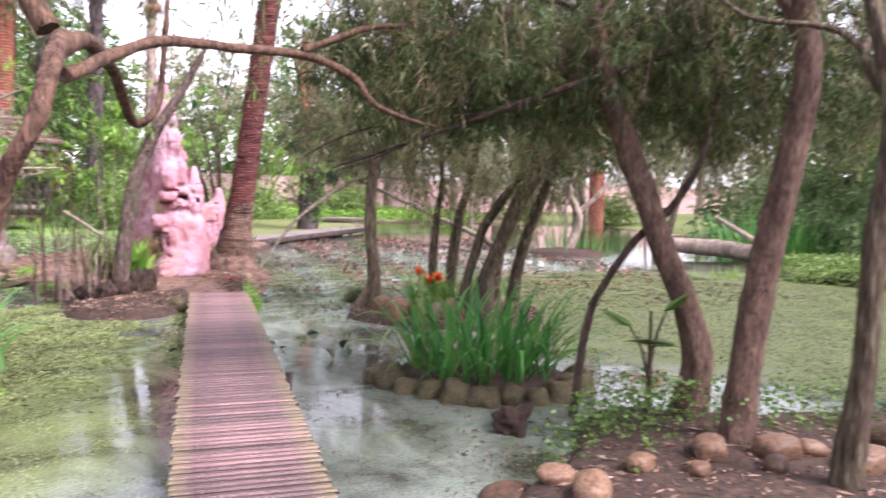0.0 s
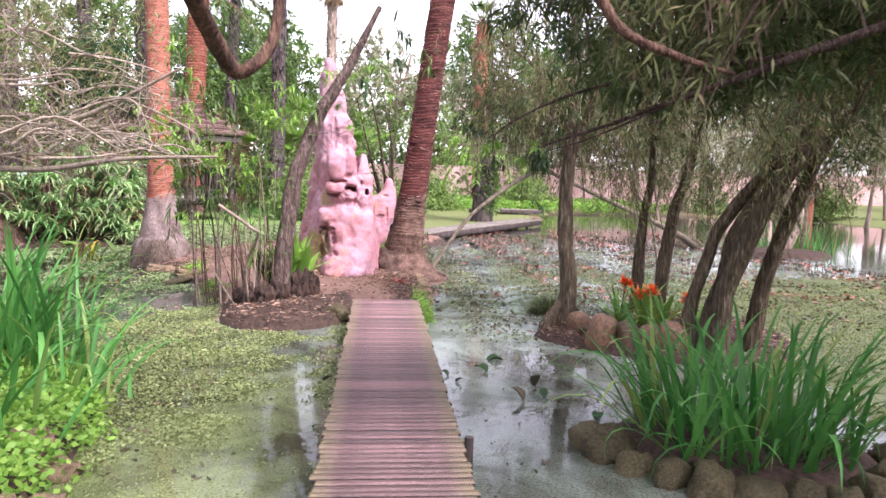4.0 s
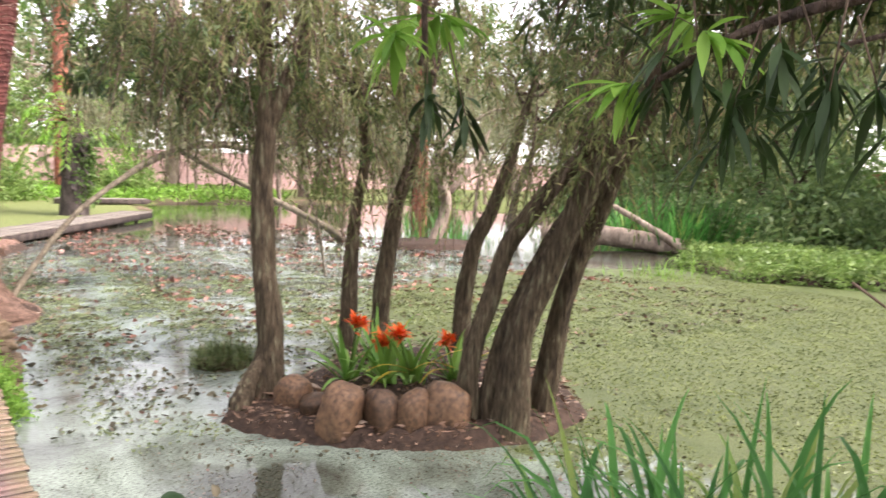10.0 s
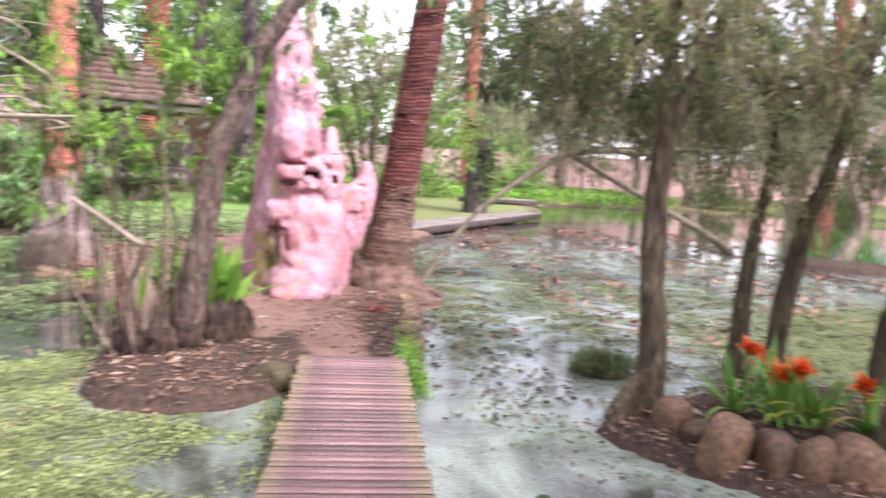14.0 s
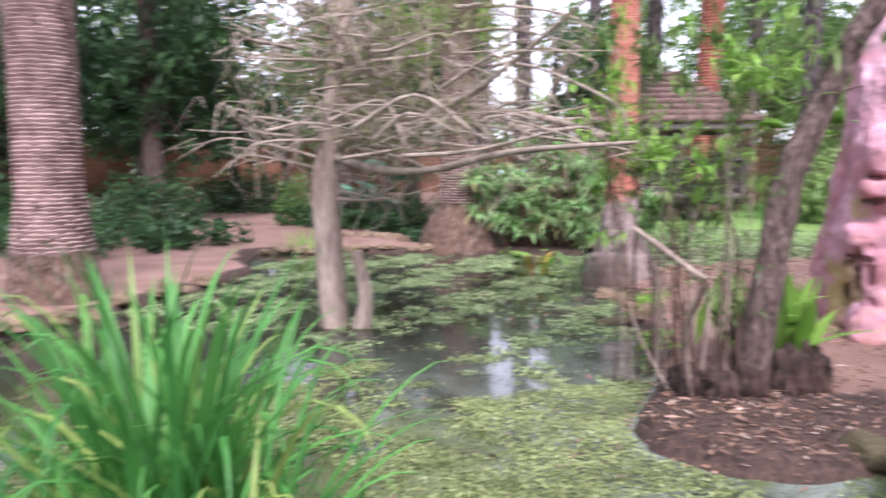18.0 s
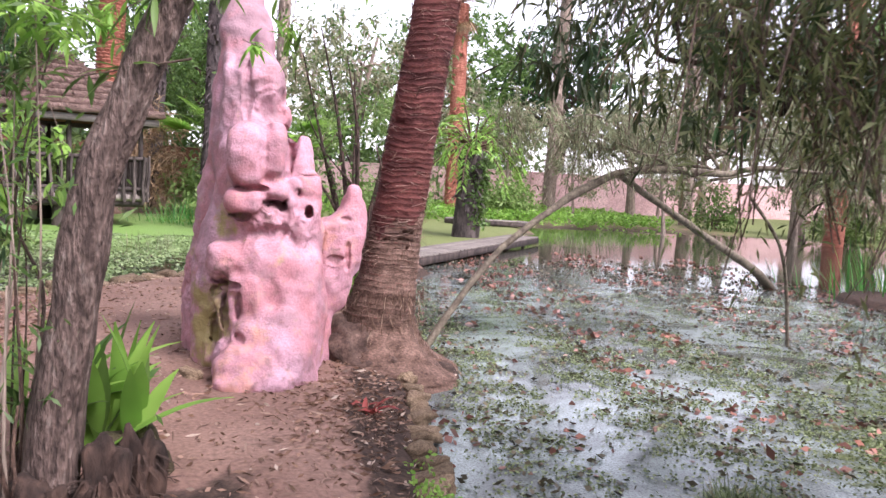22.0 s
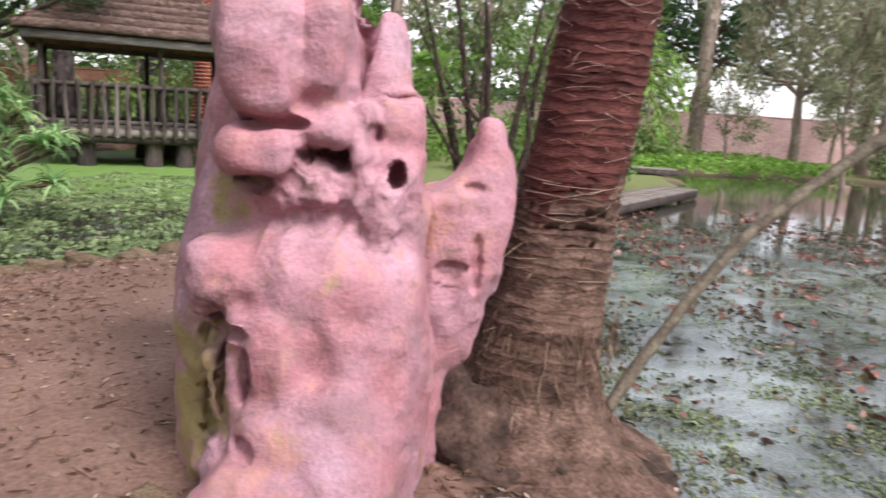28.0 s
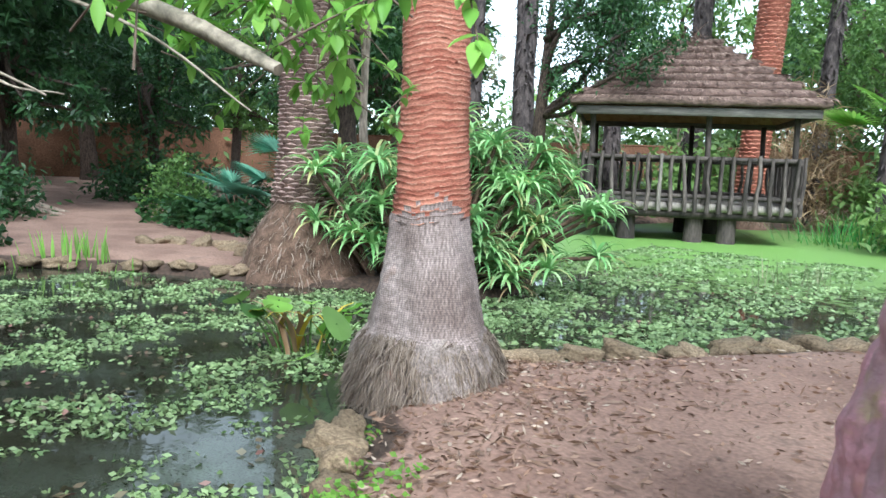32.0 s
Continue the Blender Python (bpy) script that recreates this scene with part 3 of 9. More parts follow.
# ---- ground and water ----
POND = [(0.95, 1.0), (1.3, 3.0), (1.65, 3.7), (2.2, 4.1), (2.8, 4.95), (3.3, 5.0), (3.9, 4.65), (5, 4.4), (7, 4.6), (9, 5.2), (12.8, 7.8), (13, 9), (13.3, 10.3), (12.1, 12.2),
        (12.6, 14), (14.6, 15), (15.2, 18), (17, 22), (20, 28), (22, 36), (17, 39), (9, 37.5), (7.8, 33), (7.1, 30.3), (4.6, 27), (2.6, 24), (1.5, 24), (0.5, 25), (-1.5, 27.5),
        (-2.2, 31), (-4, 35), (-9, 36), (-12, 33), (-13, 27), (-12, 22.5), (-10.5, 20.1), (-9.4, 19.5), (-8.0, 19.8), (-7.2, 19.6), (-7.0, 19.0), (-7.7, 18.3), (-9.3, 17.8), (-10.4, 17.2),
        (-11.2, 16.4), (-10.5, 15.5), (-9.2, 14.5), (-8.6, 13), (-8.1, 11.4), (-7.8, 9.7), (-7.95, 8.5), (-8.6, 7.2), (-8.4, 6), (-6, 5.6), (-4.2, 6.2), (-3.6, 7.2), (-3.3, 8.2),
        (-2.7, 8.5), (-1.95, 7.95), (-1.5, 6.9), (-1.38, 5.8), (-1.35, 4.6), (-1.2, 3), (-0.9, 1.0)]
ISLE_PATH = [(0.0, 10.45), (-0.3, 10.1), (-0.75, 9.98), (-1.25, 10.1), (-1.55, 10.5), (-1.65, 11.2), (-1.75, 11.8), (-2.2, 12.7), (-2.6, 13.9), (-2.95, 14.8), (-3.5, 15.6), (-4.05, 16.0),
             (-4.0, 16.7), (-3.6, 17.3), (-3.1, 17.9), (-2.6, 18.6), (-2.2, 19.3), (-1.6, 20.0), (-0.6, 20.8), (0.4, 22), (0.8, 25), (1.7, 25), (2.4, 22.6), (2.5, 21.7), (1.9, 20.5), (1.3, 19), (1.0, 17),
             (1.3, 15.4), (1.65, 14.9), (1.7, 14.2), (1.2, 13.9), (1.2, 13.3), (1.1, 12.5), (1.02, 11.8), (0.95, 11.1), (0.9, 10.4)]
ISLE_TREES = [(1.95, 9.85), (2.05, 9.45), (2.4, 8.95), (2.8, 8.62), (3.2, 8.4), (3.7, 8.3), (4.4, 8.5), (4.8, 9.2), (4.9, 10.2), (4.3, 10.9), (3.6, 11.0), (3.0, 10.5), (2.4, 10.3)]
ISLE_REEDS = [(1.65, 6.5), (1.75, 6.05), (2.05, 5.65), (2.4, 5.45), (2.9, 5.42), (3.3, 5.7), (3.45, 6.1), (3.2, 6.7), (2.6, 7.0), (2.0, 6.95)]


def circle(x, y, r, n=14):
    return [(x + r * math.cos(6.2832 * i / n), y + r * math.sin(6.2832 * i / n)) for i in range(n)]


ISLE_ALOE, ISLE_FAR, ISLE_TUFT = circle(-6.6, 20.1, 1.2), circle(10.6, 19.4, 1.2), circle(2.6, 11.25, 0.34)


def inside(poly, x, y):
    """Signed distance to a polygon's edge, positive inside it."""
    d, ins = np.full(x.shape, 1e9), np.zeros(x.shape, dtype=bool)
    for (ax, ay), (bx, by) in zip(poly, poly[1:] + poly[:1]):
        ex, ey = bx - ax, by - ay
        t = np.clip(((x - ax) * ex + (y - ay) * ey) / (ex * ex + ey * ey), 0, 1)
        d = np.minimum(d, (x - ax - t * ex) ** 2 + (y - ay - t * ey) ** 2)
        if ey:
            ins ^= ((ay > y) != (by > y)) & (x < ex * (y - ay) / ey + ax)
    return np.sqrt(d) * np.where(ins, 1, -1)


def waves(x, y):
    return 0.5 * np.sin(1.9 * x + 0.7 * np.sin(1.3 * y)) + 0.3 * np.sin(3.1 * y + 1.1 * x) + 0.2 * np.sin(5.3 * x - 4.1 * y)


def ground_height(x, y):
    x, y = np.asarray(x, dtype=float), np.asarray(y, dtype=float)
    land = -inside(POND, x, y)
    path = inside(ISLE_PATH, x, y)
    for p in (ISLE_PATH, ISLE_TREES, ISLE_REEDS, ISLE_ALOE, ISLE_FAR, ISLE_TUFT):
        land = np.maximum(land, inside(p, x, y))
    s = np.clip((land + 0.18) / 0.36, 0, 1)
    h = -0.38 + 0.47 * s * s * (3 - 2 * s) + 0.07 * np.clip(land / 0.8, 0, 1) + 0.012 * waves(2.3 * x, 2.1 * y) + 0.008 * waves(6.1 * x + 2, 5.3 * y)
    h += 0.05 * np.clip(path / 0.6, 0, 1)
    return h + 0.3 * np.clip((land - 3) / 12, 0, 1)


def ground_at(x, y):
    return float(ground_height(np.array([x]), np.array([y]))[0])


def steps(lo, hi, fine, far):
    a = np.arange(lo, hi + fine / 2, fine)
    out = far * 1.0
    k = np.array([1, 2.5, 5, 9, 15, 25, 45, 90, 200, 500, 1500])
    return np.concatenate([lo - k[::-1] * out, a, hi + k * out])


gx, gy = steps(-13.0, 15.0, 0.14, 1.0), steps(0.0, 26.0, 0.14, 1.0)
X, Y = np.meshgrid(gx, gy, indexing="ij")
H = ground_height(X, Y)
i, j = np.meshgrid(np.arange(len(gx) - 1), np.arange(len(gy) - 1), indexing="ij")
F = np.stack([i * len(gy) + j, (i + 1) * len(gy) + j, (i + 1) * len(gy) + j + 1, i * len(gy) + j + 1], -1).reshape(-1, 4)
cx, cy = (gx[:-1, None] + gx[1:, None]) / 2 + 0 * gy[None, 1:], (gy[None, :-1] + gy[None, 1:]) / 2 + 0 * gx[1:, None]
wob = 0.12 * waves(3 * cx, 3 * cy)
kind = np.zeros(cx.shape, dtype=int)
kind[inside(ISLE_PATH, cx, cy) < 0.22 + wob] = 1
kind[(cx + wob < 0.1) & (cy < 11.6 + 2 * wob) & (inside(ISLE_PATH, cx, cy) > -0.5)] = 1
kind[(cx + wob > 0.55) & (inside(ISLE_PATH, cx, cy) > -0.5) & (cy < 15.2)] = 1
kind[(inside(POND, cx, cy) < -0.4) & (cx > 0.9 + wob) & (cy > 5)] = 2
kind[(inside(POND, cx, cy) < -0.5 + wob) & (cx > -6) & (cy > 22)] = 2
kind[(inside(POND, cx, cy) < -0.3 + wob) & (cx < -6) & (cy > 7)] = 0
ground = Geo()
V = np.stack([X, Y, H], -1).reshape(-1, 3)
ground.add(V, F)
ground_mesh = ground.mesh("ground", GROUND)
for name, k in (("soil", 1), ("grass", 2)):
    w = np.zeros(X.shape)
    hit = (kind == k).astype(float)
    for di, dj in ((0, 0), (1, 0), (0, 1), (1, 1)):
        w[di:len(gx) - 1 + di, dj:len(gy) - 1 + dj] += hit / 4
    ground_mesh.attributes.new(name, "FLOAT", "POINT").data.foreach_set("value", w.ravel().astype(np.float32))
tagged(new("ground", ground_mesh), "red-brown earth, leaf litter and grass round the pond", "ground", kind="structure")

water = Geo()
wx, wy = np.linspace(-16, 26, 22), np.linspace(-1, 42, 22)
WX, WY = np.meshgrid(wx, wy, indexing="ij")
i, j = np.meshgrid(np.arange(21), np.arange(21), indexing="ij")
water.add(np.stack([WX, WY, 0 * WX], -1).reshape(-1, 3), np.stack([i * 22 + j, (i + 1) * 22 + j, (i + 1) * 22 + j + 1, i * 22 + j + 1], -1).reshape(-1, 4))
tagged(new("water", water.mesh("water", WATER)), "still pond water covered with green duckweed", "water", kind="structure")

# ---- boardwalk ----
DECK = 0.27
deck = thing("boardwalk", "narrow wet red-brown plank boardwalk over the pond", "boardwalk", kind="structure", at=pose(0.285, 3.0, 0, 0, 0, -1.25))
PW, GAP = 0.048, 0.022
plank_meshes = []
for s in range(5):
    g = Geo()
    e = rng.uniform(-0.012, 0.012, 2)
    box(g, -0.385 + e[0], 0.385 + e[1], -PW / 2, PW / 2, -0.03, 0, bevel=0.010)
    me = g.mesh("plank", [PLANK, DARKWOOD_GAPSHADE], False)
    # plank sides and undersides go dark: shade of the gaps put into colour
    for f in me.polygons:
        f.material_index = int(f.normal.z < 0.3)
    plank_meshes.append(me)
y = -5.2
while y < 7.62:
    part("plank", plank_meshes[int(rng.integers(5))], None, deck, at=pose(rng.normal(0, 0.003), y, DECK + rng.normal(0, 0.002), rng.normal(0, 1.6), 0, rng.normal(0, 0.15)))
    y += PW + GAP
for x in (-0.3, 0.3):
    g = Geo()
    box(g, x - 0.04, x + 0.04, -5.2, 7.6, DECK - 0.17, DECK - 0.031, bevel=0.006)
    part("joist", g, DARKWOOD_GAPSHADE, deck)
for y in np.arange(-4.2, 7.5, 1.9):
    for x in (-0.33, 0.33):
        g = Geo()
        tube(g, [(x, y, -0.5), (x, y, DECK - 0.033)], [0.05, 0.045], 8, 0.05)
        part("pile", g, DARKWOOD_GAPSHADE, deck)
g = Geo()
tube(g, [(0.43, 2.92, -0.3), (0.43, 2.92, 0.1), (0.435, 2.92, 0.255)], [0.032, 0.03, 0.026], 8, 0.08)
part("post_stub", g, DARKWOOD_GAPSHADE, deck, "black rotten post stub")


def plank_jetty(name, x0, y0, x1, y1, width, z, label):
    """A plank walk from one end to the other, with side boards."""
    n = math.hypot(x1 - x0, y1 - y0)
    ob = thing(name, label, "jetty", kind="structure", at=pose(x0, y0, 0, 0, 0, math.degrees(math.atan2(y1 - y0, x1 - x0))))
    g = Geo()
    box(g, 0, 0.135, -width / 2, width / 2, z - 0.04, z, bevel=0.008)
    me = g.mesh("plank", TIMBER, False)
    for k in range(int(n / 0.145)):
        part("plank", me, None, ob, at=pose(k * 0.145, rng.normal(0, 0.01), rng.normal(0, 0.004), 0, 0, rng.normal(0, 0.3)))
    for s in (-1, 1):
        g = Geo()
        yy = s * (width / 2 - 0.03)
        box(g, 0, n, yy - 0.03, yy + 0.03, z - 0.2, z - 0.043, bevel=0.006)
        part("side_board", g, DARKWOOD_GAPSHADE, ob)
    for k in np.arange(0.3, n, 1.6):
        for s in (-1, 1):
            g = Geo()
            tube(g, [(k, s * (width / 2 - 0.12), -0.5), (k, s * (width / 2 - 0.12), z - 0.045)], [0.06, 0.055], 8, 0.05)
            part("pile", g, DARKWOOD_GAPSHADE, ob)
    return ob


plank_jetty("jetty", 1.35, 21.9, 6.5, 29.9, 0.95, 0.25, "low grey weathered plank jetty along the pond bank")
plank_jetty("jetty", 5.2, 36.6, 8.3, 35.4, 0.9, 0.4, "low grey plank walkway at the grassy bank")


# ---- garden walls ----
def wall(name, pts, height, mat, label, thick=0.25):
    for n, (a, b) in enumerate(zip(pts, pts[1:])):
        d = math.hypot(b[0] - a[0], b[1] - a[1])
        g = Geo()
        box(g, 0, d, -thick / 2, thick / 2, -0.3, height - 0.08)
        box(g, -0.03, d + 0.03, -thick / 2 - 0.03, thick / 2 + 0.03, height - 0.076, height, bevel=0.02)
        tagged(new(name + "_" + str(n + 1), g.mesh("wall", mat, False)), label, "wall", kind="structure").matrix_basis = pose(a[0], a[1], 0.3, 0, 0, math.degrees(math.atan2(b[1] - a[1], b[0] - a[0])))


wall("wall_pink", [(-6, 50), (12, 49), (34, 53), (60, 48)], 2.3, WALLPINK, "pale pink rendered garden wall")
wall("wall_brown", [(-48, 2), (-38, 20), (-30, 34), (-20, 44), (-6.3, 50)], 2.6, WALLBROWN, "ochre brown rendered garden wall")
wall("wall_rear", [(-48, 1.7), (-30, -22), (20, -24), (50, -4), (60.3, 47.7)], 2.4, WALLBROWN, "ochre brown rendered garden wall")


# ---- palms ----
def woven_material():
    """Grey palm foot with a cloth-like cross weave of fibres."""
    m = material("grey_woven_palm_foot", (0.19, 0.14, 0.125), (0.36, 0.285, 0.265), 4, 0.93, 0.8, 60, c3=(0.30, 0.17, 0.12), stretch=(1, 1, 0.6), vary=(0.7, 1.2))
    n, l = m.node_tree.nodes, m.node_tree.links
    b = n["Principled BSDF"]
    co = next(k for k in n if k.type == "TEX_COORD")
    col = b.inputs["Base Color"].links[0].from_socket
    for axis, scale in (("Z", 24.0), ("X", 17.0), ("Y", 17.0)):
        w, mr, mx = n.new("ShaderNodeTexWave"), n.new("ShaderNodeMapRange"), n.new("ShaderNodeMix")
        w.bands_direction = axis
        w.inputs["Scale"].default_value, w.inputs["Distortion"].default_value, w.inputs["Detail"].default_value, w.inputs["Detail Scale"].default_value = scale, 3.0, 3, 2.0
        l.new(co.outputs["Object"], w.inputs["Vector"]), l.new(w.outputs["Fac"], mr.inputs["Value"])
        mr.inputs["To Min"].default_value, mr.inputs["To Max"].default_value = 0.8, 1.1
        mx.data_type, mx.blend_type = "RGBA", "MULTIPLY"
        mx.inputs[0].default_value = 1.0
        l.new(col, mx.inputs[6]), l.new(mr.outputs[0], mx.inputs[7])
        col = mx.outputs[2]
    l.new(col, b.inputs["Base Color"])
    return m


WOVEN = woven_material()


def fan_crown(ob, top, n=26, reach=1.5, mats=(None, None), seed=0, dead=14):
    g2 = np.random.default_rng(seed)
    for k in range(n + dead):
        is_dead = k >= n
        a = 6.283 * (k * 0.382) % 6.283
        el = g2.uniform(-0.3, 1.2) if not is_dead else g2.uniform(-1.35, -0.9)
        d = np.array([math.cos(a) * math.cos(el), math.sin(a) * math.cos(el), math.sin(el)])
        g = Geo()
        s = np.asarray(top) - [0, 0, 0.25 * is_dead]
        e = s + d * reach * 0.65
        tube(g, spline([s, (s + e) / 2 + [0, 0, 0.06], e], 4), [0.03, 0.012], 5, 0, 0)
        m = 22
        u = unit(np.cross(d, [0, 0, 1]))
        w = np.cross(u, d)
        t = np.linspace(-1.5, 1.5, m)
        ways = np.cos(t)[:, None] * d + np.sin(t)[:, None] * u + w * 0.1
        blades(g, np.repeat(e[None], m, 0), ways, reach * 0.55, 0.045, 0.9, 3, 0.3, 1, g2)
        part("dead_frond" if is_dead else "frond", g, [PALM_ROOT, L_DEAD if is_dead else L_PALM], ob)


def ringed_palm(name, base, foot, lean, height, radius, mat, label, seed, foot_h, foot_r, rings=0.055, footmat=None, ragged=0.02, edge=None, flare=0.16, prof=None, fibre_top=0.45, strand=None, low=None, strands=3600, emboss=(-0.007, 0.80), skirt=None):
    """A fan palm: a trunk of close ragged rings over a flared fibrous foot."""
    g2 = np.random.default_rng(seed)
    ob = thing(name, label, "palm", "palms by the path", at=pose(*base))
    n = int((height - foot_h) / rings)
    seg, rows, pale_row = 54, [], []
    a = np.linspace(0, 2 * math.pi, seg, endpoint=False)
    z, ph = foot_h, g2.uniform(0, 6.3, 4)
    while z < height:
        step = rings * (g2.uniform(0.8, 1.25) if emboss[1] < 0.85 else g2.uniform(0.6, 1.5))
        soft_ring = min(1, max(0.12, (z - 0.6) / 1.1)) if fibre_top > 0.5 else 1.0
        ph += g2.normal(0, [0.15, 0.25, 0.4, 0.6])
        tilt = 0.02 * np.sin(a + ph[0]) + 0.012 * np.sin(2 * a + ph[1]) + 0.005 * np.sin(5 * a + ph[2]) + 0.003 * np.sin(9 * a + ph[3]) + 0.003 * np.sin(17 * a + 2 * ph[3]) + 0.0015 * g2.standard_normal(seg)
        rag = ragged * np.clip(0.5 + 0.7 * np.sin(4 * a + g2.uniform(0, 6.3)) + 0.6 * np.sin(9 * a + g2.uniform(0, 6.3)) + 0.45 * g2.standard_normal(seg), 0, 2)
        r = radius * (1.0 + flare * math.exp(-(z - foot_h) / 0.5)) * (1 - 0.18 * z / height) * (1 + 0.012 * g2.standard_normal())
        for dz, dr in ((0.0, emboss[0]), (emboss[1], 0.0), (0.93, 0.003)):
            rr = r + dr * soft_ring + (rag * 0.4 * soft_ring if dz == 0.93 else 0) + 0.004 * np.sin(3 * a + z * 9)
            rows.append((z + dz * step + tilt + (rag * 0.5 if dz == 0.93 else 0), rr))
        z += step
    v = []
    for zz, r in rows:
        zc = float(np.mean(zz))
        cx, cy = lean[0] * zc + lean[2] * zc * zc, lean[1] * zc
        v.append(np.stack([cx + r * np.cos(a), cy + r * np.sin(a), zz], -1))
    v = np.array(v)
    m = len(v)
    i, j = np.meshgrid(np.arange(m - 1), np.arange(seg), indexing="ij")
    k2 = (j + 1) % seg
    g = Geo()
    f = np.stack([i * seg + j, i * seg + k2, (i + 1) * seg + k2, (i + 1) * seg + j], -1)
    # torn pale rims, broken along each ring
    gap = np.sin(3.0 * a[None, :] * (1 + (np.arange(m - 1) % 4)[:, None]) + np.arange(m - 1)[:, None] * 2.1) + 0.5 * g2.standard_normal((m - 1, seg))
    pale = (i % 3 == 1) & (gap > (-0.5 if emboss[1] < 0.85 else 0.0))
    zf = v[:-1, :, 2] + 0.04 * g2.standard_normal((m - 1, seg)) + 0.06 * np.sin(2 * a)[None] + 0.04 * np.sin(5 * a + 1)[None]
    third = (zf < low[0]) & ~(pale & (gap > 0.6)) if low else np.zeros(pale.shape, bool)
    g.v.append(v.reshape(-1, 3))
    a0, a1 = ~pale & ~third, pale & ~third
    g.f += [f[a0], f[a1], f[third]]
    g.m += [np.zeros(a0.sum(), int), np.ones(a1.sum(), int), np.full(third.sum(), 2)]
    part("trunk", g, [mat, edge or mat, low[1] if low else mat], ob, "")
    # foot: smooth grey cone, then a bulge of root fibre
    g = Geo()
    z = np.linspace(-0.25, foot_h + 0.05, 44)
    prof = np.interp(z, *prof) if prof else np.interp(z, [-0.25, 0.0, 0.18 * foot_h, 0.42 * foot_h, 0.55 * foot_h, 0.8 * foot_h, foot_h + 0.05], [foot_r * 1.08, foot_r, foot_r * 0.93, foot_r * 0.74, foot_r * 0.6, radius * 1.28, radius * 1.17])
    v = []
    for zz, rr in zip(z, prof):
        w = rr * (1 + 0.04 * np.sin(3 * a + seed) + 0.03 * np.sin(7 * a + 4 * zz) + 0.015 * g2.standard_normal(seg))
        v.append(np.stack([lean[0] * max(zz, 0) + w * np.cos(a), lean[1] * max(zz, 0) + w * np.sin(a), np.full(seg, zz)], -1))
    m = len(v)
    i, j = np.meshgrid(np.arange(m - 1), np.arange(seg), indexing="ij")
    k2 = (j + 1) % seg
    g.add(np.array(v).reshape(-1, 3), np.stack([i * seg + j, i * seg + k2, (i + 1) * seg + k2, (i + 1) * seg + j], -1).reshape(-1, 4))
    foot = part("foot", g, [footmat or PALM_GREY, PALM_GREY], ob, "flared fibrous foot")
    if skirt:
        for f in foot.data.polygons:
            f.material_index = int(f.center.z < skirt + 0.03 * math.sin(7 * math.atan2(f.center.y, f.center.x)) + 0.02 * g2.standard_normal())
    g = Geo()
    q = strands
    th, u = g2.uniform(0, 6.283, q), g2.uniform(0, 1, q)
    zz = fibre_top * np.where(u > 0.75, 0.85 + 0.15 * (u - 0.75) / 0.25, u / 0.75 * 0.9)
    rr = np.interp(zz, z, prof) * 1.01
    root = np.stack([lean[0] * zz + rr * np.cos(th), lean[1] * zz + rr * np.sin(th), zz], -1)
    blades(g, root, np.stack([np.cos(th) * 0.35 + 0.2 * g2.standard_normal(q), np.sin(th) * 0.35 + 0.2 * g2.standard_normal(q), -0.9 + 0.3 * g2.standard_normal(q)], -1), g2.uniform(0.05, 0.16, q), 0.008, 0.3, 2, 0.2, 0, g2)
    tagged(part("root_fibre", g, strand or L_ROOTS, ob), kind="stuff")
    top = (lean[0] * height + lean[2] * height ** 2, lean[1] * height, height)
    fan_crown(ob, top, seed=seed)
    return ob


PALM_RUSTEDGE = material("pale_rust_ring_edge", (0.40, 0.19, 0.13), (0.52, 0.29, 0.21), 9, 0.9, 0.4, 60)
PALM_EDGE = material("pale_torn_leaf_base", (0.11, 0.041, 0.033), (0.21, 0.094, 0.074), 9, 0.9, 0.4, 60)
PALM_STRAW = material("pale_pinkish_fibre", (0.36, 0.23, 0.18), (0.55, 0.40, 0.33), 9, 0.9, 0.2, 40)
L_FIBRE = leaf_material("dark_brown_fibre_strand", (0.05, 0.03, 0.02), (0.19, 0.12, 0.085), (0.34, 0.25, 0.18), 0.05, 0.9, 0.1)
L_ROOTS = leaf_material("root_fibre_strand", (0.10, 0.07, 0.05), (0.28, 0.22, 0.18), None, 0.05, 0.9, 0.1)


def feather_crown(ob, top, n=40, reach=3.2, seed=0, mat=None):
    g2 = np.random.default_rng(seed)
    for k in range(n):
        a, el = 6.283 * (k * 0.382) % 6.283, g2.uniform(-0.35, 1.3)
        d = np.array([math.cos(a) * math.cos(el), math.sin(a) * math.cos(el), math.sin(el)])
        s = np.asarray(top, dtype=float)
        line = spline([s, s + d * reach * 0.5, s + d * reach * 0.9 - [0, 0, 0.25 * reach * math.cos(el)], s + d * reach * 1.1 - [0, 0, 0.6 * reach * math.cos(el)]], 6)
        g = Geo()
        tube(g, line, [0.04, 0.008], 4)
        t = unit(np.gradient(line, axis=0))
        u = unit(np.cross(t, [0, 0, 1]))
        for sgn in (-1, 1):
            at = np.repeat(line[3:], 2, 0) + t.repeat(2, 0)[6:] * g2.uniform(0, 0.2, (2 * len(line[3:]), 1))
            leaves(g, at, sgn * u.repeat(2, 0)[6:] + t.repeat(2, 0)[6:] * 0.7 - [0, 0, 0.15], reach * 0.14, 0.04, 0.3, 1, g2)
        part("frond", g, [PALM_ROOT, mat or L_PALM], ob)


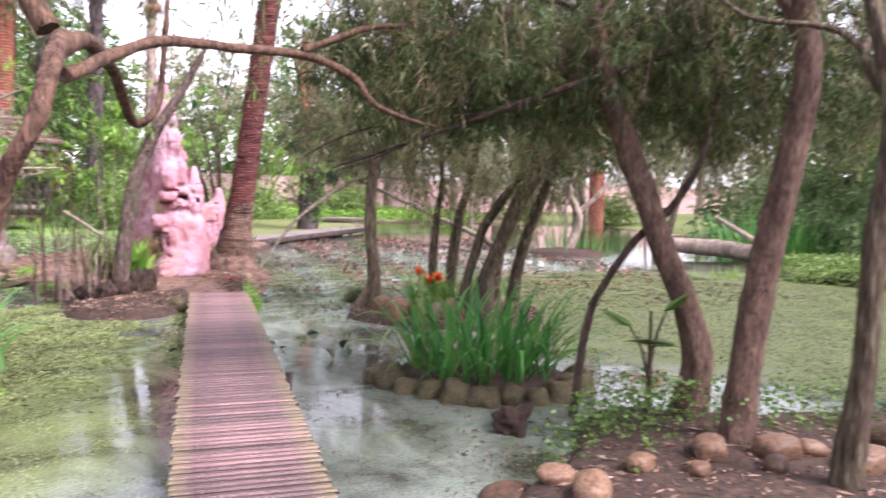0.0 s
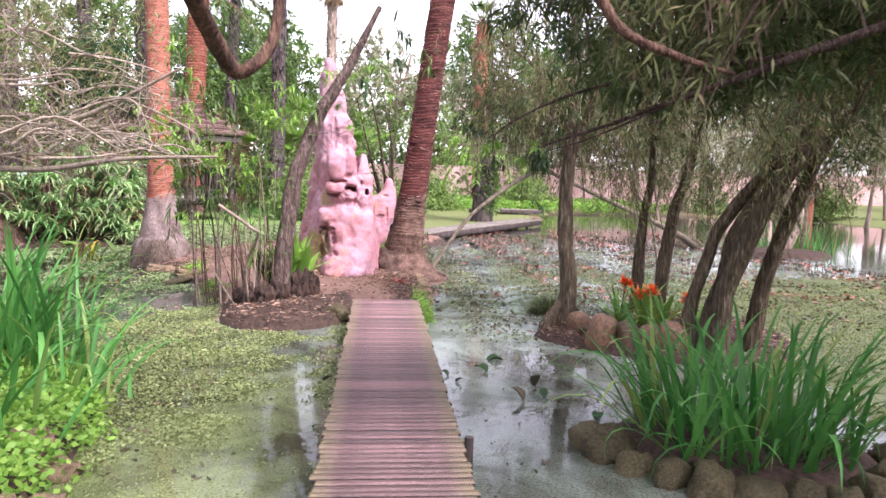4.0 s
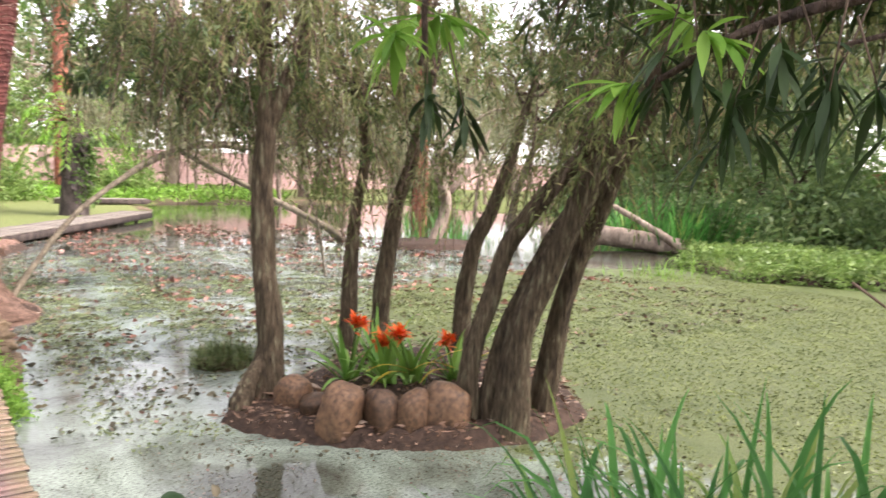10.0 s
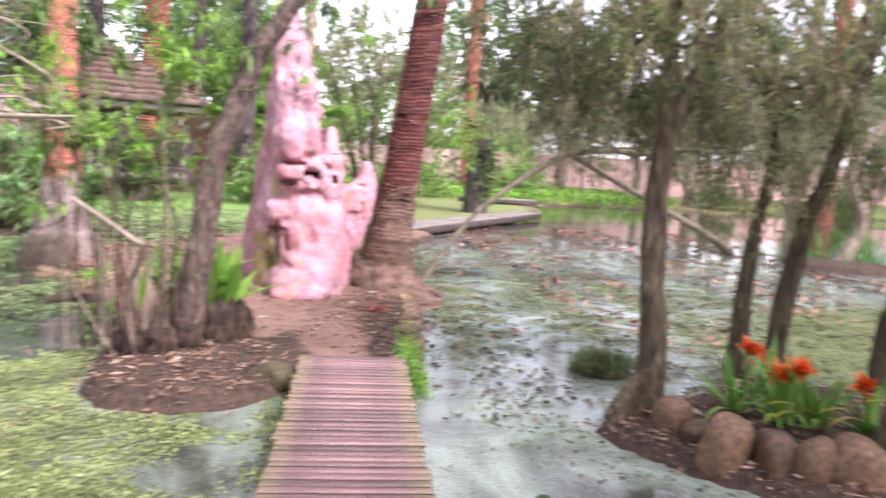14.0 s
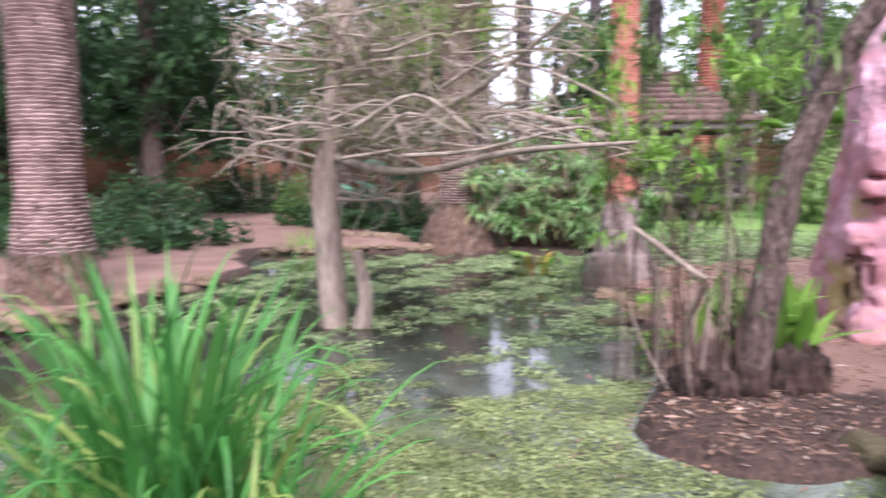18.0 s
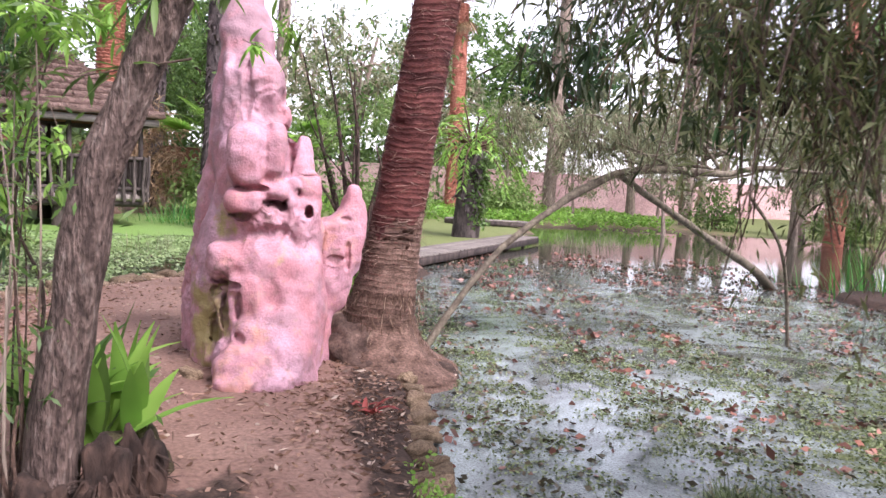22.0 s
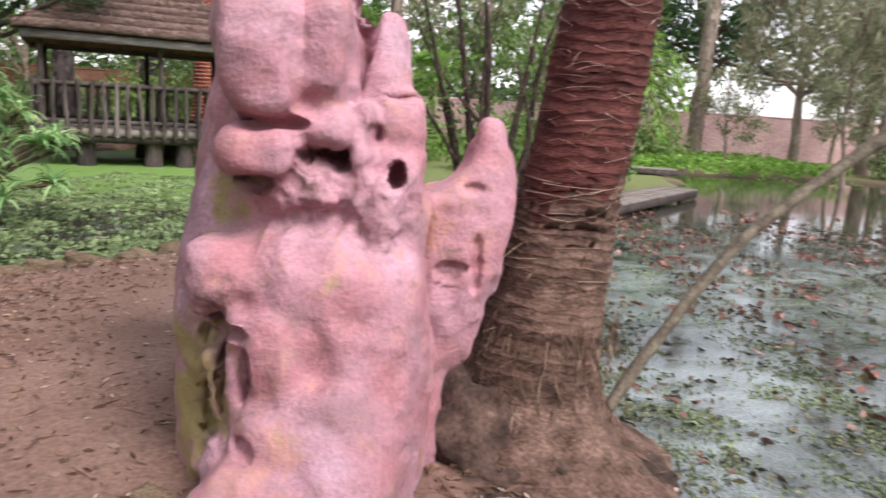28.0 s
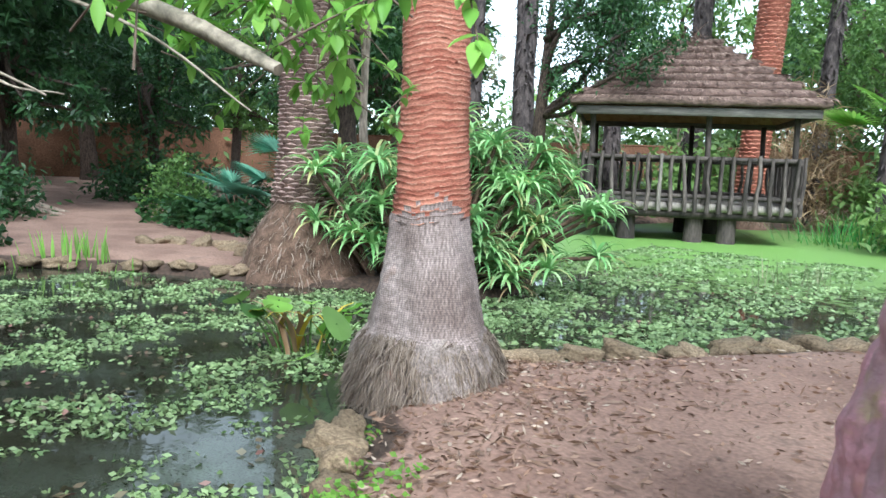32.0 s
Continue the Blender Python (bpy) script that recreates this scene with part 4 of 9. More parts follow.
def date_palm(base, height, radius, label, seed, foot_h=1.1, foot_r=0.95, rows_h=0.16, across=13, mat=None, lean=(0, 0), flat=1.0):
    """A date palm: rows of diamond leaf scars in a spiral, over a bulging foot of roots."""
    g2 = np.random.default_rng(seed)
    ob = thing("date_palm", label, "palm", "date palms", at=pose(*base))
    g = Geo()
    zs = np.arange(foot_h * 0.7, height, 0.25)
    tube(g, [(lean[0] * z, lean[1] * z, z) for z in zs], [radius * 0.93], 16, 0.03)
    part("trunk", g, PHOENIX_GAP, ob)
    g = Geo()
    w = 6.283 * radius / across
    k = 0
    z = foot_h * 0.72
    while z < height:
        for q in range(across):
            th = 6.283 * (q + 0.5 * (k % 2)) / across + 0.05 * g2.standard_normal()
            c, s = math.cos(th), math.sin(th)
            r = radius * (1 + 0.25 * max(0, 1 - (z - foot_h * 0.7) / 0.7))
            o = np.array([r * c + lean[0] * z, r * s + lean[1] * z, z])
            u, out = np.array([-s, c, 0]), np.array([c, s, 0])
            hw, hh, dp = w * 0.7, rows_h * 0.6, flat * radius * 0.10 * g2.uniform(0.7, 1.3)
            v = [o - u * hw, o - [0, 0, hh] - out * 0.02, o + u * hw, o + [0, 0, hh * 0.75] - out * 0.02, o + out * dp + [0, 0, hh * 0.25] - u * hw * 0.35, o + out * dp + [0, 0, hh * 0.25] + u * hw * 0.35]
            g.add(v, [[0, 1, 4], [1, 5, 4], [1, 2, 5], [2, 3, 5], [3, 4, 5], [3, 0, 4]])
        z += rows_h * 0.62
        k += 1
    tagged(part("scar_pattern", g, mat or PHOENIX, ob, smooth=False), kind="stuff")
    g = Geo()
    zz = np.linspace(-0.3, foot_h, 14)
    tube(g, [(0, 0, q) for q in zz], np.interp(zz, [-0.3, 0, 0.35 * foot_h, 0.7 * foot_h, foot_h], [foot_r * 1.15, foot_r, foot_r * 0.85, radius * 1.2, radius * 1.02]), 22, 0.05)
    part("foot", g, PALM_ROOT, ob, "bulging brown foot of matted roots")
    g = Geo()
    q = 1100
    th, z = g2.uniform(0, 6.283, q), g2.uniform(0.0, foot_h * 0.85, q)
    rr = np.interp(z, [0, 0.35 * foot_h, 0.7 * foot_h, foot_h], [foot_r, foot_r * 0.85, radius * 1.2, radius * 1.05])
    blades(g, np.stack([rr * np.cos(th), rr * np.sin(th), z], -1), np.stack([np.cos(th) * 0.6 + 0.3 * g2.standard_normal(q), np.sin(th) * 0.6 + 0.3 * g2.standard_normal(q), -0.6 + 0.4 * g2.standard_normal(q)], -1), g2.uniform(0.08, 0.22, q), 0.014, 0.4, 2, 0.2, 0, g2)
    tagged(part("root_fibre", g, L_ROOTS, ob), kind="stuff")
    feather_crown(ob, (lean[0] * height, lean[1] * height, height), seed=seed)
    return ob


def shaggy_palm(base, height, radius, label, seed, lean=(0, 0), mat=None, crown=True):
    """A tall far palm whose trunk is covered with old leaf bases."""
    g2 = np.random.default_rng(seed)
    ob = thing("tall_palm", label, "palm", "tall palms behind the pond", at=pose(*base))
    g = Geo()
    zs = np.arange(-0.3, height, 0.3)
    tube(g, [(lean[0] * z, lean[1] * z, z) for z in zs], [radius * 1.2, radius], 12, 0.06)
    part("trunk", g, mat or SHAG, ob)
    g = Geo()
    q = int(height * 42)
    th, z = g2.uniform(0, 6.283, q), g2.uniform(0.8, height, q)
    root = np.stack([radius * np.cos(th) + lean[0] * z, radius * np.sin(th) + lean[1] * z, z], -1)
    blades(g, root, np.stack([np.cos(th) * 0.5, np.sin(th) * 0.5, g2.uniform(-1, 0.3, q)], -1), g2.uniform(0.2, 0.5, q), 0.08, 0.8, 3, 0.3, 0, g2)
    tagged(part("old_leaf_base_mass", g, mat or SHAG, ob), kind="stuff")
    if crown:
        fan_crown(ob, (lean[0] * height, lean[1] * height, height), 22, 1.3, seed=seed, dead=10)
    return ob


ringed_palm("fan_palm", (-3.58, 16.27, 0.06), None, (-0.006, 0.0, 0), 9.0, 0.22, PALM_RUST, "rust-red ringed fan palm trunk with a grey flared foot", 3, 1.14, 0.52, rings=0.034, footmat=WOVEN, ragged=0.005, edge=PALM_RUSTEDGE, flare=0.21, prof=([-0.25, 0.0, 0.15, 0.30, 0.41, 0.45, 0.62, 0.85, 1.05, 1.2], [0.55, 0.52, 0.515, 0.485, 0.425, 0.385, 0.345, 0.30, 0.268, 0.252]), skirt=0.43, strands=6500, low=(1.2, WOVEN))
leaning_palm = ringed_palm("fan_palm", (0.82, 14.5, 0.06), None, (0.135, -0.01, 0.0), 8.5, 0.225, PALM_MAROON, "leaning maroon ringed fan palm beside the pink rock", 5, 0.4, 0.62, rings=0.046, footmat=PALM_FIBRE, ragged=0.006, edge=PALM_EDGE, flare=0.5, prof=([-0.25, 0.0, 0.12, 0.25, 0.37, 0.6, 0.8, 1.0], [1.0, 0.8, 0.56, 0.44, 0.36, 0.305, 0.278, 0.258]), fibre_top=0.75, strand=L_FIBRE, low=(1.3, PALM_FIBRE), strands=900, emboss=(-0.003, 0.885))
g, g8 = Geo(), np.random.default_rng(78)
z8, a8, s8 = g8.uniform(0.9, 5.0, 620), g8.uniform(0, 6.283, 620), g8.choice([-1, 1], 620)
r8 = 0.228 * (1 + 0.5 * np.exp(-(z8 - 0.4) / 0.5)) * (1 - 0.18 * z8 / 8.5)
blades(g, np.column_stack([0.135 * z8 + r8 * np.cos(a8), -0.01 * z8 + r8 * np.sin(a8), z8]), np.column_stack([-s8 * np.sin(a8) + 0.12 * np.cos(a8), s8 * np.cos(a8) + 0.12 * np.sin(a8), g8.normal(0.1, 0.4, 620)]), g8.uniform(0.06, 0.17, 620), 0.007, 0.4, 4, 0.2, 0, g8)
tagged(part("loose_strand", g, PALM_EDGE, leaning_palm, "pale torn strands of old leaf base"), kind="stuff")
date_palm((-9.02, 10.92, 0.1), 8.0, 0.385, "thick pinkish-brown date palm trunk with close rows of leaf scars", 11, 0.9, 0.6, 0.085, 12, flat=0.4)
date_palm((-8.15, 19.15, 0.05), 8.5, 0.34, "thick grey date palm trunk on a bulging root foot", 12, 1.35, 0.85, 0.09, 12)
date_palm((-7.6, 36.5, 0.1), 9.5, 0.42, "rust-brown date palm behind the thatched hut", 13, 1.0, 0.7, 0.2, 12, mat=PALM_RUST, lean=(0.05, 0.0))


# ---- the pink rock: lumps of painted concrete melted into one body ----
def lump_body(name, lumps, voxel, mats, seed, relief=0.03, cuts=(), blend=0.03, worn=()):
    """One closed mesh over a heap of blocky ellipsoids (centre, half sizes, power) that run into one another, with hollows pressed in, grained like trowelled concrete."""
    bm = bmesh.new()
    for c, s, *_ in lumps:
        ico = bmesh.ops.create_icosphere(bm, subdivisions=3, radius=1)
        for v in ico["verts"]:
            v.co = Vector([c[i] + math.copysign(abs(v.co[i]) ** 0.85, v.co[i]) * (s[i] + blend) for i in range(3)])
    me = bpy.data.meshes.new(name)
    bm.to_mesh(me), bm.free()
    tmp = new("tmp", me)
    mod = tmp.modifiers.new("join", "REMESH")
    mod.mode, mod.voxel_size, mod.use_smooth_shade = "VOXEL", voxel, True
    out = bpy.data.meshes.new_from_object(tmp.evaluated_get(bpy.context.evaluated_depsgraph_get()))
    bpy.data.objects.remove(tmp)
    v = np.zeros(3 * len(out.vertices))
    out.vertices.foreach_get("co", v)
    v = v.reshape(-1, 3)

    def reach(q, c, s, power):
        """Distance to a blocky ellipsoid, and its gradient."""
        u = np.abs((q - c) / s) + 1e-6
        n = (u ** power).sum(1) ** (1 / power)
        g = u ** (power - 1) / s * (n ** (1 - power))[:, None] * np.sign(q - c)
        m = np.linalg.norm(g, axis=1)
        return (n - 1) / m, g / m[:, None]

    def field(q):
        w, d0, grad = np.zeros(len(q)), np.full(len(q), 1e9), np.zeros(q.shape)
        for c, s, *own in lumps:
            d, g = reach(q, np.array(c), np.array(s), own[0] if own else 2.4)
            e = np.exp(np.clip(-d / blend, -60, 60))
            w += e
            grad += g * e[:, None]
        d0, grad = -blend * np.log(w), grad / w[:, None]
        return d0, grad

    for k in range(10):
        d, g = field(v)
        v = v - g * np.clip(d, -0.03, 0.03)[:, None] * 0.8
    for c, q, deep in cuts:
        k = 1 - (((v - c) / q) ** 2).sum(1)
        k = np.clip(1.7 * k, 0, 1)
        v[:, 1] += deep * k * k * (3 - 2 * k)
    out.vertices.foreach_set("co", v.ravel())
    out.update()
    o = Vector((seed, 2 * seed, 3 * seed))
    nrm = [q.normal.copy() for q in out.vertices]
    for q, n in zip(out.vertices, nrm):
        p = q.co + o
        # broad unevenness, fine grain in patches, pocks, runs of plaster down the sides
        k = 0.3 + 1.2 * max(0, noise.noise(p * 2.1) + 0.2)
        d = 1.7 * noise.noise(p * 3.0) + 1.1 * noise.noise(p * 6.5) + 0.5 * noise.noise(p * 13.0) + k * 0.26 * noise.fractal(p * 16.0, 0.9, 2.1, 3)
        d += 1.6 * max(-0.3, 0.10 - abs(noise.noise(Vector((p.x * 5.5, p.y * 5.5, p.z * 1.8)))))
        d -= 1.3 * max(0, noise.noise(p * 10.0 + o) - 0.48)
        # worn places, eaten and flaked
        z = max([max(0, 1 - (q.co - Vector(c)).length / r) for c, r in worn] or [0])
        if z > 0:
            d += min(1, 2 * z) / relief * (0.024 * noise.fractal(p * 8.0, 0.75, 2.1, 5) + 0.04 * max(-0.35, 0.12 - abs(noise.noise(p * 6.5))) - 0.05 * max(0, noise.noise(p * 13.0) - 0.25))
        q.co += n * relief * d
    out.materials.clear()
    for m in mats:
        out.materials.append(m)
    for f in out.polygons:
        f.use_smooth = True
    out.name = name
    return out


# pale torn fibres that cling round the leaning trunk
g, g8 = Geo(), np.random.default_rng(71)
for k in range(330):
    z0, a0, span = g8.uniform(0.9, 4.6), g8.uniform(0, 6.283), g8.uniform(0.25, 1.3)
    rise, sag = g8.normal(0, 0.03), g8.normal(0, 0.02)
    rad = 0.225 * (1 + 0.5 * math.exp(-(z0 - 0.4) / 0.5)) * (1 - 0.18 * z0 / 8.5) + g8.uniform(0.004, 0.014)
    t = np.linspace(0, 1, 6)
    zz, aa = z0 + rise * t + sag * np.sin(3.14 * t), a0 + span * t
    ring = np.stack([0.135 * zz + rad * np.cos(aa), -0.01 * zz + rad * np.sin(aa), zz], -1)
    tube(g, ring, [g8.uniform(0.0012, 0.003), 0.0008], 3)
tagged(part("torn_fibre", g, PALM_STRAW, leaning_palm, "pale torn fibre strands"), kind="stuff")

rock = thing("pink_rock", "tall lumpy pink painted concrete rock with hollows beside the path", "artificial rock", at=pose(-0.05, 14.1, 0.05))
body = [# cone behind, up to the tip, with broken steps down its pond side
        ((-0.3, 0.08, 0.55), (0.36, 0.42, 1.05)), ((-0.24, 0.08, 1.45), (0.27, 0.38, 0.8)), ((-0.2, 0.08, 2.1), (0.26, 0.3, 0.62)), ((-0.3, 0.3, 2.1), (0.29, 0.34, 0.6)), ((-0.3, 0.3, 2.6), (0.235, 0.3, 0.6)), ((-0.34, 0.38, 3.05), (0.16, 0.19, 0.55)), ((-0.44, 0.5, 0.5), (0.36, 0.34, 0.8)), ((-0.42, 0.5, 1.2), (0.29, 0.3, 0.7)), ((-0.4, 0.5, 1.75), (0.22, 0.26, 0.6)), ((-0.6, 0.95, 0.45), (0.28, 0.3, 0.75)), ((-0.55, 0.92, 1.1), (0.22, 0.28, 0.55)), ((-0.5, 0.85, 1.6), (0.17, 0.26, 0.45)),
        ((-0.07, 0.02, 2.33), (0.085, 0.2, 0.3), 3), ((0.04, 0.0, 2.17), (0.07, 0.15, 0.10), 3), ((-0.14, 0.1, 2.62), (0.08, 0.15, 0.3), 3), ((-0.4, 0.02, 2.3), (0.07, 0.16, 0.36)),
        # flank that broadens to the back
        ((-0.42, 0.12, 0.6), (0.24, 0.32, 0.75)), ((-0.5, 0.5, 0.5), (0.24, 0.3, 0.65)), ((-0.54, 0.45, 0.2), (0.26, 0.3, 0.25)),
        # torso, broad at the shoulders, drawn in to the foot
        ((0.08, -0.2, 0.62), (0.36, 0.36, 0.62), 2.8), ((0.0, -0.22, 0.98), (0.36, 0.3, 0.3)), ((0.17, -0.36, 0.62), (0.24, 0.25, 0.5)), ((-0.02, -0.4, 0.9), (0.28, 0.2, 0.3)), ((-0.1, -0.14, 1.3), (0.27, 0.25, 0.24)), ((0.2, -0.16, 1.2), (0.19, 0.22, 0.24)),
        # forehead in two columns over a brow band
        ((-0.19, -0.36, 1.84), (0.155, 0.22, 0.27), 2.6), ((0.0, -0.31, 1.88), (0.095, 0.19, 0.25), 2.5), ((-0.12, -0.16, 1.85), (0.24, 0.26, 0.3)),
        ((-0.2, -0.38, 1.485), (0.155, 0.18, 0.095), 3), ((0.0, -0.33, 1.58), (0.12, 0.18, 0.075), 2.6), ((-0.07, -0.28, 1.36), (0.2, 0.2, 0.12)), ((-0.03, -0.42, 1.40), (0.06, 0.07, 0.04)),
        # ridge between the hollows, column and ledges beside it
        ((0.14, -0.33, 1.42), (0.04, 0.1, 0.2)), ((0.15, -0.33, 1.62), (0.04, 0.075, 0.055)), ((0.22, -0.36, 1.27), (0.06, 0.1, 0.16)), ((0.215, -0.1, 1.86), (0.075, 0.13, 0.185), 3.2), ((0.255, -0.13, 1.56), (0.1, 0.18, 0.17), 3), ((0.26, -0.18, 1.4), (0.115, 0.2, 0.13), 2.6), ((0.17, -0.1, 1.6), (0.12, 0.16, 0.3)),
        # shoulder bulge, folds under it, hanging tongue
        ((-0.34, -0.36, 1.02), (0.165, 0.18, 0.16), 2.4), ((-0.46, -0.2, 0.58), (0.05, 0.14, 0.32)), ((-0.40, -0.33, 0.66), (0.035, 0.1, 0.16)), ((-0.36, -0.36, 0.5), (0.05, 0.1, 0.2)), ((-0.275, -0.47, 0.66), (0.05, 0.09, 0.18)), ((-0.14, -0.56, 0.79), (0.095, 0.1, 0.16)), ((-0.08, -0.585, 0.63), (0.06, 0.09, 0.16)), ((-0.22, -0.5, 0.86), (0.1, 0.1, 0.08)),
        # feet
        ((0.1, -0.36, 0.42), (0.3, 0.27, 0.4)), ((-0.14, -0.36, 0.42), (0.24, 0.22, 0.34)),
        ((-0.22, -0.4, 0.2), (0.22, 0.27, 0.3)), ((-0.02, -0.46, 0.25), (0.2, 0.2, 0.22)), ((0.19, -0.42, 0.22), (0.2, 0.26, 0.32)), ((0.0, -0.5, 0.05), (0.38, 0.36, 0.15)), ((0.05, -0.5, 0.36), (0.33, 0.27, 0.36)), ((-0.1, -0.68, 0.2), (0.29, 0.3, 0.24)), ((0.15, -0.62, 0.24), (0.22, 0.26, 0.3)), ((-0.18, -0.84, 0.16), (0.2, 0.2, 0.13)), ((0.05, -0.8, 0.16), (0.2, 0.2, 0.14)), ((-0.46, -0.15, 0.28), (0.1, 0.2, 0.2))]
cuts = [((-0.19, -0.55, 1.592), (0.17, 0.3, 0.034), 0.075), ((-0.29, -0.55, 1.605), (0.09, 0.3, 0.03), 0.03), ((0.02, -0.5, 1.487), (0.10, 0.3, 0.032), 0.17), ((0.075, -0.5, 1.463), (0.045, 0.3, 0.034), 0.15), ((0.275, -0.4, 1.425), (0.032, 0.3, 0.058), 0.22), ((-0.28, -0.5, 1.375), (0.12, 0.3, 0.042), 0.10), ((-0.08, -0.55, 1.86), (0.04, 0.2, 0.24), 0.022), ((0.19, -0.4, 1.57), (0.025, 0.2, 0.04), 0.08), ((0.12, -0.36, 1.87), (0.035, 0.25, 0.22), 0.10),
        ((-0.35, -0.5, 0.85), (0.17, 0.3, 0.034), 0.10), ((-0.42, -0.35, 0.77), (0.055, 0.3, 0.05), 0.08), ((-0.335, -0.45, 0.64), (0.035, 0.3, 0.15), 0.09), ((-0.415, -0.3, 0.5), (0.034, 0.3, 0.14), 0.09), ((-0.22, -0.55, 0.69), (0.03, 0.3, 0.13), 0.06), ((-0.2, -0.62, 0.47), (0.05, 0.3, 0.05), 0.05), ((0.03, -0.66, 0.12), (0.1, 0.3, 0.08), 0.04), ((-0.24, -0.25, 2.4), (0.045, 0.2, 0.32), 0.05), ((0.1, -0.12, 2.06), (0.06, 0.2, 0.03), 0.05), ((0.28, -0.3, 1.70), (0.08, 0.2, 0.025), 0.05)]
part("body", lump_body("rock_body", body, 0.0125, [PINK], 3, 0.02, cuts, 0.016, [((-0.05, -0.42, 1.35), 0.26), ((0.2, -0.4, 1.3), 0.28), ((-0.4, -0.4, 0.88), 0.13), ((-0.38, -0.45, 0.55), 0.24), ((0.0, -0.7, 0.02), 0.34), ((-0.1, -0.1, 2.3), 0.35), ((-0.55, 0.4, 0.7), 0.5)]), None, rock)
wing = [((0.64, 0.1, 1.52), (0.05, 0.08, 0.11), 3), ((0.61, 0.1, 1.34), (0.085, 0.13, 0.2)), ((0.68, 0.08, 1.15), (0.05, 0.1, 0.26), 2.6), ((0.54, 0.08, 1.22), (0.12, 0.15, 0.16)), ((0.57, 0.08, 1.0), (0.09, 0.14, 0.26)), ((0.44, 0.04, 1.26), (0.13, 0.16, 0.11)), ((0.42, 0.06, 0.95), (0.1, 0.16, 0.3)), ((0.4, 0.08, 0.5), (0.1, 0.2, 0.6)), ((0.5, 0.05, 0.9), (0.14, 0.16, 0.34)), ((0.6, 0.08, 1.22), (0.1, 0.13, 0.2))]
part("side_lobe", lump_body("rock_lobe", wing, 0.014, [PINK], 9, 0.018, [((0.57, -0.05, 1.36), (0.05, 0.2, 0.025), 0.025), ((0.6, -0.05, 1.05), (0.03, 0.2, 0.14), 0.03), ((0.5, -0.1, 1.02), (0.08, 0.2, 0.045), 0.03)], 0.03, [((0.52, 0.0, 1.0), 0.16)]), None, rock)

ROOTSOIL = material("dark_root_matted_soil", (0.05, 0.031, 0.024), (0.125, 0.08, 0.062), 9, 0.95, 1.0, 45, c3=(0.19, 0.13, 0.10))
mound = [((-0.38, -0.16, 0.08), (0.32, 0.3, 0.38)), ((-0.05, -0.26, -0.02), (0.46, 0.34, 0.22)), ((0.34, -0.2, -0.04), (0.32, 0.32, 0.18)), ((-0.2, -0.1, 0.12), (0.36, 0.32, 0.28))]
part("root_mound", lump_body("root_mound", mound, 0.025, [ROOTSOIL], 21, 0.05, [], 0.05, [((0, -0.3, 0), 1.2)]), None, leaning_palm, "low mound of matted brown roots")
g, g8 = Geo(), np.random.default_rng(77)
mv = np.array([v.co for v in leaning_palm.children[-1].data.vertices])
mv = mv[g8.integers(0, len(mv), 1700)]
blades(g, mv, g8.standard_normal((len(mv), 3)) * [1, 1, 0.35] + [0, 0, 0.1], g8.uniform(0.06, 0.22, len(mv)), 0.008, 1.2, 3, 0.2, 0, g8)
tagged(part("loose_fibre", g, L_FIBRE, leaning_palm), kind="stuff")
# ---- thatched hut on stilts ----
LOGWOOD = material("grey_brown_round_log", (0.05, 0.04, 0.036), (0.125, 0.10, 0.088), 7, 0.85, 0.7, 35, stretch=(1, 1, 0.25), rnd=0.35)
hut = thing("thatched_hut", "open thatched hut of dark logs on stilts over the pond", "hut", at=pose(-7.75, 31.4, 0, 0, 0, 26))
HW, HD, FL, RT = 2.35, 2.0, 0.9, 1.95
for k in range(16):
    g = Geo()
    y = -HD + (k + 0.5) * 2 * HD / 16
    tube(g, [(-HW - 0.03, y, FL - 0.06), (HW + 0.03, y, FL - 0.06)], [0.115], 8, 0.06, seed=k)
    part("floor_log", g, TIMBER, hut)
for z in (FL - 0.2,):
    for y in (-HD + 0.2, 0.1, HD - 0.2):
        g = Geo()
        tube(g, [(-HW, y, z - 0.02), (HW, y, z - 0.02)], [0.12], 8, 0.06)
        part("beam", g, DARKWOOD_GAPSHADE, hut)
for x in (-1.35, 0.2, 0.95):
    for y in (-HD + 0.45, HD - 0.5):
        g = Geo()
        tube(g, [(x, y, -0.5), (x, y, 0.1), (x + 0.02, y, FL - 0.3)], [0.24, 0.22, 0.2], 12, 0.07)
        part("stilt", g, DARKWOOD_GAPSHADE, hut)
for x in (-HW + 0.08, 0.35, HW - 0.12):
    for y in (-HD + 0.08, HD - 0.08):
        g = Geo()
        tube(g, spline([(x, y, FL), (x + 0.02, y, 1.8), (x, y + 0.01, 2.95)], 4), [0.075, 0.065, 0.07], 9, 0.07, seed=int(10 * x))
        part("post", g, DARKWOOD_GAPSHADE, hut)
RAILS = []
for s in (-1, 1):
    for z in (RT, FL + 0.18):
        g = Geo()
        tube(g, [(-HW - 0.05, s * HD, z), (HW + 0.05, s * HD, z + 0.01)], [0.055], 8, 0.08)
        RAILS.append(part("rail", g, LOGWOOD, hut))
        g = Geo()
        tube(g, [(s * HW, -HD - 0.05, z - 0.03), (s * HW, HD + 0.05, z - 0.03)], [0.055], 8, 0.08)
        RAILS.append(part("rail", g, LOGWOOD, hut))


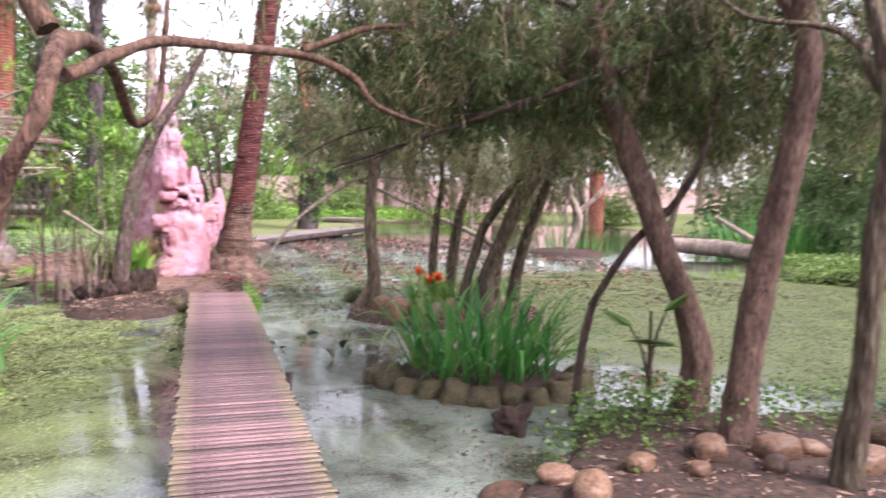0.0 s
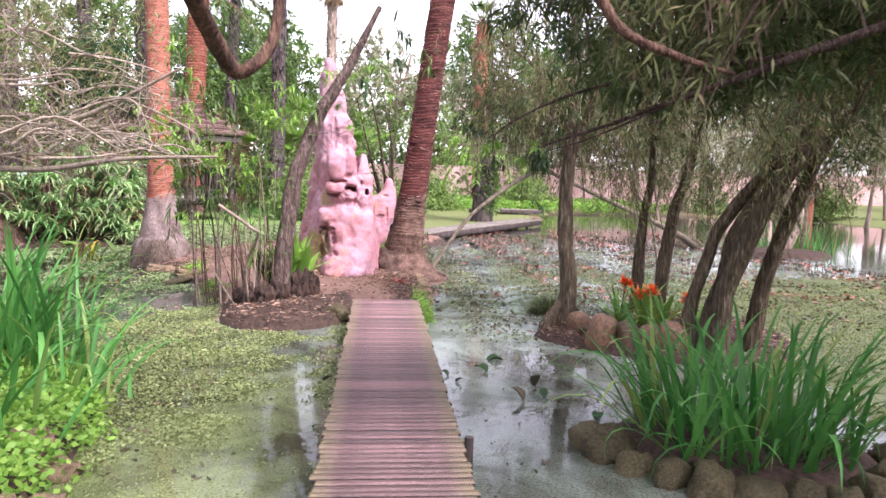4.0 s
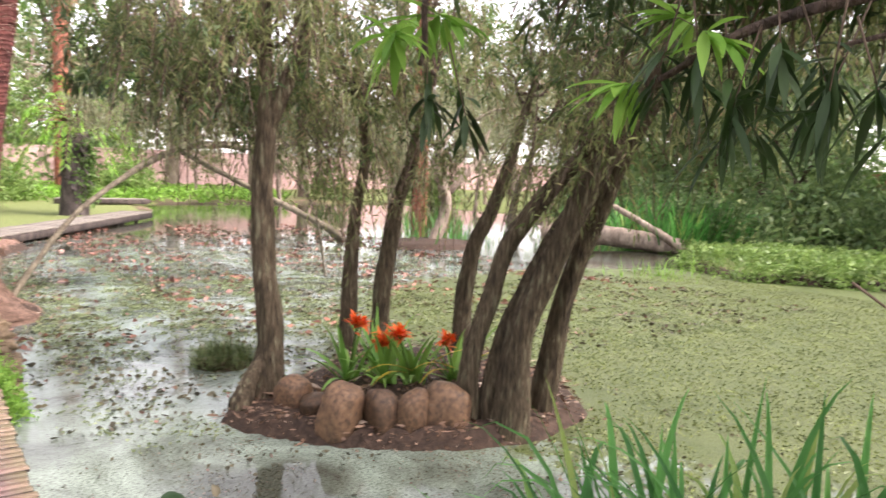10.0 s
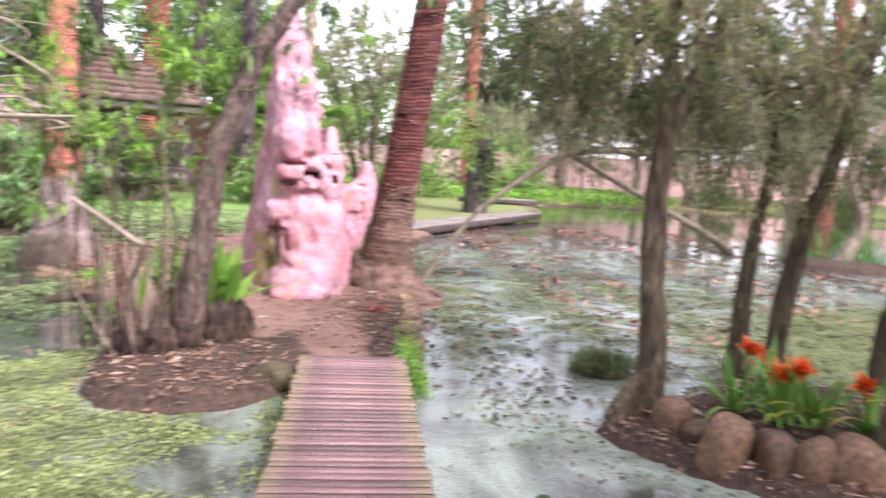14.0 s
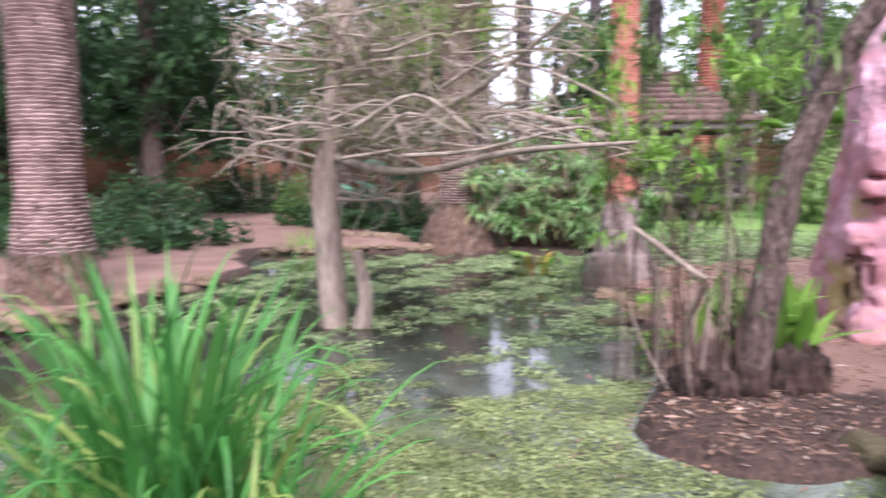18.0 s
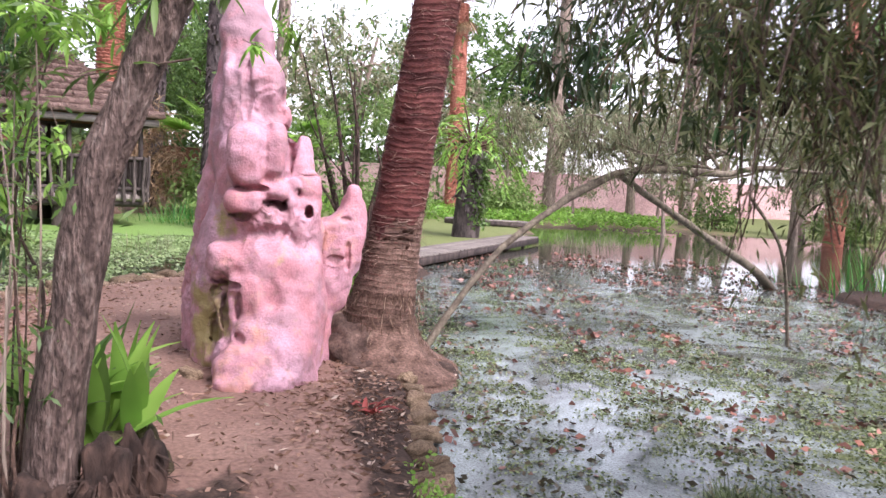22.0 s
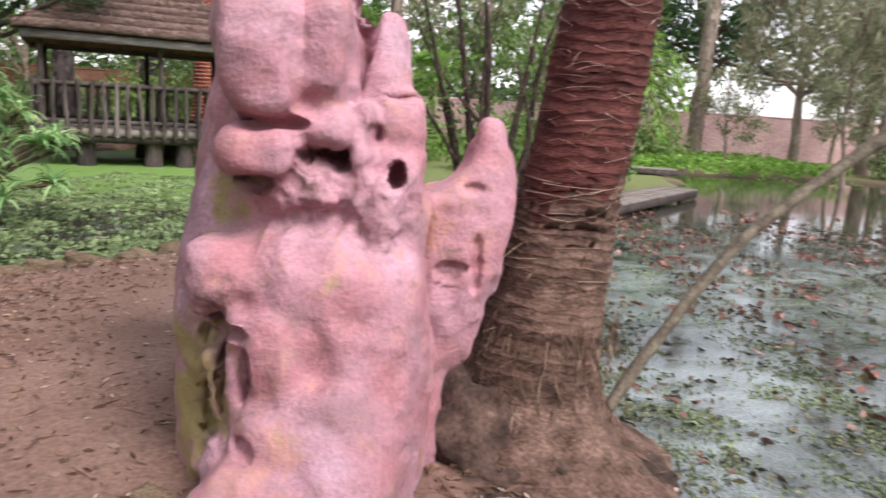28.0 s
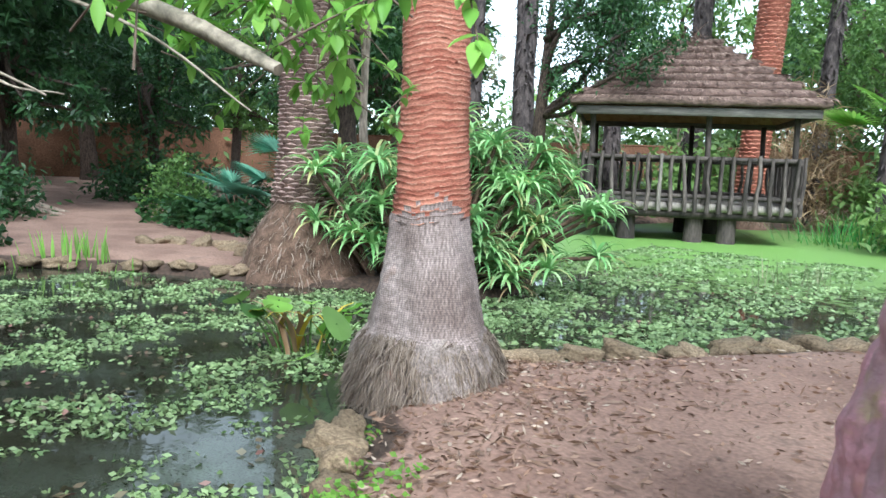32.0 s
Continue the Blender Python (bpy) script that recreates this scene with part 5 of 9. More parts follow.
def baluster(x, y, seed, rail):
    g2 = np.random.default_rng(seed)
    g = Geo()
    w = g2.normal(0, 0.02, (4, 2))
    tube(g, spline([(x + w[0, 0], y, FL - 0.18), (x + w[1, 0], y + w[1, 1] * 0.5, 1.2), (x + w[2, 0], y, 1.5), (x + w[3, 0], y, RT + 0.06 + g2.uniform(0, 0.06))], 3), [0.055, 0.045, 0.042], 7, 0.1, seed=seed)
    part("baluster", g, TIMBER if g2.random() < 0.08 else LOGWOOD, rail)


for k in range(18):
    baluster(-HW + 0.05 + k * (2 * HW - 0.1) / 17, -HD - 0.09, 100 + k, RAILS[0])
    baluster(-HW + 0.05 + k * (2 * HW - 0.1) / 17, HD + 0.09, 140 + k, RAILS[4])
for k in range(19):
    baluster(-HW - 0.09, -HD + 0.05 + k * (2 * HD - 0.1) / 18, 180 + k, RAILS[1])
    baluster(HW + 0.09, -HD + 0.05 + k * (2 * HD - 0.1) / 18, 220 + k, RAILS[5])
EX, EY, EZ, AZ = HW + 0.27, HD + 0.32, 2.92, 4.9
for s in (-1, 1):
    g = Geo()
    box(g, -EX, EX, s * EY - 0.035, s * EY + 0.035, EZ - 0.02, EZ + 0.17, bevel=0.01)
    part("fascia", g, FASCIA, hut)
    g = Geo()
    box(g, s * EX - 0.035, s * EX + 0.035, -EY + 0.04, EY - 0.04, EZ - 0.02, EZ + 0.17, bevel=0.01)
    part("fascia", g, FASCIA, hut)
g = Geo()
g.add([(-EX, -EY, EZ + 0.1), (EX, -EY, EZ + 0.1), (EX, EY, EZ + 0.1), (-EX, EY, EZ + 0.1), (-0.2, 0, AZ - 0.2), (0.2, 0, AZ - 0.2)], [[0, 1, 5, 4], [2, 3, 4, 5]])
g.add([(-EX, -EY, EZ + 0.1), (-EX, EY, EZ + 0.1), (-0.2, 0, AZ - 0.2), (EX, -EY, EZ + 0.1), (EX, EY, EZ + 0.1), (0.2, 0, AZ - 0.2)], [[1, 0, 2], [3, 4, 5]])
part("roof_lining", g, material("roof_matting", (0.24, 0.13, 0.06), (0.36, 0.21, 0.11), 5, 0.9, 0.4, 40), hut, smooth=False)
L_THATCH = leaf_material("thatch_straw", (0.08, 0.052, 0.044), (0.36, 0.26, 0.21), None, 0.05, 0.9, 0.1)
for c in range(9):
    # courses of thatch, each a thick skirt that overlaps the one below
    s0, s1 = 1 - c / 9.0, max(0.0, 1 - (c + 1.25) / 9.0)
    g, g2 = Geo(), np.random.default_rng(60 + c)
    corners = [(-1, -1), (1, -1), (1, 1), (-1, 1)]
    for (ax, ay), (bx, by) in zip(corners, corners[1:] + corners[:1]):
        m = 40
        t = np.linspace(0, 1, m)
        px, py = ax + (bx - ax) * t, ay + (by - ay) * t
        w = g2.normal(0, 0.012, m)
        def row(s, dz, out):
            ex, ey = EX * s + 0.2 * (1 - s) + out, EY * s + 0.02 * (1 - s) + out
            return np.stack([px * ex, py * ey, EZ + 0.2 + (AZ - EZ - 0.2) * (1 - s) + dz + 0 * t], -1)
        lo, mid, hi = row(s0, 0.03, 0.17), row(s0, 0.19, 0.13), row(s1, 0.04, -0.04)
        lo[:, 2] += w * 1.5
        mid[:, 2] += w
        lo0 = row(s0, 0.0, -0.08)
        v = np.concatenate([lo0, lo, mid, hi])
        idx = np.arange(m - 1)
        f = np.concatenate([np.stack([r * m + idx, r * m + idx + 1, (r + 1) * m + idx + 1, (r + 1) * m + idx], -1) for r in range(3)])
        g.add(v, f, 0)
        q = 420
        tt, uu = g2.uniform(0, 1, q), g2.uniform(0, 1, q) ** 2
        a0, b0 = np.stack([np.interp(tt, t, lo[:, k]) for k in range(3)], -1), np.stack([np.interp(tt, t, hi[:, k]) for k in range(3)], -1)
        m0 = np.stack([np.interp(tt, t, mid[:, k]) for k in range(3)], -1)
        at = m0 + (b0 - m0) * uu[:, None] + [0, 0, 0.012]
        leaves(g, at, (a0 - b0) + 0.12 * g2.standard_normal((q, 3)), g2.uniform(0.12, 0.24, q), 0.02, 0.05, 1, g2)
    part("thatch_course", g, [THATCH, L_THATCH], hut)
g = Geo()
q = 200
blades(g, np.repeat([[0, 0, AZ + 0.02]], q, 0) + rng.normal(0, 0.08, (q, 3)), np.stack([rng.normal(0, 1, q), rng.normal(0, 1, q), rng.uniform(-0.6, 0.3, q)], -1), 0.55, 0.025, 0.5, 3, mat=0)
part("ridge_tuft", g, L_THATCH, hut)


# ---- trees ----
def clear_of_walk(p, side=0.75, z=2.55):
    """True where foliage does not hang in the walker's way."""
    cx = np.interp(p[:, 1], [-2, 0, 3, 5.2, 9, 11, 12.6], [0, 0, 0.2, 0.45, 0.35, 0.3, -0.5])
    return (np.abs(p[:, 0] - cx) > side) | (p[:, 2] > z) | (p[:, 1] > 13.4) | (p[:, 1] < -1.5)


def branch_tree(name, limbs, label, category="tree", bark=None, group="", rough=0.12, base_seed=0):
    """A tree from limbs: (points, radii); the first is the trunk."""
    ob = thing(name, label, category, group)
    for k, (pts, radii) in enumerate(limbs):
        g = Geo()
        line = spline(pts, 12)
        g2 = np.random.default_rng(base_seed + k)
        tube(g, line, radii, 18 if radii[0] > 0.05 else 8, rough, seed=base_seed + k)
        part("trunk" if k == 0 else "limb", g, bark or BARK, ob)
    return ob


def hanging_crown(ob, centres, strands, seed, leaf=(0.075, 0.011), mat=None, drop=(0.35, 1.0), per=22, twig=True, name="foliage", low=0.6, sheaf=9, spread=0.13, boughs=0, wood=None):
    """Weeping foliage in sheaves: thin twigs that hang together from points of the crown, set with narrow leaves, with gaps between the sheaves. centres: (place, half sizes)."""
    g2 = np.random.default_rng(seed)
    weights = np.array([s[0] * s[1] * s[2] for _, s in centres]) ** 0.7
    tops = max(4, strands // sheaf)
    pick = g2.choice(len(centres), tops, p=weights / weights.sum())
    c, s = np.array([c for c, _ in centres])[pick], np.array([s for _, s in centres])[pick]
    anchor, fall, sway = c + ball(tops, 1.0, g2) * s, g2.uniform(*drop, tops), g2.normal(0, 0.24, (tops, 2))
    k = g2.integers(0, tops, strands)
    start = anchor[k] + g2.normal(0, spread, (strands, 3)) * [1, 1, 0.8]
    length = fall[k] * g2.uniform(0.55, 1.15, strands)
    way = unit(np.column_stack([sway[k] + g2.normal(0, 0.17, (strands, 2)), -np.ones(strands)]))
    t = (np.arange(per)[None] + g2.uniform(0, 1, (strands, per))) / per
    bow = np.sin(t * 1.6)[..., None] * np.stack([g2.normal(0, 0.12, strands), g2.normal(0, 0.12, strands), 0.1 * np.ones(strands)], -1)[:, None]
    p = start[:, None] + way[:, None] * (t * length[:, None])[..., None] + bow
    lw = unit(way[:, None] * 0.8 + g2.standard_normal((strands, per, 3)) * 0.62)
    p, lw = p.reshape(-1, 3), lw.reshape(-1, 3)
    ok = clear_of_walk(p) & (p[:, 2] > low)
    g = Geo()
    n = ok.sum()
    leaves(g, p[ok], lw[ok], leaf[0] * g2.uniform(0.6, 1.35, n), leaf[1] * g2.uniform(0.8, 1.4, n), 0.15, 0, g2)
    tagged(part(name, g, mat or L_WEEP, ob), kind="stuff")
    if twig:
        g = Geo()
        tp = np.linspace(0, 1, 4)
        q = start[:, None] + way[:, None] * (tp[None] * length[:, None])[..., None] + np.sin(tp * 1.6)[None, :, None] * 0.05
        keep = clear_of_walk(q.reshape(-1, 3)).reshape(strands, 4).all(1) & (q[:, -1, 2] > low)
        q = q[keep]
        u = unit(np.cross(q[:, -1] - q[:, 0], g2.standard_normal((len(q), 3)))) * 0.0035
        v = np.concatenate([q - u[:, None], q + u[:, None]], 1)
        base = np.arange(len(q))[:, None] * 8
        k = np.arange(3)[None]
        g.add(v.reshape(-1, 3), np.stack([base + k, base + k + 1, base + k + 5, base + k + 4], -1).reshape(-1, 4))
        tagged(part("twig_mass", g, TWIGDARK, ob), kind="stuff")
    # crooked thin boughs that carry the sheaves
    hub = np.array([c for c, _ in centres]).mean(0) - [0, 0, 0.35]
    for e in anchor[:boughs]:
        line = spline([hub + g2.normal(0, 0.12, 3), hub + (e - hub) * 0.35 + g2.normal(0, 0.1, 3), hub + (e - hub) * 0.7 + g2.normal(0, 0.1, 3) + [0, 0, 0.08], e], 5)
        if clear_of_walk(line, 0.85, 2.6).all():
            g = Geo()
            tube(g, line, [0.02, 0.014, 0.008, 0.004], 6, 0.1, seed=int(100 * abs(e[0])))
            part("bough", g, wood or BARK, ob)


TWIGDARK = material("thin_brown_twig", (0.09, 0.06, 0.045), (0.18, 0.13, 0.10), 6, 0.9, 0.2)


def leaf_spray(ob, at, way, n, length, width, spread, mat, seed, name="leaf_spray"):
    g2 = np.random.default_rng(seed)
    g = Geo()
    w = unit(np.asarray(way, dtype=float))
    tube(g, [np.asarray(at) - w * 0.8 * spread, np.asarray(at), np.asarray(at) + w * spread], [0.02 * spread, 0.009 * spread], 5, 0, 1)
    p = np.asarray(at) + w * g2.uniform(0, spread, (n, 1))
    blades(g, p, w * 0.7 + g2.standard_normal((n, 3)) * 0.6 - [0, 0, 0.3], length * g2.uniform(0.7, 1.25, n), width, 0.6, 5, 0.4, 0, g2, True)
    return part(name, g, [mat, TWIGDARK], ob)


def leaf_bunches(ob, centres, n, seed, size=0.085, mat=None, low=1.7):
    """Drooping bunches of narrow dark leaves at the ends of the twigs."""
    g2 = np.random.default_rng(seed)
    pick = g2.integers(0, len(centres), n)
    c = np.array([c for c, _ in centres])[pick] + ball(n, 1.0, g2) * np.array([s for _, s in centres])[pick]
    c = c[clear_of_walk(c, 0.85) & (c[:, 2] > low)]
    per = 16
    p = (c[:, None] + g2.normal(0, 0.03, (len(c), per, 3))).reshape(-1, 3)
    w = g2.standard_normal((len(p), 3)) * [0.7, 0.7, 0.5] - [0, 0, 0.55]
    g = Geo()
    leaves(g, p, w, size * g2.uniform(0.7, 1.4, len(p)), size * 0.17, 0.2, 0, g2)
    tagged(part("leaf_bunch_mass", g, mat or L_BUNCH, ob), kind="stuff")


# weeping trees on the small island
tree = branch_tree("weeping_tree", [([(2.41, 9.92, -0.05), (2.46, 9.9, 0.51), (2.41, 9.92, 1.03), (2.40, 9.92, 1.58), (2.42, 9.92, 2.0), (2.42, 9.95, 2.8), (2.5, 10.0, 3.9)], [0.15, 0.09, 0.08, 0.075, 0.07, 0.05, 0.02]),
    ([(2.41, 9.92, 1.95), (2.56, 9.85, 2.35), (2.72, 9.75, 2.9), (2.8, 9.7, 3.6)], [0.06, 0.05, 0.035, 0.012]), ([(2.42, 9.94, 2.5), (2.0, 10.1, 3.0), (1.6, 10.3, 3.3)], [0.04, 0.02, 0.01]),
    ([(2.3, 9.85, -0.1), (2.2, 9.8, 0.1), (2.38, 9.9, 0.4)], [0.09, 0.08, 0.03])], "upright grey-brown weeping tree with lichen on the small island", bark=BARK_LICHEN, group="island trees")
hanging_crown(tree, [((2.3, 9.9, 3.4), (1.2, 1.1, 0.9)), ((2.7, 9.8, 2.7), (0.8, 0.8, 0.5)), ((1.9, 10.2, 3.0), (0.8, 0.8, 0.6))], 390, 21, low=1.6, drop=(0.3, 0.85), boughs=10)
hanging_crown(tree, [((2.2, 10.5, 2.7), (0.75, 0.5, 0.3)), ((3.3, 10.9, 2.6), (0.7, 0.4, 0.3)), ((2.6, 10.2, 2.5), (0.6, 0.3, 0.3))], 190, 23, drop=(0.7, 1.35), low=1.05, sheaf=7, spread=0.09)
leaf_bunches(tree, [((2.3, 9.8, 2.9), (1.4, 1.1, 1.0)), ((2.0, 10.4, 2.6), (1.0, 0.8, 0.6)), ((3.4, 10.2, 2.6), (1.2, 0.9, 0.8))], 180, 571)
hanging_crown(tree, [((2.2, 11.2, 2.75), (0.6, 0.6, 0.3)), ((1.75, 11.8, 2.95), (0.5, 0.5, 0.25)), ((2.8, 11.4, 2.6), (0.6, 0.6, 0.35)), ((2.6, 10.8, 2.4), (0.5, 0.5, 0.3))], 135, 22, (0.11, 0.017), L_DARKOLIVE, (0.3, 0.9), 16, low=1.25, sheaf=5, spread=0.07, boughs=10)
g6 = np.random.default_rng(590)
for k in range(26):
    u = g6.uniform(0, 1)
    spot = np.array([1.45 + 1.3 * u, 11.2 + 0.9 * g6.uniform(0, 1), 2.5 - 0.45 * u * g6.uniform(0, 1)]) + g6.normal(0, 0.07, 3)
    leaf_spray(tree, spot, g6.normal(0, 0.35, 3) + [0, 0, -0.8], 13, 0.14, 0.024, 0.16, L_DARKOLIVE if k % 3 else L_DARK, 600 + k)
for k, (pts, r) in enumerate([([(3.61, 10.89, -0.05), (3.63, 10.88, 0.71), (3.67, 10.86, 1.34), (3.73, 10.82, 1.87), (3.7, 10.9, 2.8)], [0.08, 0.065, 0.05, 0.02]),
                              ([(3.85, 10.75, -0.05), (3.89, 10.72, 0.67), (3.97, 10.67, 1.36), (4.09, 10.59, 1.85), (4.17, 10.53, 2.43), (4.19, 10.52, 3.2)], [0.09, 0.078, 0.065, 0.05, 0.02]),
                              ([(4.36, 10.21, -0.05), (4.44, 10.15, 0.96), (4.57, 10.03, 1.41), (4.69, 9.92, 1.9), (4.9, 9.8, 2.8)], [0.08, 0.07, 0.05, 0.02])]):
    tree = branch_tree("weeping_tree", [(pts, r)], "slender grey-brown weeping tree on the small island", bark=BARK_LICHEN, group="island trees", base_seed=10 * k)
    tip = pts[-1]
    hanging_crown(tree, [((tip[0], tip[1], tip[2] + 0.3), (1.1, 1.1, 0.8)), ((tip[0], tip[1], 2.4), (0.6, 0.6, 0.4))], 170, 31 + k, low=1.6, drop=(0.25, 0.75), boughs=5)
    hanging_crown(tree, [((tip[0] - 0.1, tip[1] - 0.2, 2.0), (0.5, 0.5, 0.3))], 44, 37 + k, low=0.7, drop=(0.5, 1.2), sheaf=4, spread=0.05)
lean = [([(3.33, 8.75, -0.05), (3.35, 8.73, 0.5), (3.44, 8.65, 0.94), (3.51, 8.59, 1.26), (3.64, 8.45, 1.55), (3.8, 8.24, 1.86), (4.2, 7.9, 2.4)], [0.09, 0.064, 0.06, 0.058, 0.055, 0.045, 0.03]),
        ([(3.54, 8.54, -0.05), (3.57, 8.51, 0.66), (3.68, 8.4, 1.1), (3.83, 8.21, 1.67), (3.96, 8.04, 2.06), (4.05, 7.85, 2.4), (4.3, 7.4, 2.9)], [0.135, 0.09, 0.082, 0.076, 0.068, 0.05, 0.03]),
        ([(3.92, 8.68, -0.05), (4.02, 8.57, 0.87), (4.16, 8.4, 1.52), (4.29, 8.22, 2.05), (4.5, 7.9, 2.6)], [0.10, 0.072, 0.064, 0.05, 0.03]),
        ([(3.45, 8.72, -0.05), (3.55, 8.65, 0.6), (3.75, 8.5, 1.2), (4.0, 8.3, 1.75), (4.4, 8.2, 2.4)], [0.09, 0.07, 0.06, 0.05, 0.03])]
for k, (pts, r) in enumerate(lean):
    tree = branch_tree("leaning_tree", [(pts, r), ([pts[-2], (pts[-2][0] + 0.5, pts[-2][1] + 0.3, pts[-2][2] + 0.8), (pts[-2][0] + 1.2, pts[-2][1] + 0.2, pts[-2][2] + 1.3)], [r[-2] * 0.7, 0.03, 0.01])],
                       "leaning fissured tree with lichen-spotted bark on the island", bark=BARK_LICHEN, group="leaning island trees", base_seed=50 + 10 * k)
    tip = pts[-1]
    leaf_bunches(tree, [((tip[0] + 0.2, tip[1], tip[2] + 0.2), (1.3, 1.1, 0.8))], 120, 581 + k, low=1.9)
    hanging_crown(tree, [((tip[0] + 0.3, tip[1], tip[2] + 0.6), (1.4, 1.2, 0.8)), ((tip[0] + 0.9, tip[1] + 0.8, tip[2] + 0.5), (1.0, 1.0, 0.7))], 190, 41 + k, low=1.85, drop=(0.3, 0.8), boughs=6)
    hanging_crown(tree, [((tip[0] - 0.35, tip[1] + 0.3, 2.25), (0.5, 0.5, 0.3))], 26, 45 + k, low=1.0, drop=(0.5, 1.1), sheaf=4, spread=0.05)

# near trees at the start of the boardwalk
near = [([(3.40, 4.38, 0.0), (3.45, 4.34, 0.54), (3.36, 4.38, 0.94), (3.18, 4.53, 1.5), (2.97, 4.66, 2.14), (2.81, 4.72, 2.66), (2.7, 4.8, 3.3)], [0.14, 0.105, 0.095, 0.088, 0.085, 0.075, 0.05], BARK_RED),
        ([(3.34, 3.8, 0.0), (3.37, 3.77, 0.64), (3.42, 3.73, 1.26), (3.51, 3.64, 2.0), (3.55, 3.59, 2.6), (3.4, 3.7, 3.5)], [0.13, 0.095, 0.09, 0.088, 0.08, 0.04], BARK_RED),
        ([(3.4, 3.02, 0.0), (3.44, 2.97, 0.85), (3.45, 2.96, 1.43), (3.5, 2.95, 2.2), (3.4, 3.2, 3.2)], [0.09, 0.065, 0.06, 0.06, 0.03], BARK_LICHEN)]
for k, (pts, r, bk) in enumerate(near):
    t = pts[-2]
    tree = branch_tree("shore_tree", [(pts, r), ([t, (t[0] - 0.15, t[1] + 0.2, t[2] + 0.4), (t[0] - 0.55, t[1] + 0.45, t[2] + 0.5), (t[0] - 0.7, t[1] + 0.8, t[2] + 0.75), (t[0] - 1.2, t[1] + 1.1, t[2] + 0.7)], [r[-2] * 0.4, 0.02, 0.014, 0.009, 0.004]), ([t, (t[0] + 0.1, t[1] + 0.3, t[2] + 0.35), (t[0] + 0.5, t[1] + 0.4, t[2] + 0.6), (t[0] + 0.8, t[1] + 0.75, t[2] + 0.5), (t[0] + 1.3, t[1] + 1.0, t[2] + 0.75)], [r[-2] * 0.55, 0.026, 0.02, 0.014, 0.006])],
                       "bent red-brown weeping tree at the pond edge", bark=bk, group="shore trees", base_seed=90 + 10 * k)
    leaf_bunches(tree, [((2.6, 5.0, 2.9), (1.8, 1.3, 0.8)), ((4.2, 4.8, 2.7), (1.2, 1.3, 0.7)), ((1.8, 5.8, 2.7), (1.0, 0.9, 0.6))], 460, 561 + k, low=1.9)
    hanging_crown(tree, [((2.9, 4.9, 3.3), (1.7, 1.4, 0.8)), ((4.2, 4.6, 3.0), (1.3, 1.4, 0.9)), ((2.0, 5.6, 3.0), (1.1, 1.0, 0.6)), ((3.6, 6.2, 3.1), (1.3, 0.9, 0.7))], 880, 51 + k, low=1.9, drop=(0.3, 0.8), boughs=12)
branch_tree("bent_stem", [([(2.83, 5.01, -0.1), (2.91, 4.96, 0.74), (3.05, 4.86, 1.14), (3.21, 4.74, 1.43), (3.37, 4.62, 1.63), (3.49, 4.46, 1.98), (3.6, 4.4, 2.6)], [0.035, 0.03, 0.028, 0.03, 0.024, 0.012])], "thin bent dark stem growing from the pond edge", "sapling", BARK)
ARCH_TRUNK = ([(-1.32, 3.2, -0.05), (-1.07, 3.1, 0.74), (-0.89, 3.05, 1.0), (-0.77, 3.0, 1.22), (-0.68, 2.95, 1.34), (-0.57, 2.85, 1.71), (-0.47, 2.8, 1.9), (-0.43, 2.95, 2.14), (-0.45, 3.3, 2.27)], [0.06, 0.04, 0.036, 0.036, 0.034, 0.032, 0.032, 0.033, 0.04])
ARCH_STUB = ([(-0.45, 3.2, 2.22), (-0.39, 3.5, 2.3), (-0.32, 3.9, 2.25), (-0.27, 4.4, 2.06), (-0.2, 4.45, 2.06), (-0.13, 4.5, 2.19), (-0.1, 4.55, 2.53), (-0.08, 4.6, 2.9)], [0.045, 0.036, 0.03, 0.027, 0.022, 0.02, 0.018, 0.012])
ARCH_LONG = ([(-0.44, 3.25, 2.12), (-0.39, 3.35, 2.16), (-0.27, 3.6, 2.28), (-0.09, 3.9, 2.4), (0.23, 4.2, 2.45), (0.67, 4.5, 2.49), (0.97, 4.55, 2.4), (1.09, 4.5, 2.24), (1.29, 4.5, 2.16), (1.56, 4.6, 2.12)], [0.034, 0.03, 0.028, 0.027, 0.026, 0.025, 0.024, 0.02, 0.015, 0.008])
BARK_ARCH = material("ridged_red_brown_bark", (0.07, 0.038, 0.027), (0.18, 0.105, 0.07), 22, 0.9, 1.0, 70, stretch=(1, 1, 0.3), dist=0.025, vary=(0.5, 1.35))
arch = branch_tree("arching_tree", [ARCH_TRUNK, ARCH_STUB, ARCH_LONG,
    ([(0.66, 4.5, 2.52), (1.2, 4.7, 2.75), (1.8, 5.0, 2.8)], [0.025, 0.018, 0.01]), ([(-0.5, 3.3, 2.3), (-0.75, 3.4, 2.8), (-0.9, 3.6, 3.6)], [0.05, 0.035, 0.02])],
    "arching reddish tree with a knotted bent bough over the boardwalk", bark=BARK_ARCH, base_seed=130)
hanging_crown(arch, [((0.9, 4.9, 3.0), (1.2, 0.7, 0.4)), ((-1.1, 4.3, 3.4), (0.9, 0.9, 0.6)), ((1.5, 4.9, 2.6), (0.7, 0.5, 0.3))], 330, 57, low=1.95)
hanging_crown(arch, [((-1.3, 4.1, 3.0), (0.8, 0.6, 0.4)), ((-1.0, 5.0, 3.3), (0.7, 0.6, 0.4)), ((-0.2, 4.7, 3.3), (0.7, 0.4, 0.3))], 210, 58, mat=L_BUNCH, low=2.2, drop=(0.3, 0.7), sheaf=6, spread=0.1, boughs=8)

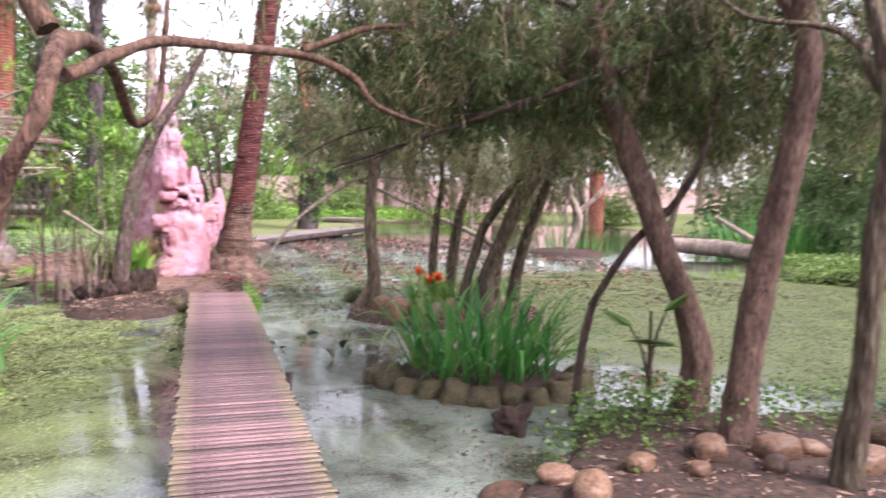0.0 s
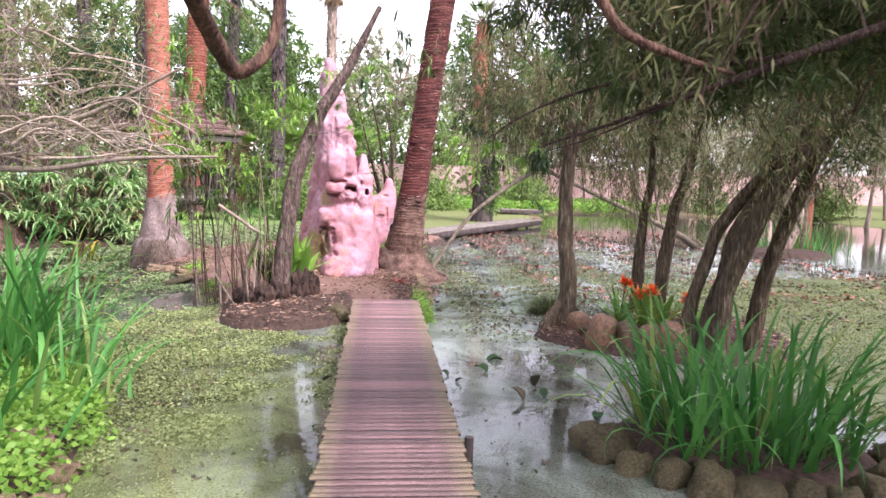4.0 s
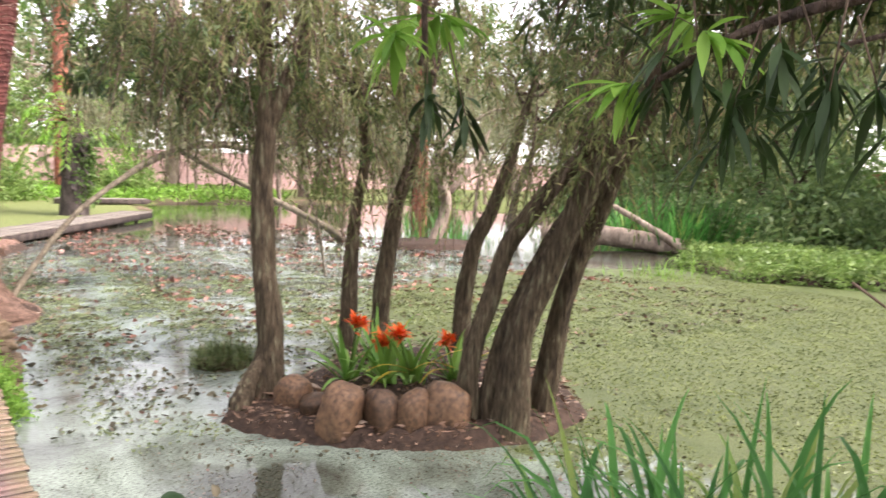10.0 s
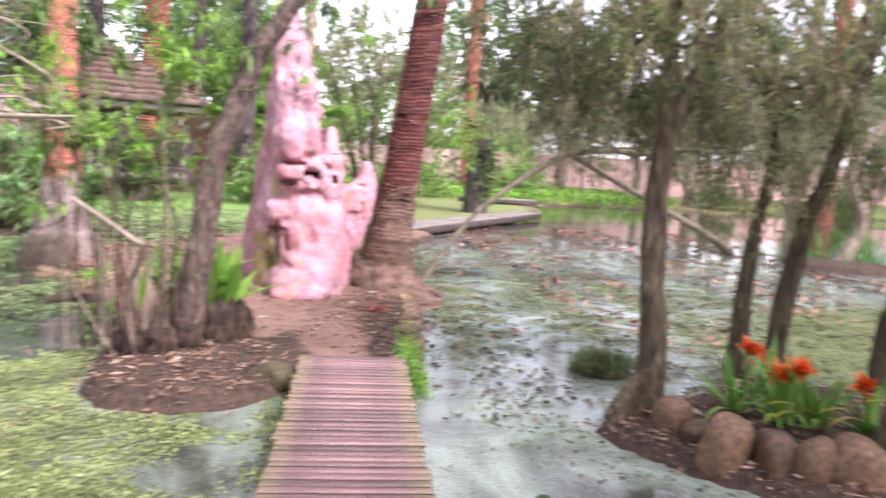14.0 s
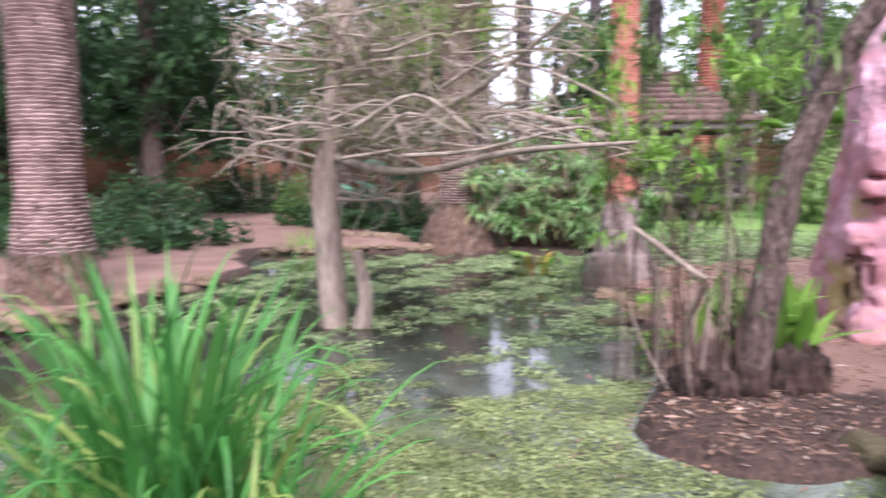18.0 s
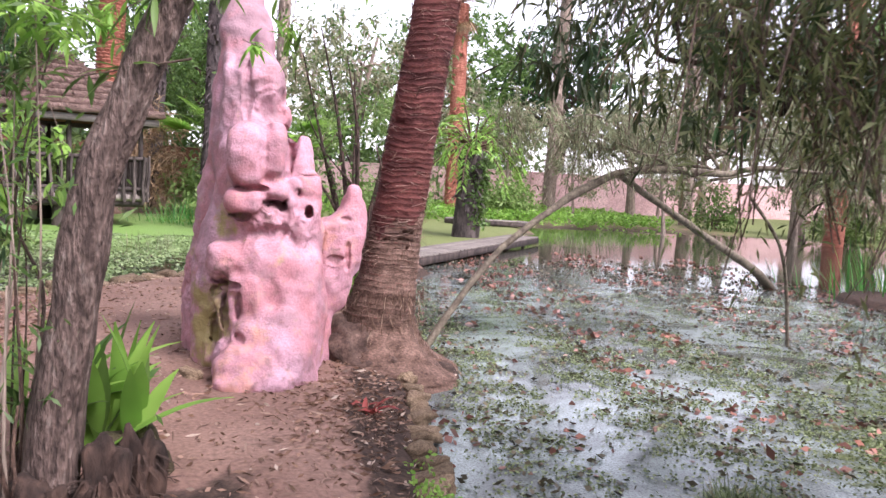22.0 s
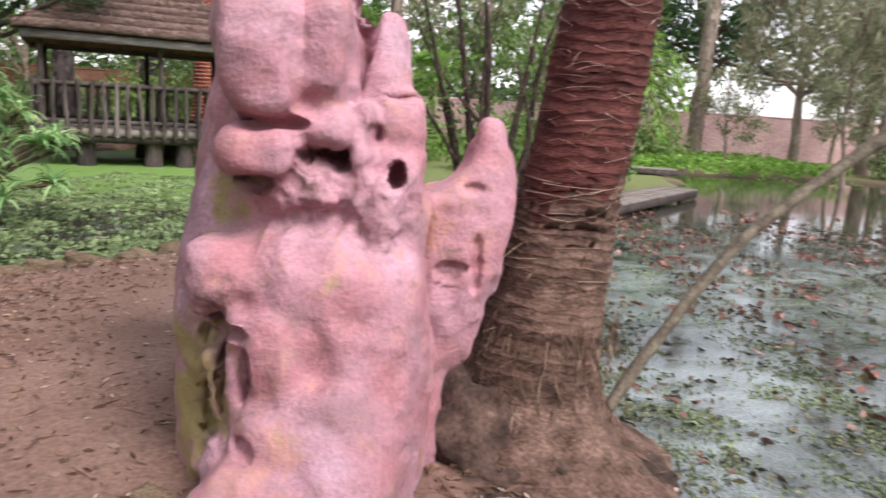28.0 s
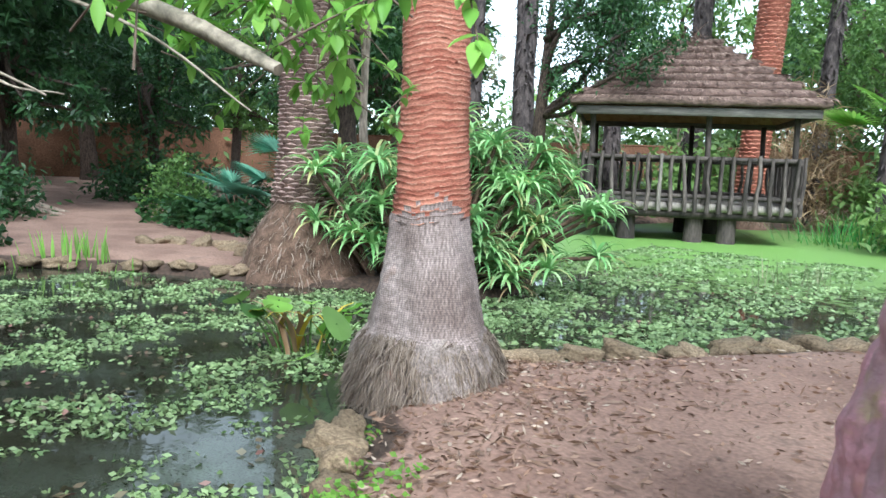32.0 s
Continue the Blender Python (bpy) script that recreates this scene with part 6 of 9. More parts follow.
# leaning tree and stems at the end of the boardwalk
ctree = branch_tree("slanting_tree", [([(-0.86, 11.27, 0.0), (-0.83, 11.29, 0.6), (-0.75, 11.31, 1.2), (-0.69, 11.32, 1.65), (-0.55, 11.33, 2.03), (-0.36, 11.33, 2.5), (0.0, 11.3, 3.1), (0.35, 11.3, 3.8)], [0.13, 0.11, 0.105, 0.1, 0.09, 0.08, 0.06, 0.03]),
    ([(-0.36, 11.33, 2.5), (-0.1, 11.5, 2.9), (0.1, 11.9, 3.3)], [0.04, 0.025, 0.01])], "slanting grey-brown tree at the path's edge", bark=BARK_GREY, base_seed=150)
for k, (p, w) in enumerate([((0.25, 11.2, 3.2), (0.5, 0, -0.6)), ((0.45, 11.3, 3.3), (0.6, 0.2, -0.5)), ((-0.3, 11.3, 2.6), (-0.4, -0.2, -0.3)), ((0.1, 11.3, 3.0), (0.3, -0.3, -0.7)), ((-0.5, 11.3, 2.2), (-0.5, 0.1, -0.1)), ((0.5, 11.2, 3.6), (0.7, 0.0, -0.6)), ((0.9, 11.6, 3.4), (0.3, 0.0, -0.8)), ((1.4, 11.8, 3.5), (0.3, 0.0, -0.8))]):
    leaf_spray(ctree, p, w, 14, 0.2, 0.032, 0.3, L_DARK if k % 2 else L_MID, 200 + k)

# bough that leans over the pond beside the palm
lean_bough = branch_tree("leaning_bough", [([(1.30, 14.93, -0.1), (1.39, 14.97, 0.12), (1.74, 15.09, 0.62), (2.13, 15.22, 1.08), (2.59, 15.34, 1.44), (3.05, 15.46, 1.74), (3.5, 15.45, 1.96), (4.0, 15.35, 2.02), (4.5, 15.15, 2.0), (5.0, 15.2, 2.09), (5.6, 14.95, 2.07), (6.2, 14.9, 2.2)], [0.045, 0.038, 0.034, 0.033, 0.036, 0.045, 0.045, 0.042, 0.034, 0.028, 0.02, 0.01]),
    ([(3.5, 15.45, 1.92), (5.8, 17.8, 1.19), (8.12, 20.15, 0.46), (9.6, 21.6, -0.2)], [0.035, 0.055, 0.08, 0.1]), ([(4.9, 15.25, 1.8), (5.6, 15.6, 1.1), (6.0, 15.9, -0.2)], [0.018, 0.02, 0.025])], "lichen-grey bough propped over the pond beside the palm", "fallen bough", LICHEN_WOOD, base_seed=170)

hanging_crown(lean_bough, [((2.7, 15.5, 2.5), (0.6, 0.5, 0.25)), ((3.3, 15.5, 2.35), (0.5, 0.5, 0.3)), ((4.1, 15.5, 2.5), (0.6, 0.5, 0.3)), ((5.4, 15.4, 2.6), (0.9, 0.6, 0.4)), ((6.4, 15.2, 2.4), (0.7, 0.6, 0.4))], 620, 175, (0.085, 0.011), L_OLIVE, (0.25, 0.65), 20, low=0.9, sheaf=8, spread=0.1, boughs=12, wood=LICHEN_WOOD)

# overhanging branch with fresh and dark long leaves beside the boardwalk
ob = branch_tree("leafy_branch", [([(3.3, 4.6, 2.75), (2.0, 4.9, 2.25), (1.3, 5.2, 1.97), (1.06, 5.4, 1.88), (0.98, 5.48, 1.82)], [0.03, 0.018, 0.009, 0.006, 0.003]), ([(2.2, 4.95, 2.3), (1.4, 5.7, 2.2), (0.9, 5.7, 1.98), (0.83, 5.69, 1.84)], [0.014, 0.009, 0.005, 0.003]), ([(1.5, 5.1, 2.04), (1.2, 5.2, 1.9), (1.02, 5.32, 1.84)], [0.006, 0.004, 0.002])], "thin branch with long fresh green and dark leaves", "branch", BARK, base_seed=180)
sprays = [((0.84, 5.7, 1.9), (-0.3, 0.2, -0.2), 1), ((0.85, 5.69, 1.9), (0.4, 0.1, -0.1), 1), ((0.8, 5.69, 1.88), (-0.2, 0.0, -0.7), 1), ((1.03, 5.47, 1.89), (-0.3, 0.3, 0.0), 1), ((1.0, 5.45, 1.87), (0.2, -0.3, -0.2), 1), ((0.97, 5.49, 1.82), (-0.6, 0.3, -0.2), 1)]
sprays += [((0.98 + 0.02 * (k % 4), 5.47 - 0.021 * k, 1.86 - 0.012 * (k % 5)), (0.25 * math.sin(k * 2.4), 0.3 * math.cos(k * 1.7), -0.9), 0) for k in range(11)] + [((0.84, 5.69, 1.84), (0.1, 0.1, -0.9), 0), ((0.87, 5.67, 1.82), (0.3, 0.0, -0.9), 0), ((0.95, 5.22, 1.62), (0.2, -0.2, -0.2), 0)]
for k, (p, w, fresh) in enumerate(sprays):
    leaf_spray(ob, p, w, 13 if fresh else 12, 0.06 if fresh else 0.062, 0.013 if fresh else 0.0095, 0.03 if fresh else 0.06, L_LIGHT if fresh else L_GLOSS, 230 + k)

hanging_crown(ob, [((1.65, 6.0, 2.45), (0.45, 0.35, 0.15)), ((2.2, 5.9, 2.5), (0.5, 0.4, 0.2)), ((1.5, 6.4, 2.5), (0.35, 0.3, 0.15))], 110, 259, (0.08, 0.012), L_BUNCH, (0.25, 0.55), 20, low=1.85, sheaf=6, spread=0.07)


# ---- plants ----
DARKROOT = material("dark_rooty_wood", (0.022, 0.015, 0.012), (0.075, 0.046, 0.034), 12, 0.95, 1.0, 30, stretch=(1, 1, 0.4), dist=0.02)

def spread_in(poly, n, g2, inset=0.05):
    p = np.array(poly)
    out = np.zeros((0, 2))
    while len(out) < n:
        q = g2.uniform(p.min(0), p.max(0), (4 * n, 2))
        out = np.vstack([out, q[inside(poly, q[:, 0], q[:, 1]) > inset]])
    return out[:n]


def on_ground(xy, dz=0.0):
    return np.column_stack([xy, ground_height(xy[:, 0], xy[:, 1]) + dz])


def reed_bed(name, label, xy, length, seed, width=0.02, tilt=0.22, bend=0.55, mat=None, category="reeds"):
    g2 = np.random.default_rng(seed)
    n = len(xy)
    ob = thing(name, label, category)
    g = Geo()
    root = on_ground(xy, -0.02)
    c = root.mean(0)
    out = (root - c) * [0.35, 0.35, 0]
    way = np.stack([g2.normal(0, tilt, n), g2.normal(0, tilt, n), np.ones(n)], -1) + out * 0.6
    blades(g, root, way, length * g2.uniform(0.55, 1.15, n), width * g2.uniform(0.7, 1.3, n), bend * g2.uniform(0.3, 1.6, n), 6, 0.3, 0, g2)
    tagged(part("blade_mass", g, mat or L_REED, ob), kind="stuff")
    return ob


blade_meshes = []
for k in range(12):
    g = Geo()
    g3 = np.random.default_rng(900 + k)
    blades(g, [(0, 0, 0)], [(g3.uniform(0.05, 0.3), 0, 1)], 1.0, 0.045, g3.uniform(0.9, 2.2) if k % 3 else 3.2, 9, 0.35, 0, g3)
    blade_meshes.append(g.mesh("blade", L_REED))


def blade_clump(label, xy, length, seed, wide=1.0, category="reeds"):
    """A clump whose broad blades stand singly."""
    g3 = np.random.default_rng(seed)
    ob = thing("reed_clump", label, category, "reed clumps")
    c = xy.mean(0)
    for (x, y), z in zip(xy, ground_height(xy[:, 0], xy[:, 1])):
        out = math.degrees(math.atan2(y - c[1], x - c[0]))
        tip = abs(g3.normal(16, 15))
        s = length * g3.uniform(0.55, 1.12)
        w = s * wide * g3.uniform(0.7, 1.25)
        part("blade", blade_meshes[int(g3.integers(12))], None, ob, at=pose(x, y, z - 0.03, 0, 0, out + g3.normal(0, 60)) @ pose(0, 0, 0, 0, tip, 0) @ Matrix.Diagonal((w, w, s, 1)))
    return ob


g9 = np.random.default_rng(91)
blade_clump("lush green reeds on the stone-edged islet", spread_in([(1.85, 6.45), (2.0, 5.85), (2.4, 5.62), (2.95, 5.62), (3.25, 5.95), (3.2, 6.4), (2.6, 6.75), (2.0, 6.8)], 235, g9), 0.98, 92, 0.95)
blade_clump("tall broad green reeds at the shore", np.vstack([g9.normal((-2.75, 7.9), (0.22, 0.16), (170, 2)), g9.normal((-2.2, 7.65), (0.2, 0.2), (40, 2)), g9.normal((-3.15, 8.0), (0.15, 0.15), (40, 2))]), 1.45, 93, 0.75)
blade_clump("green reeds among the bank weeds", np.vstack([g9.normal((-2.3, 6.3), (0.3, 0.3), (60, 2)), g9.normal((-1.9, 7.3), (0.15, 0.2), (30, 2))]), 1.05, 94, 0.9)
reed_bed("reed_clump", "short green rushes along the far bank", np.column_stack([g9.uniform(-11, -8.6, 160), g9.uniform(16.5, 17.6, 160)]), 0.45, 95, 0.03, 0.12, 0.3, L_LIGHT)
reed_bed("reed_clump", "bright green reeds under the trees", g9.normal((11.5, 20.5), (1.0, 0.8), (200, 2)), 1.1, 96, 0.03)
reed_bed("reed_clump", "bright green reeds on the far shore", np.column_stack([g9.uniform(14.8, 19, 500), g9.uniform(15.5, 20, 500)]), 1.3, 97, 0.05)
reed_bed("grass_tuft", "round grassy tussock standing in the pond", g9.normal((2.6, 11.25), (0.22, 0.17), (2600, 2)), 0.2, 98, 0.010, 1.5, 1.0, L_TUSSOCK, "grass")
reed_bed("reed_clump", "pale rushes by the jetty's end", np.vstack([g9.normal((7.9, 29.5), (0.35, 0.3), (150, 2)), g9.normal((9.4, 30.5), (0.4, 0.3), (120, 2))]), 0.9, 99, 0.02, 0.2, 0.4, L_OLIVE)
reed_bed("reed_clump", "thin rushes in front of the hut", g9.normal((-3.2, 24.3), (0.35, 0.4), (70, 2)), 0.8, 100, 0.02, 0.25, 0.5, L_OLIVE)
reed_bed("reed_clump", "fresh green iris by the pond edge", g9.normal((11.4, 13.4), (0.5, 0.35), (140, 2)), 0.75, 101, 0.03, 0.35, 0.6, L_LIGHT)


def herb_patch(name, label, xy, seed, size=0.045, height=0.18, mat=None, per=14, category="weeds"):
    """Low leafy weeds: short stems with small round leaves."""
    g2 = np.random.default_rng(seed)
    n = len(xy)
    root = on_ground(xy)
    p = (root[:, None] + np.stack([g2.normal(0, 0.05, (n, per)), g2.normal(0, 0.05, (n, per)), g2.uniform(0.01, height, (n, per))], -1)).reshape(-1, 3)
    g = Geo()
    m = len(p)
    leaves(g, p, np.stack([g2.normal(0, 1, m), g2.normal(0, 1, m), g2.uniform(-0.1, 0.7, m)], -1), size * g2.uniform(0.6, 1.5, m), size * 0.75, 0.1, 0, g2)
    ob = new(name, g.mesh(name, mat or L_MID))
    return tagged(ob, label, category, kind="stuff")


herb_patch("weeds", "bright green leafy weeds on the bank", np.vstack([spread_in([(-1.4, 4.6), (-1.42, 5.8), (-1.55, 6.9), (-2.0, 7.8), (-2.8, 8.2), (-3.4, 7.2), (-3.2, 5.2), (-2.2, 4.6)], 900, g9, -0.05)]), 111, 0.05, 0.2, L_LIGHT)
herb_patch("weeds", "low green weeds under the shore trees", np.vstack([g9.normal((2.6, 4.35), (0.5, 0.3), (150, 2)), g9.normal((3.6, 4.4), (0.5, 0.3), (90, 2)), g9.normal((4.6, 3.9), (0.6, 0.4), (110, 2))]), 112, 0.04, 0.3, L_MID, 8)
herb_patch("weeds", "fresh green ferns at the boardwalk's end", np.vstack([g9.normal((0.97, 10.8), (0.06, 0.25), (80, 2)), g9.normal((0.95, 11.3), (0.05, 0.15), (20, 2))]), 113, 0.032, 0.28, L_LIGHT, 40)
herb_patch("weeds", "green weeds at the path's stone edge", np.vstack([g9.normal((-2.65, 14.3), (0.12, 0.35), (60, 2)), g9.normal((-3.4, 15.3), (0.1, 0.2), (24, 2)), g9.normal((-2.0, 12.5), (0.15, 0.2), (30, 2))]), 114, 0.04, 0.08, L_LIGHT)
herb_patch("weeds", "pale green meadow plants on the far shore", np.column_stack([g9.uniform(12.8, 16, 420), g9.uniform(10.5, 14, 420)]), 115, 0.09, 0.3, L_SPRING)
edge = spline([(9, 5.2), (12.8, 7.8), (13.3, 10.3), (12.1, 12.2), (12.6, 14), (14.6, 15), (15.2, 18)], 20)
g5 = np.random.default_rng(122)
herb_patch("weeds", "green plants along the pond's soft edge", edge[g5.integers(0, len(edge), 900)] + g5.normal(0, 0.22, (900, 2)), 122, 0.07, 0.22, L_SPRING)
reed_bed("reed_clump", "fresh green grass along the pond edge", edge[g5.integers(0, len(edge), 700)] + g5.normal(0, 0.3, (700, 2)), 0.4, 123, 0.018, 0.35, 0.7, L_SPRING)
herb_patch("weeds", "green plants on the far grassy bank", np.column_stack([g9.uniform(0, 16, 900), g9.uniform(38, 47, 900)]), 116, 0.14, 0.5, L_LIGHT)
herb_patch("weeds", "dark green ground cover in the garden bed", np.column_stack([g9.uniform(-15, -9, 800), g9.uniform(20.5, 25, 800)]), 117, 0.14, 0.5, L_DARK)
herb_patch("weeds", "green ground cover behind the sign", np.column_stack([g9.uniform(-24, -12, 800), g9.uniform(11, 17, 800)]), 118, 0.14, 0.45, L_DARK)
herb_patch("weeds", "low shore plants by the leaning bough", np.column_stack([g9.uniform(4.2, 7.0, 300), g9.uniform(15.6, 17.0, 300)]), 119, 0.05, 0.3, L_MID)


def rosette(geo, at, n, length, width, g2, up=0.5, bend=1.0, mat=0):
    a, e = g2.uniform(0, 6.283, n), g2.uniform(-0.1, 1.3, n) * up * 2
    blades(geo, np.repeat([at], n, 0) + g2.normal(0, 0.02, (n, 3)), np.stack([np.cos(a) * np.cos(e), np.sin(a) * np.cos(e), np.sin(e)], -1), length * g2.uniform(0.7, 1.15, n), width, bend, 5, 0.6, mat, g2)


aloe = thing("aloe_bush", "large bush of grey-green tree aloe rosettes overhanging the water", "bush")
g2 = np.random.default_rng(131)
for k in range(104):
    while True:
        u = ball(1, 1.0, g2)[0]
        p = np.array([-6.3, 20.0, 0.85]) + u[0] * 2.0 * np.array([0.78, 0.62, 0]) + u[1] * 0.9 * np.array([-0.62, 0.78, 0]) + u[2] * np.array([0, 0, 1.2])
        if p[2] > 0.15 and not (u[2] < -0.6):
            break
    p[2] += 0.2 * math.cos((p[0] + 6.6) * 1.2)
    g = Geo()
    stem = np.array([-6.7 + 0.45 * (p[0] + 6.7), 19.9 + 0.4 * (p[1] - 19.9), 0.0])
    tube(g, spline([stem, (stem + p) / 2 + [0, 0, 0.15], p], 3), [0.035, 0.025], 5, 0.1, 1)
    rosette(g, p, 32, 0.48, 0.058, g2, 0.42, 2.1)
    if k % 4 == 0:
        rosette(g, p - [0, 0, 0.12], 10, 0.45, 0.03, g2, 0.1, 1.9, 2)
    part("rosette", g, [L_ALOE, PALM_ROOT, L_DEAD], aloe)

L_CLIVIA = leaf_material("clivia_strap_leaf", (0.10, 0.26, 0.04), (0.24, 0.44, 0.09), None, 0.3)
# clivias with orange flower heads, on the island
for k, (x, y) in enumerate([(3.22, 9.55), (3.0, 9.75), (3.38, 9.45), (3.7, 9.35), (3.3, 9.8)]):
    g2 = np.random.default_rng(140 + k)
    ob = thing("clivia", "clivia with strap leaves and orange flower head", "plant", "clivias on the island", at=pose(x, y, ground_at(x, y)))
    g = Geo()
    a = g2.uniform(0, 6.283, 16)
    e = g2.uniform(0.35, 1.4, 16)
    blades(g, g2.normal(0, 0.025, (16, 3)) * [1, 1, 0], np.stack([np.cos(a) * np.cos(e), np.sin(a) * np.cos(e), np.sin(e)], -1), g2.uniform(0.34, 0.62, 16), 0.052, 0.9, 5, 0.3, 0, g2)
    part("leaf_fan", g, L_CLIVIA, ob)
    if k < 4:
        g = Geo()
        top = np.array([g2.normal(0, 0.08), -0.08 + g2.normal(0, 0.05), (0.34, 0.45, 0.4, 0.33)[k]])
        tube(g, [(0, 0, 0), top], [0.009, 0.008], 5)
        stalk = part("flower_stalk", g, L_MID, ob)
        g = Geo()
        m = 60
        blades(g, np.repeat([top], m, 0) + g2.normal(0, 0.02, (m, 3)), unit(g2.standard_normal((m, 3)) * [1, 1, 0.6] + [0, 0, 0.4]), g2.uniform(0.05, 0.11, m), 0.034, 0.3, 3, 0.4, 0, g2)
        part("flower_head", g, ORANGE, stalk, "orange trumpet flowers")
    if k in (2, 3):
        g = Geo()
        blades(g, np.array([[-0.05, -0.05, 0.12], [-0.08, -0.02, 0.1], [0.05, -0.08, 0.14]]), np.array([[-1.0, -0.25, 0.45], [-1.0, -0.55, 0.35], [0.35, -0.75, 0.6]]), 0.5, 0.04, 0.8, 6, 0.3, 0, g2)
        part("yellow_leaf", g, L_YELLOW, ob, "yellowed leaf")

# broad-leaved plant, thin canes and stumps at the slanting tree
ob = thing("broad_leaved_plant", "bushy clump of bright green broad paddle leaves beside the path", "plant", at=pose(-0.84, 11.85, ground_at(-0.84, 11.85)))
g2 = np.random.default_rng(150)
for k in range(64):
    g = Geo()
    a, e = g2.uniform(0, 6.283), g2.uniform(0.6, 1.45)
    blades(g, [(g2.normal(-0.06, 0.17), g2.normal(0, 0.14), g2.uniform(0, 0.25))], [(math.cos(a) * math.cos(e), math.sin(a) * math.cos(e), math.sin(e))], g2.uniform(0.42, 0.74), 0.105, 0.55, 8, 0.25, 0, g2, True)
    part("leaf", g, L_MID if k % 3 == 0 else L_LIGHT, ob)
ob = thing("bare_cane_clump", "clump of thin bare brown canes at the foot of the tree", "shrub")
for k in range(17):
    g = Geo()
    x, y = -1.12 + g2.normal(0, 0.15), 11.2 + g2.normal(0, 0.16)
    tx, ty = x + g2.normal(-0.06, 0.13), y + g2.normal(0, 0.12)
    tube(g, spline([(x, y, 0.05), ((x + tx) / 2 + g2.normal(0, 0.03), (y + ty) / 2, 0.5), (tx, ty, g2.uniform(0.7, 1.5))], 4), [0.014, 0.010, 0.005], 5, 0.1)
    part("cane", g, BARK_RED if k % 3 else BARK_PALE, ob)
g = Geo()
tube(g, spline([(-1.18, 11.0, 0.05), (-1.2, 10.8, 0.6), (-1.02, 10.5, 1.02), (-1.08, 10.43, 1.11), (-1.42, 10.33, 1.37)], 5), [0.016, 0.016, 0.02, 0.018], 7, 0.15)
part("cane", g, BARK_PALE, ob, "thick pale broken cane")
g = Geo()
n = 420
p = np.column_stack([g2.normal(-1.1, 0.25, n), g2.normal(11.2, 0.22, n), g2.uniform(0.6, 2.4, n)])
leaves(g, p, g2.standard_normal((n, 3)) + [0, 0, 0.3], g2.uniform(0.05, 0.11, n), 0.018, 0.1, 0, g2)
tagged(part("sparse_leaves", g, L_MID, ob), kind="stuff")
tuft_shrub = thing("tufted_cane_shrub", "tall thin-caned shrub with bright green leaf tufts", "shrub")
for k in range(18):
    x, y = g2.uniform(-2.0, -1.0), g2.uniform(11.5, 12.1)
    tx, ty, h = x + g2.normal(0, 0.25), y + g2.normal(0, 0.15), g2.uniform(1.5, 3.0)
    g = Geo()
    tube(g, spline([(x, y, 0.0), ((x + tx) / 2 + g2.normal(0, 0.04), (y + ty) / 2, h * 0.5), (tx, ty, h)], 4), [0.007, 0.0055, 0.003], 5, 0.1)
    cane = part("cane", g, BARK_PALE if k % 2 else BARK, tuft_shrub)
    g = Geo()
    n = 30
    blades(g, np.repeat([[tx, ty, h]], n, 0) + g2.normal(0, 0.05, (n, 3)), g2.standard_normal((n, 3)) + [0, 0, 0.5], g2.uniform(0.10, 0.2, n), 0.038, 0.7, 4, 0.4, 0, g2, True)
    tagged(part("leaf_tuft", g, L_LIGHT if k % 3 else L_MID, cane), kind="stuff")
sapling = thing("leafy_sapling", "slender sapling with fresh green sprays and long dark leaves", "sapling")
for k in range(7):
    x, y = g2.uniform(-2.1, -1.2), g2.uniform(11.4, 11.9)
    tip = (x + g2.normal(-0.1, 0.3), y + g2.normal(0, 0.1), g2.uniform(2.3, 3.3))
    line = spline([(x, y, -0.1), (x + g2.normal(0, 0.07), y, 1.0), (0.5 * (x + tip[0]) + g2.normal(0, 0.08), 0.5 * (y + tip[1]), 0.6 * tip[2]), tip], 6)
    g = Geo()
    tube(g, line, [0.012, 0.010, 0.007, 0.003], 6, 0.12, seed=k)
    part("stem", g, (BARK, BARK_RED, BARK_PALE)[k % 3], sapling)
    for q in range(7):
        p = line[int(len(line) * g2.uniform(0.45, 0.99))] + g2.normal(0, 0.16, 3) * [1, 1, 0.6]
        leaf_spray(sapling, p, g2.normal(0, 0.6, 3) + [0, 0, 0.25], 13, 0.11, 0.026, 0.16, (L_LIGHT, L_SPRING, L_MID)[(k + q) % 3], 1500 + 10 * k + q)
for k in range(22):
    p = (g2.uniform(-2.3, -1.1), g2.uniform(11.5, 12.0), g2.uniform(1.0, 1.8))
    leaf_spray(sapling, p, g2.normal(0, 0.6, 3) + [0, 0, 0.2], 15, 0.2, 0.016, 0.2, L_DARK if k % 3 else L_MID, 1700 + k)
for k, (x, y, z) in enumerate([(-0.75, 11.6, 2.5), (-0.62, 11.7, 2.75), (-0.4, 11.6, 2.95), (-0.2, 11.8, 2.85), (0.0, 11.7, 3.1), (0.12, 11.9, 2.75), (0.3, 11.8, 2.95), (-0.85, 11.5, 2.3), (-0.1, 11.5, 2.55), (-0.5, 11.9, 3.2), (0.45, 12.0, 3.15), (-0.9, 11.6, 2.9)]):
    for q in range(3):
        leaf_spray(ctree, np.array([x, y, z]) + g2.normal(0, 0.12, 3), g2.normal(0, 0.5, 3) + [0, 0, -0.1], 13, 0.11, 0.024, 0.15, L_LIGHT if (k + q) % 3 else L_SPRING, 1800 + 3 * k + q)
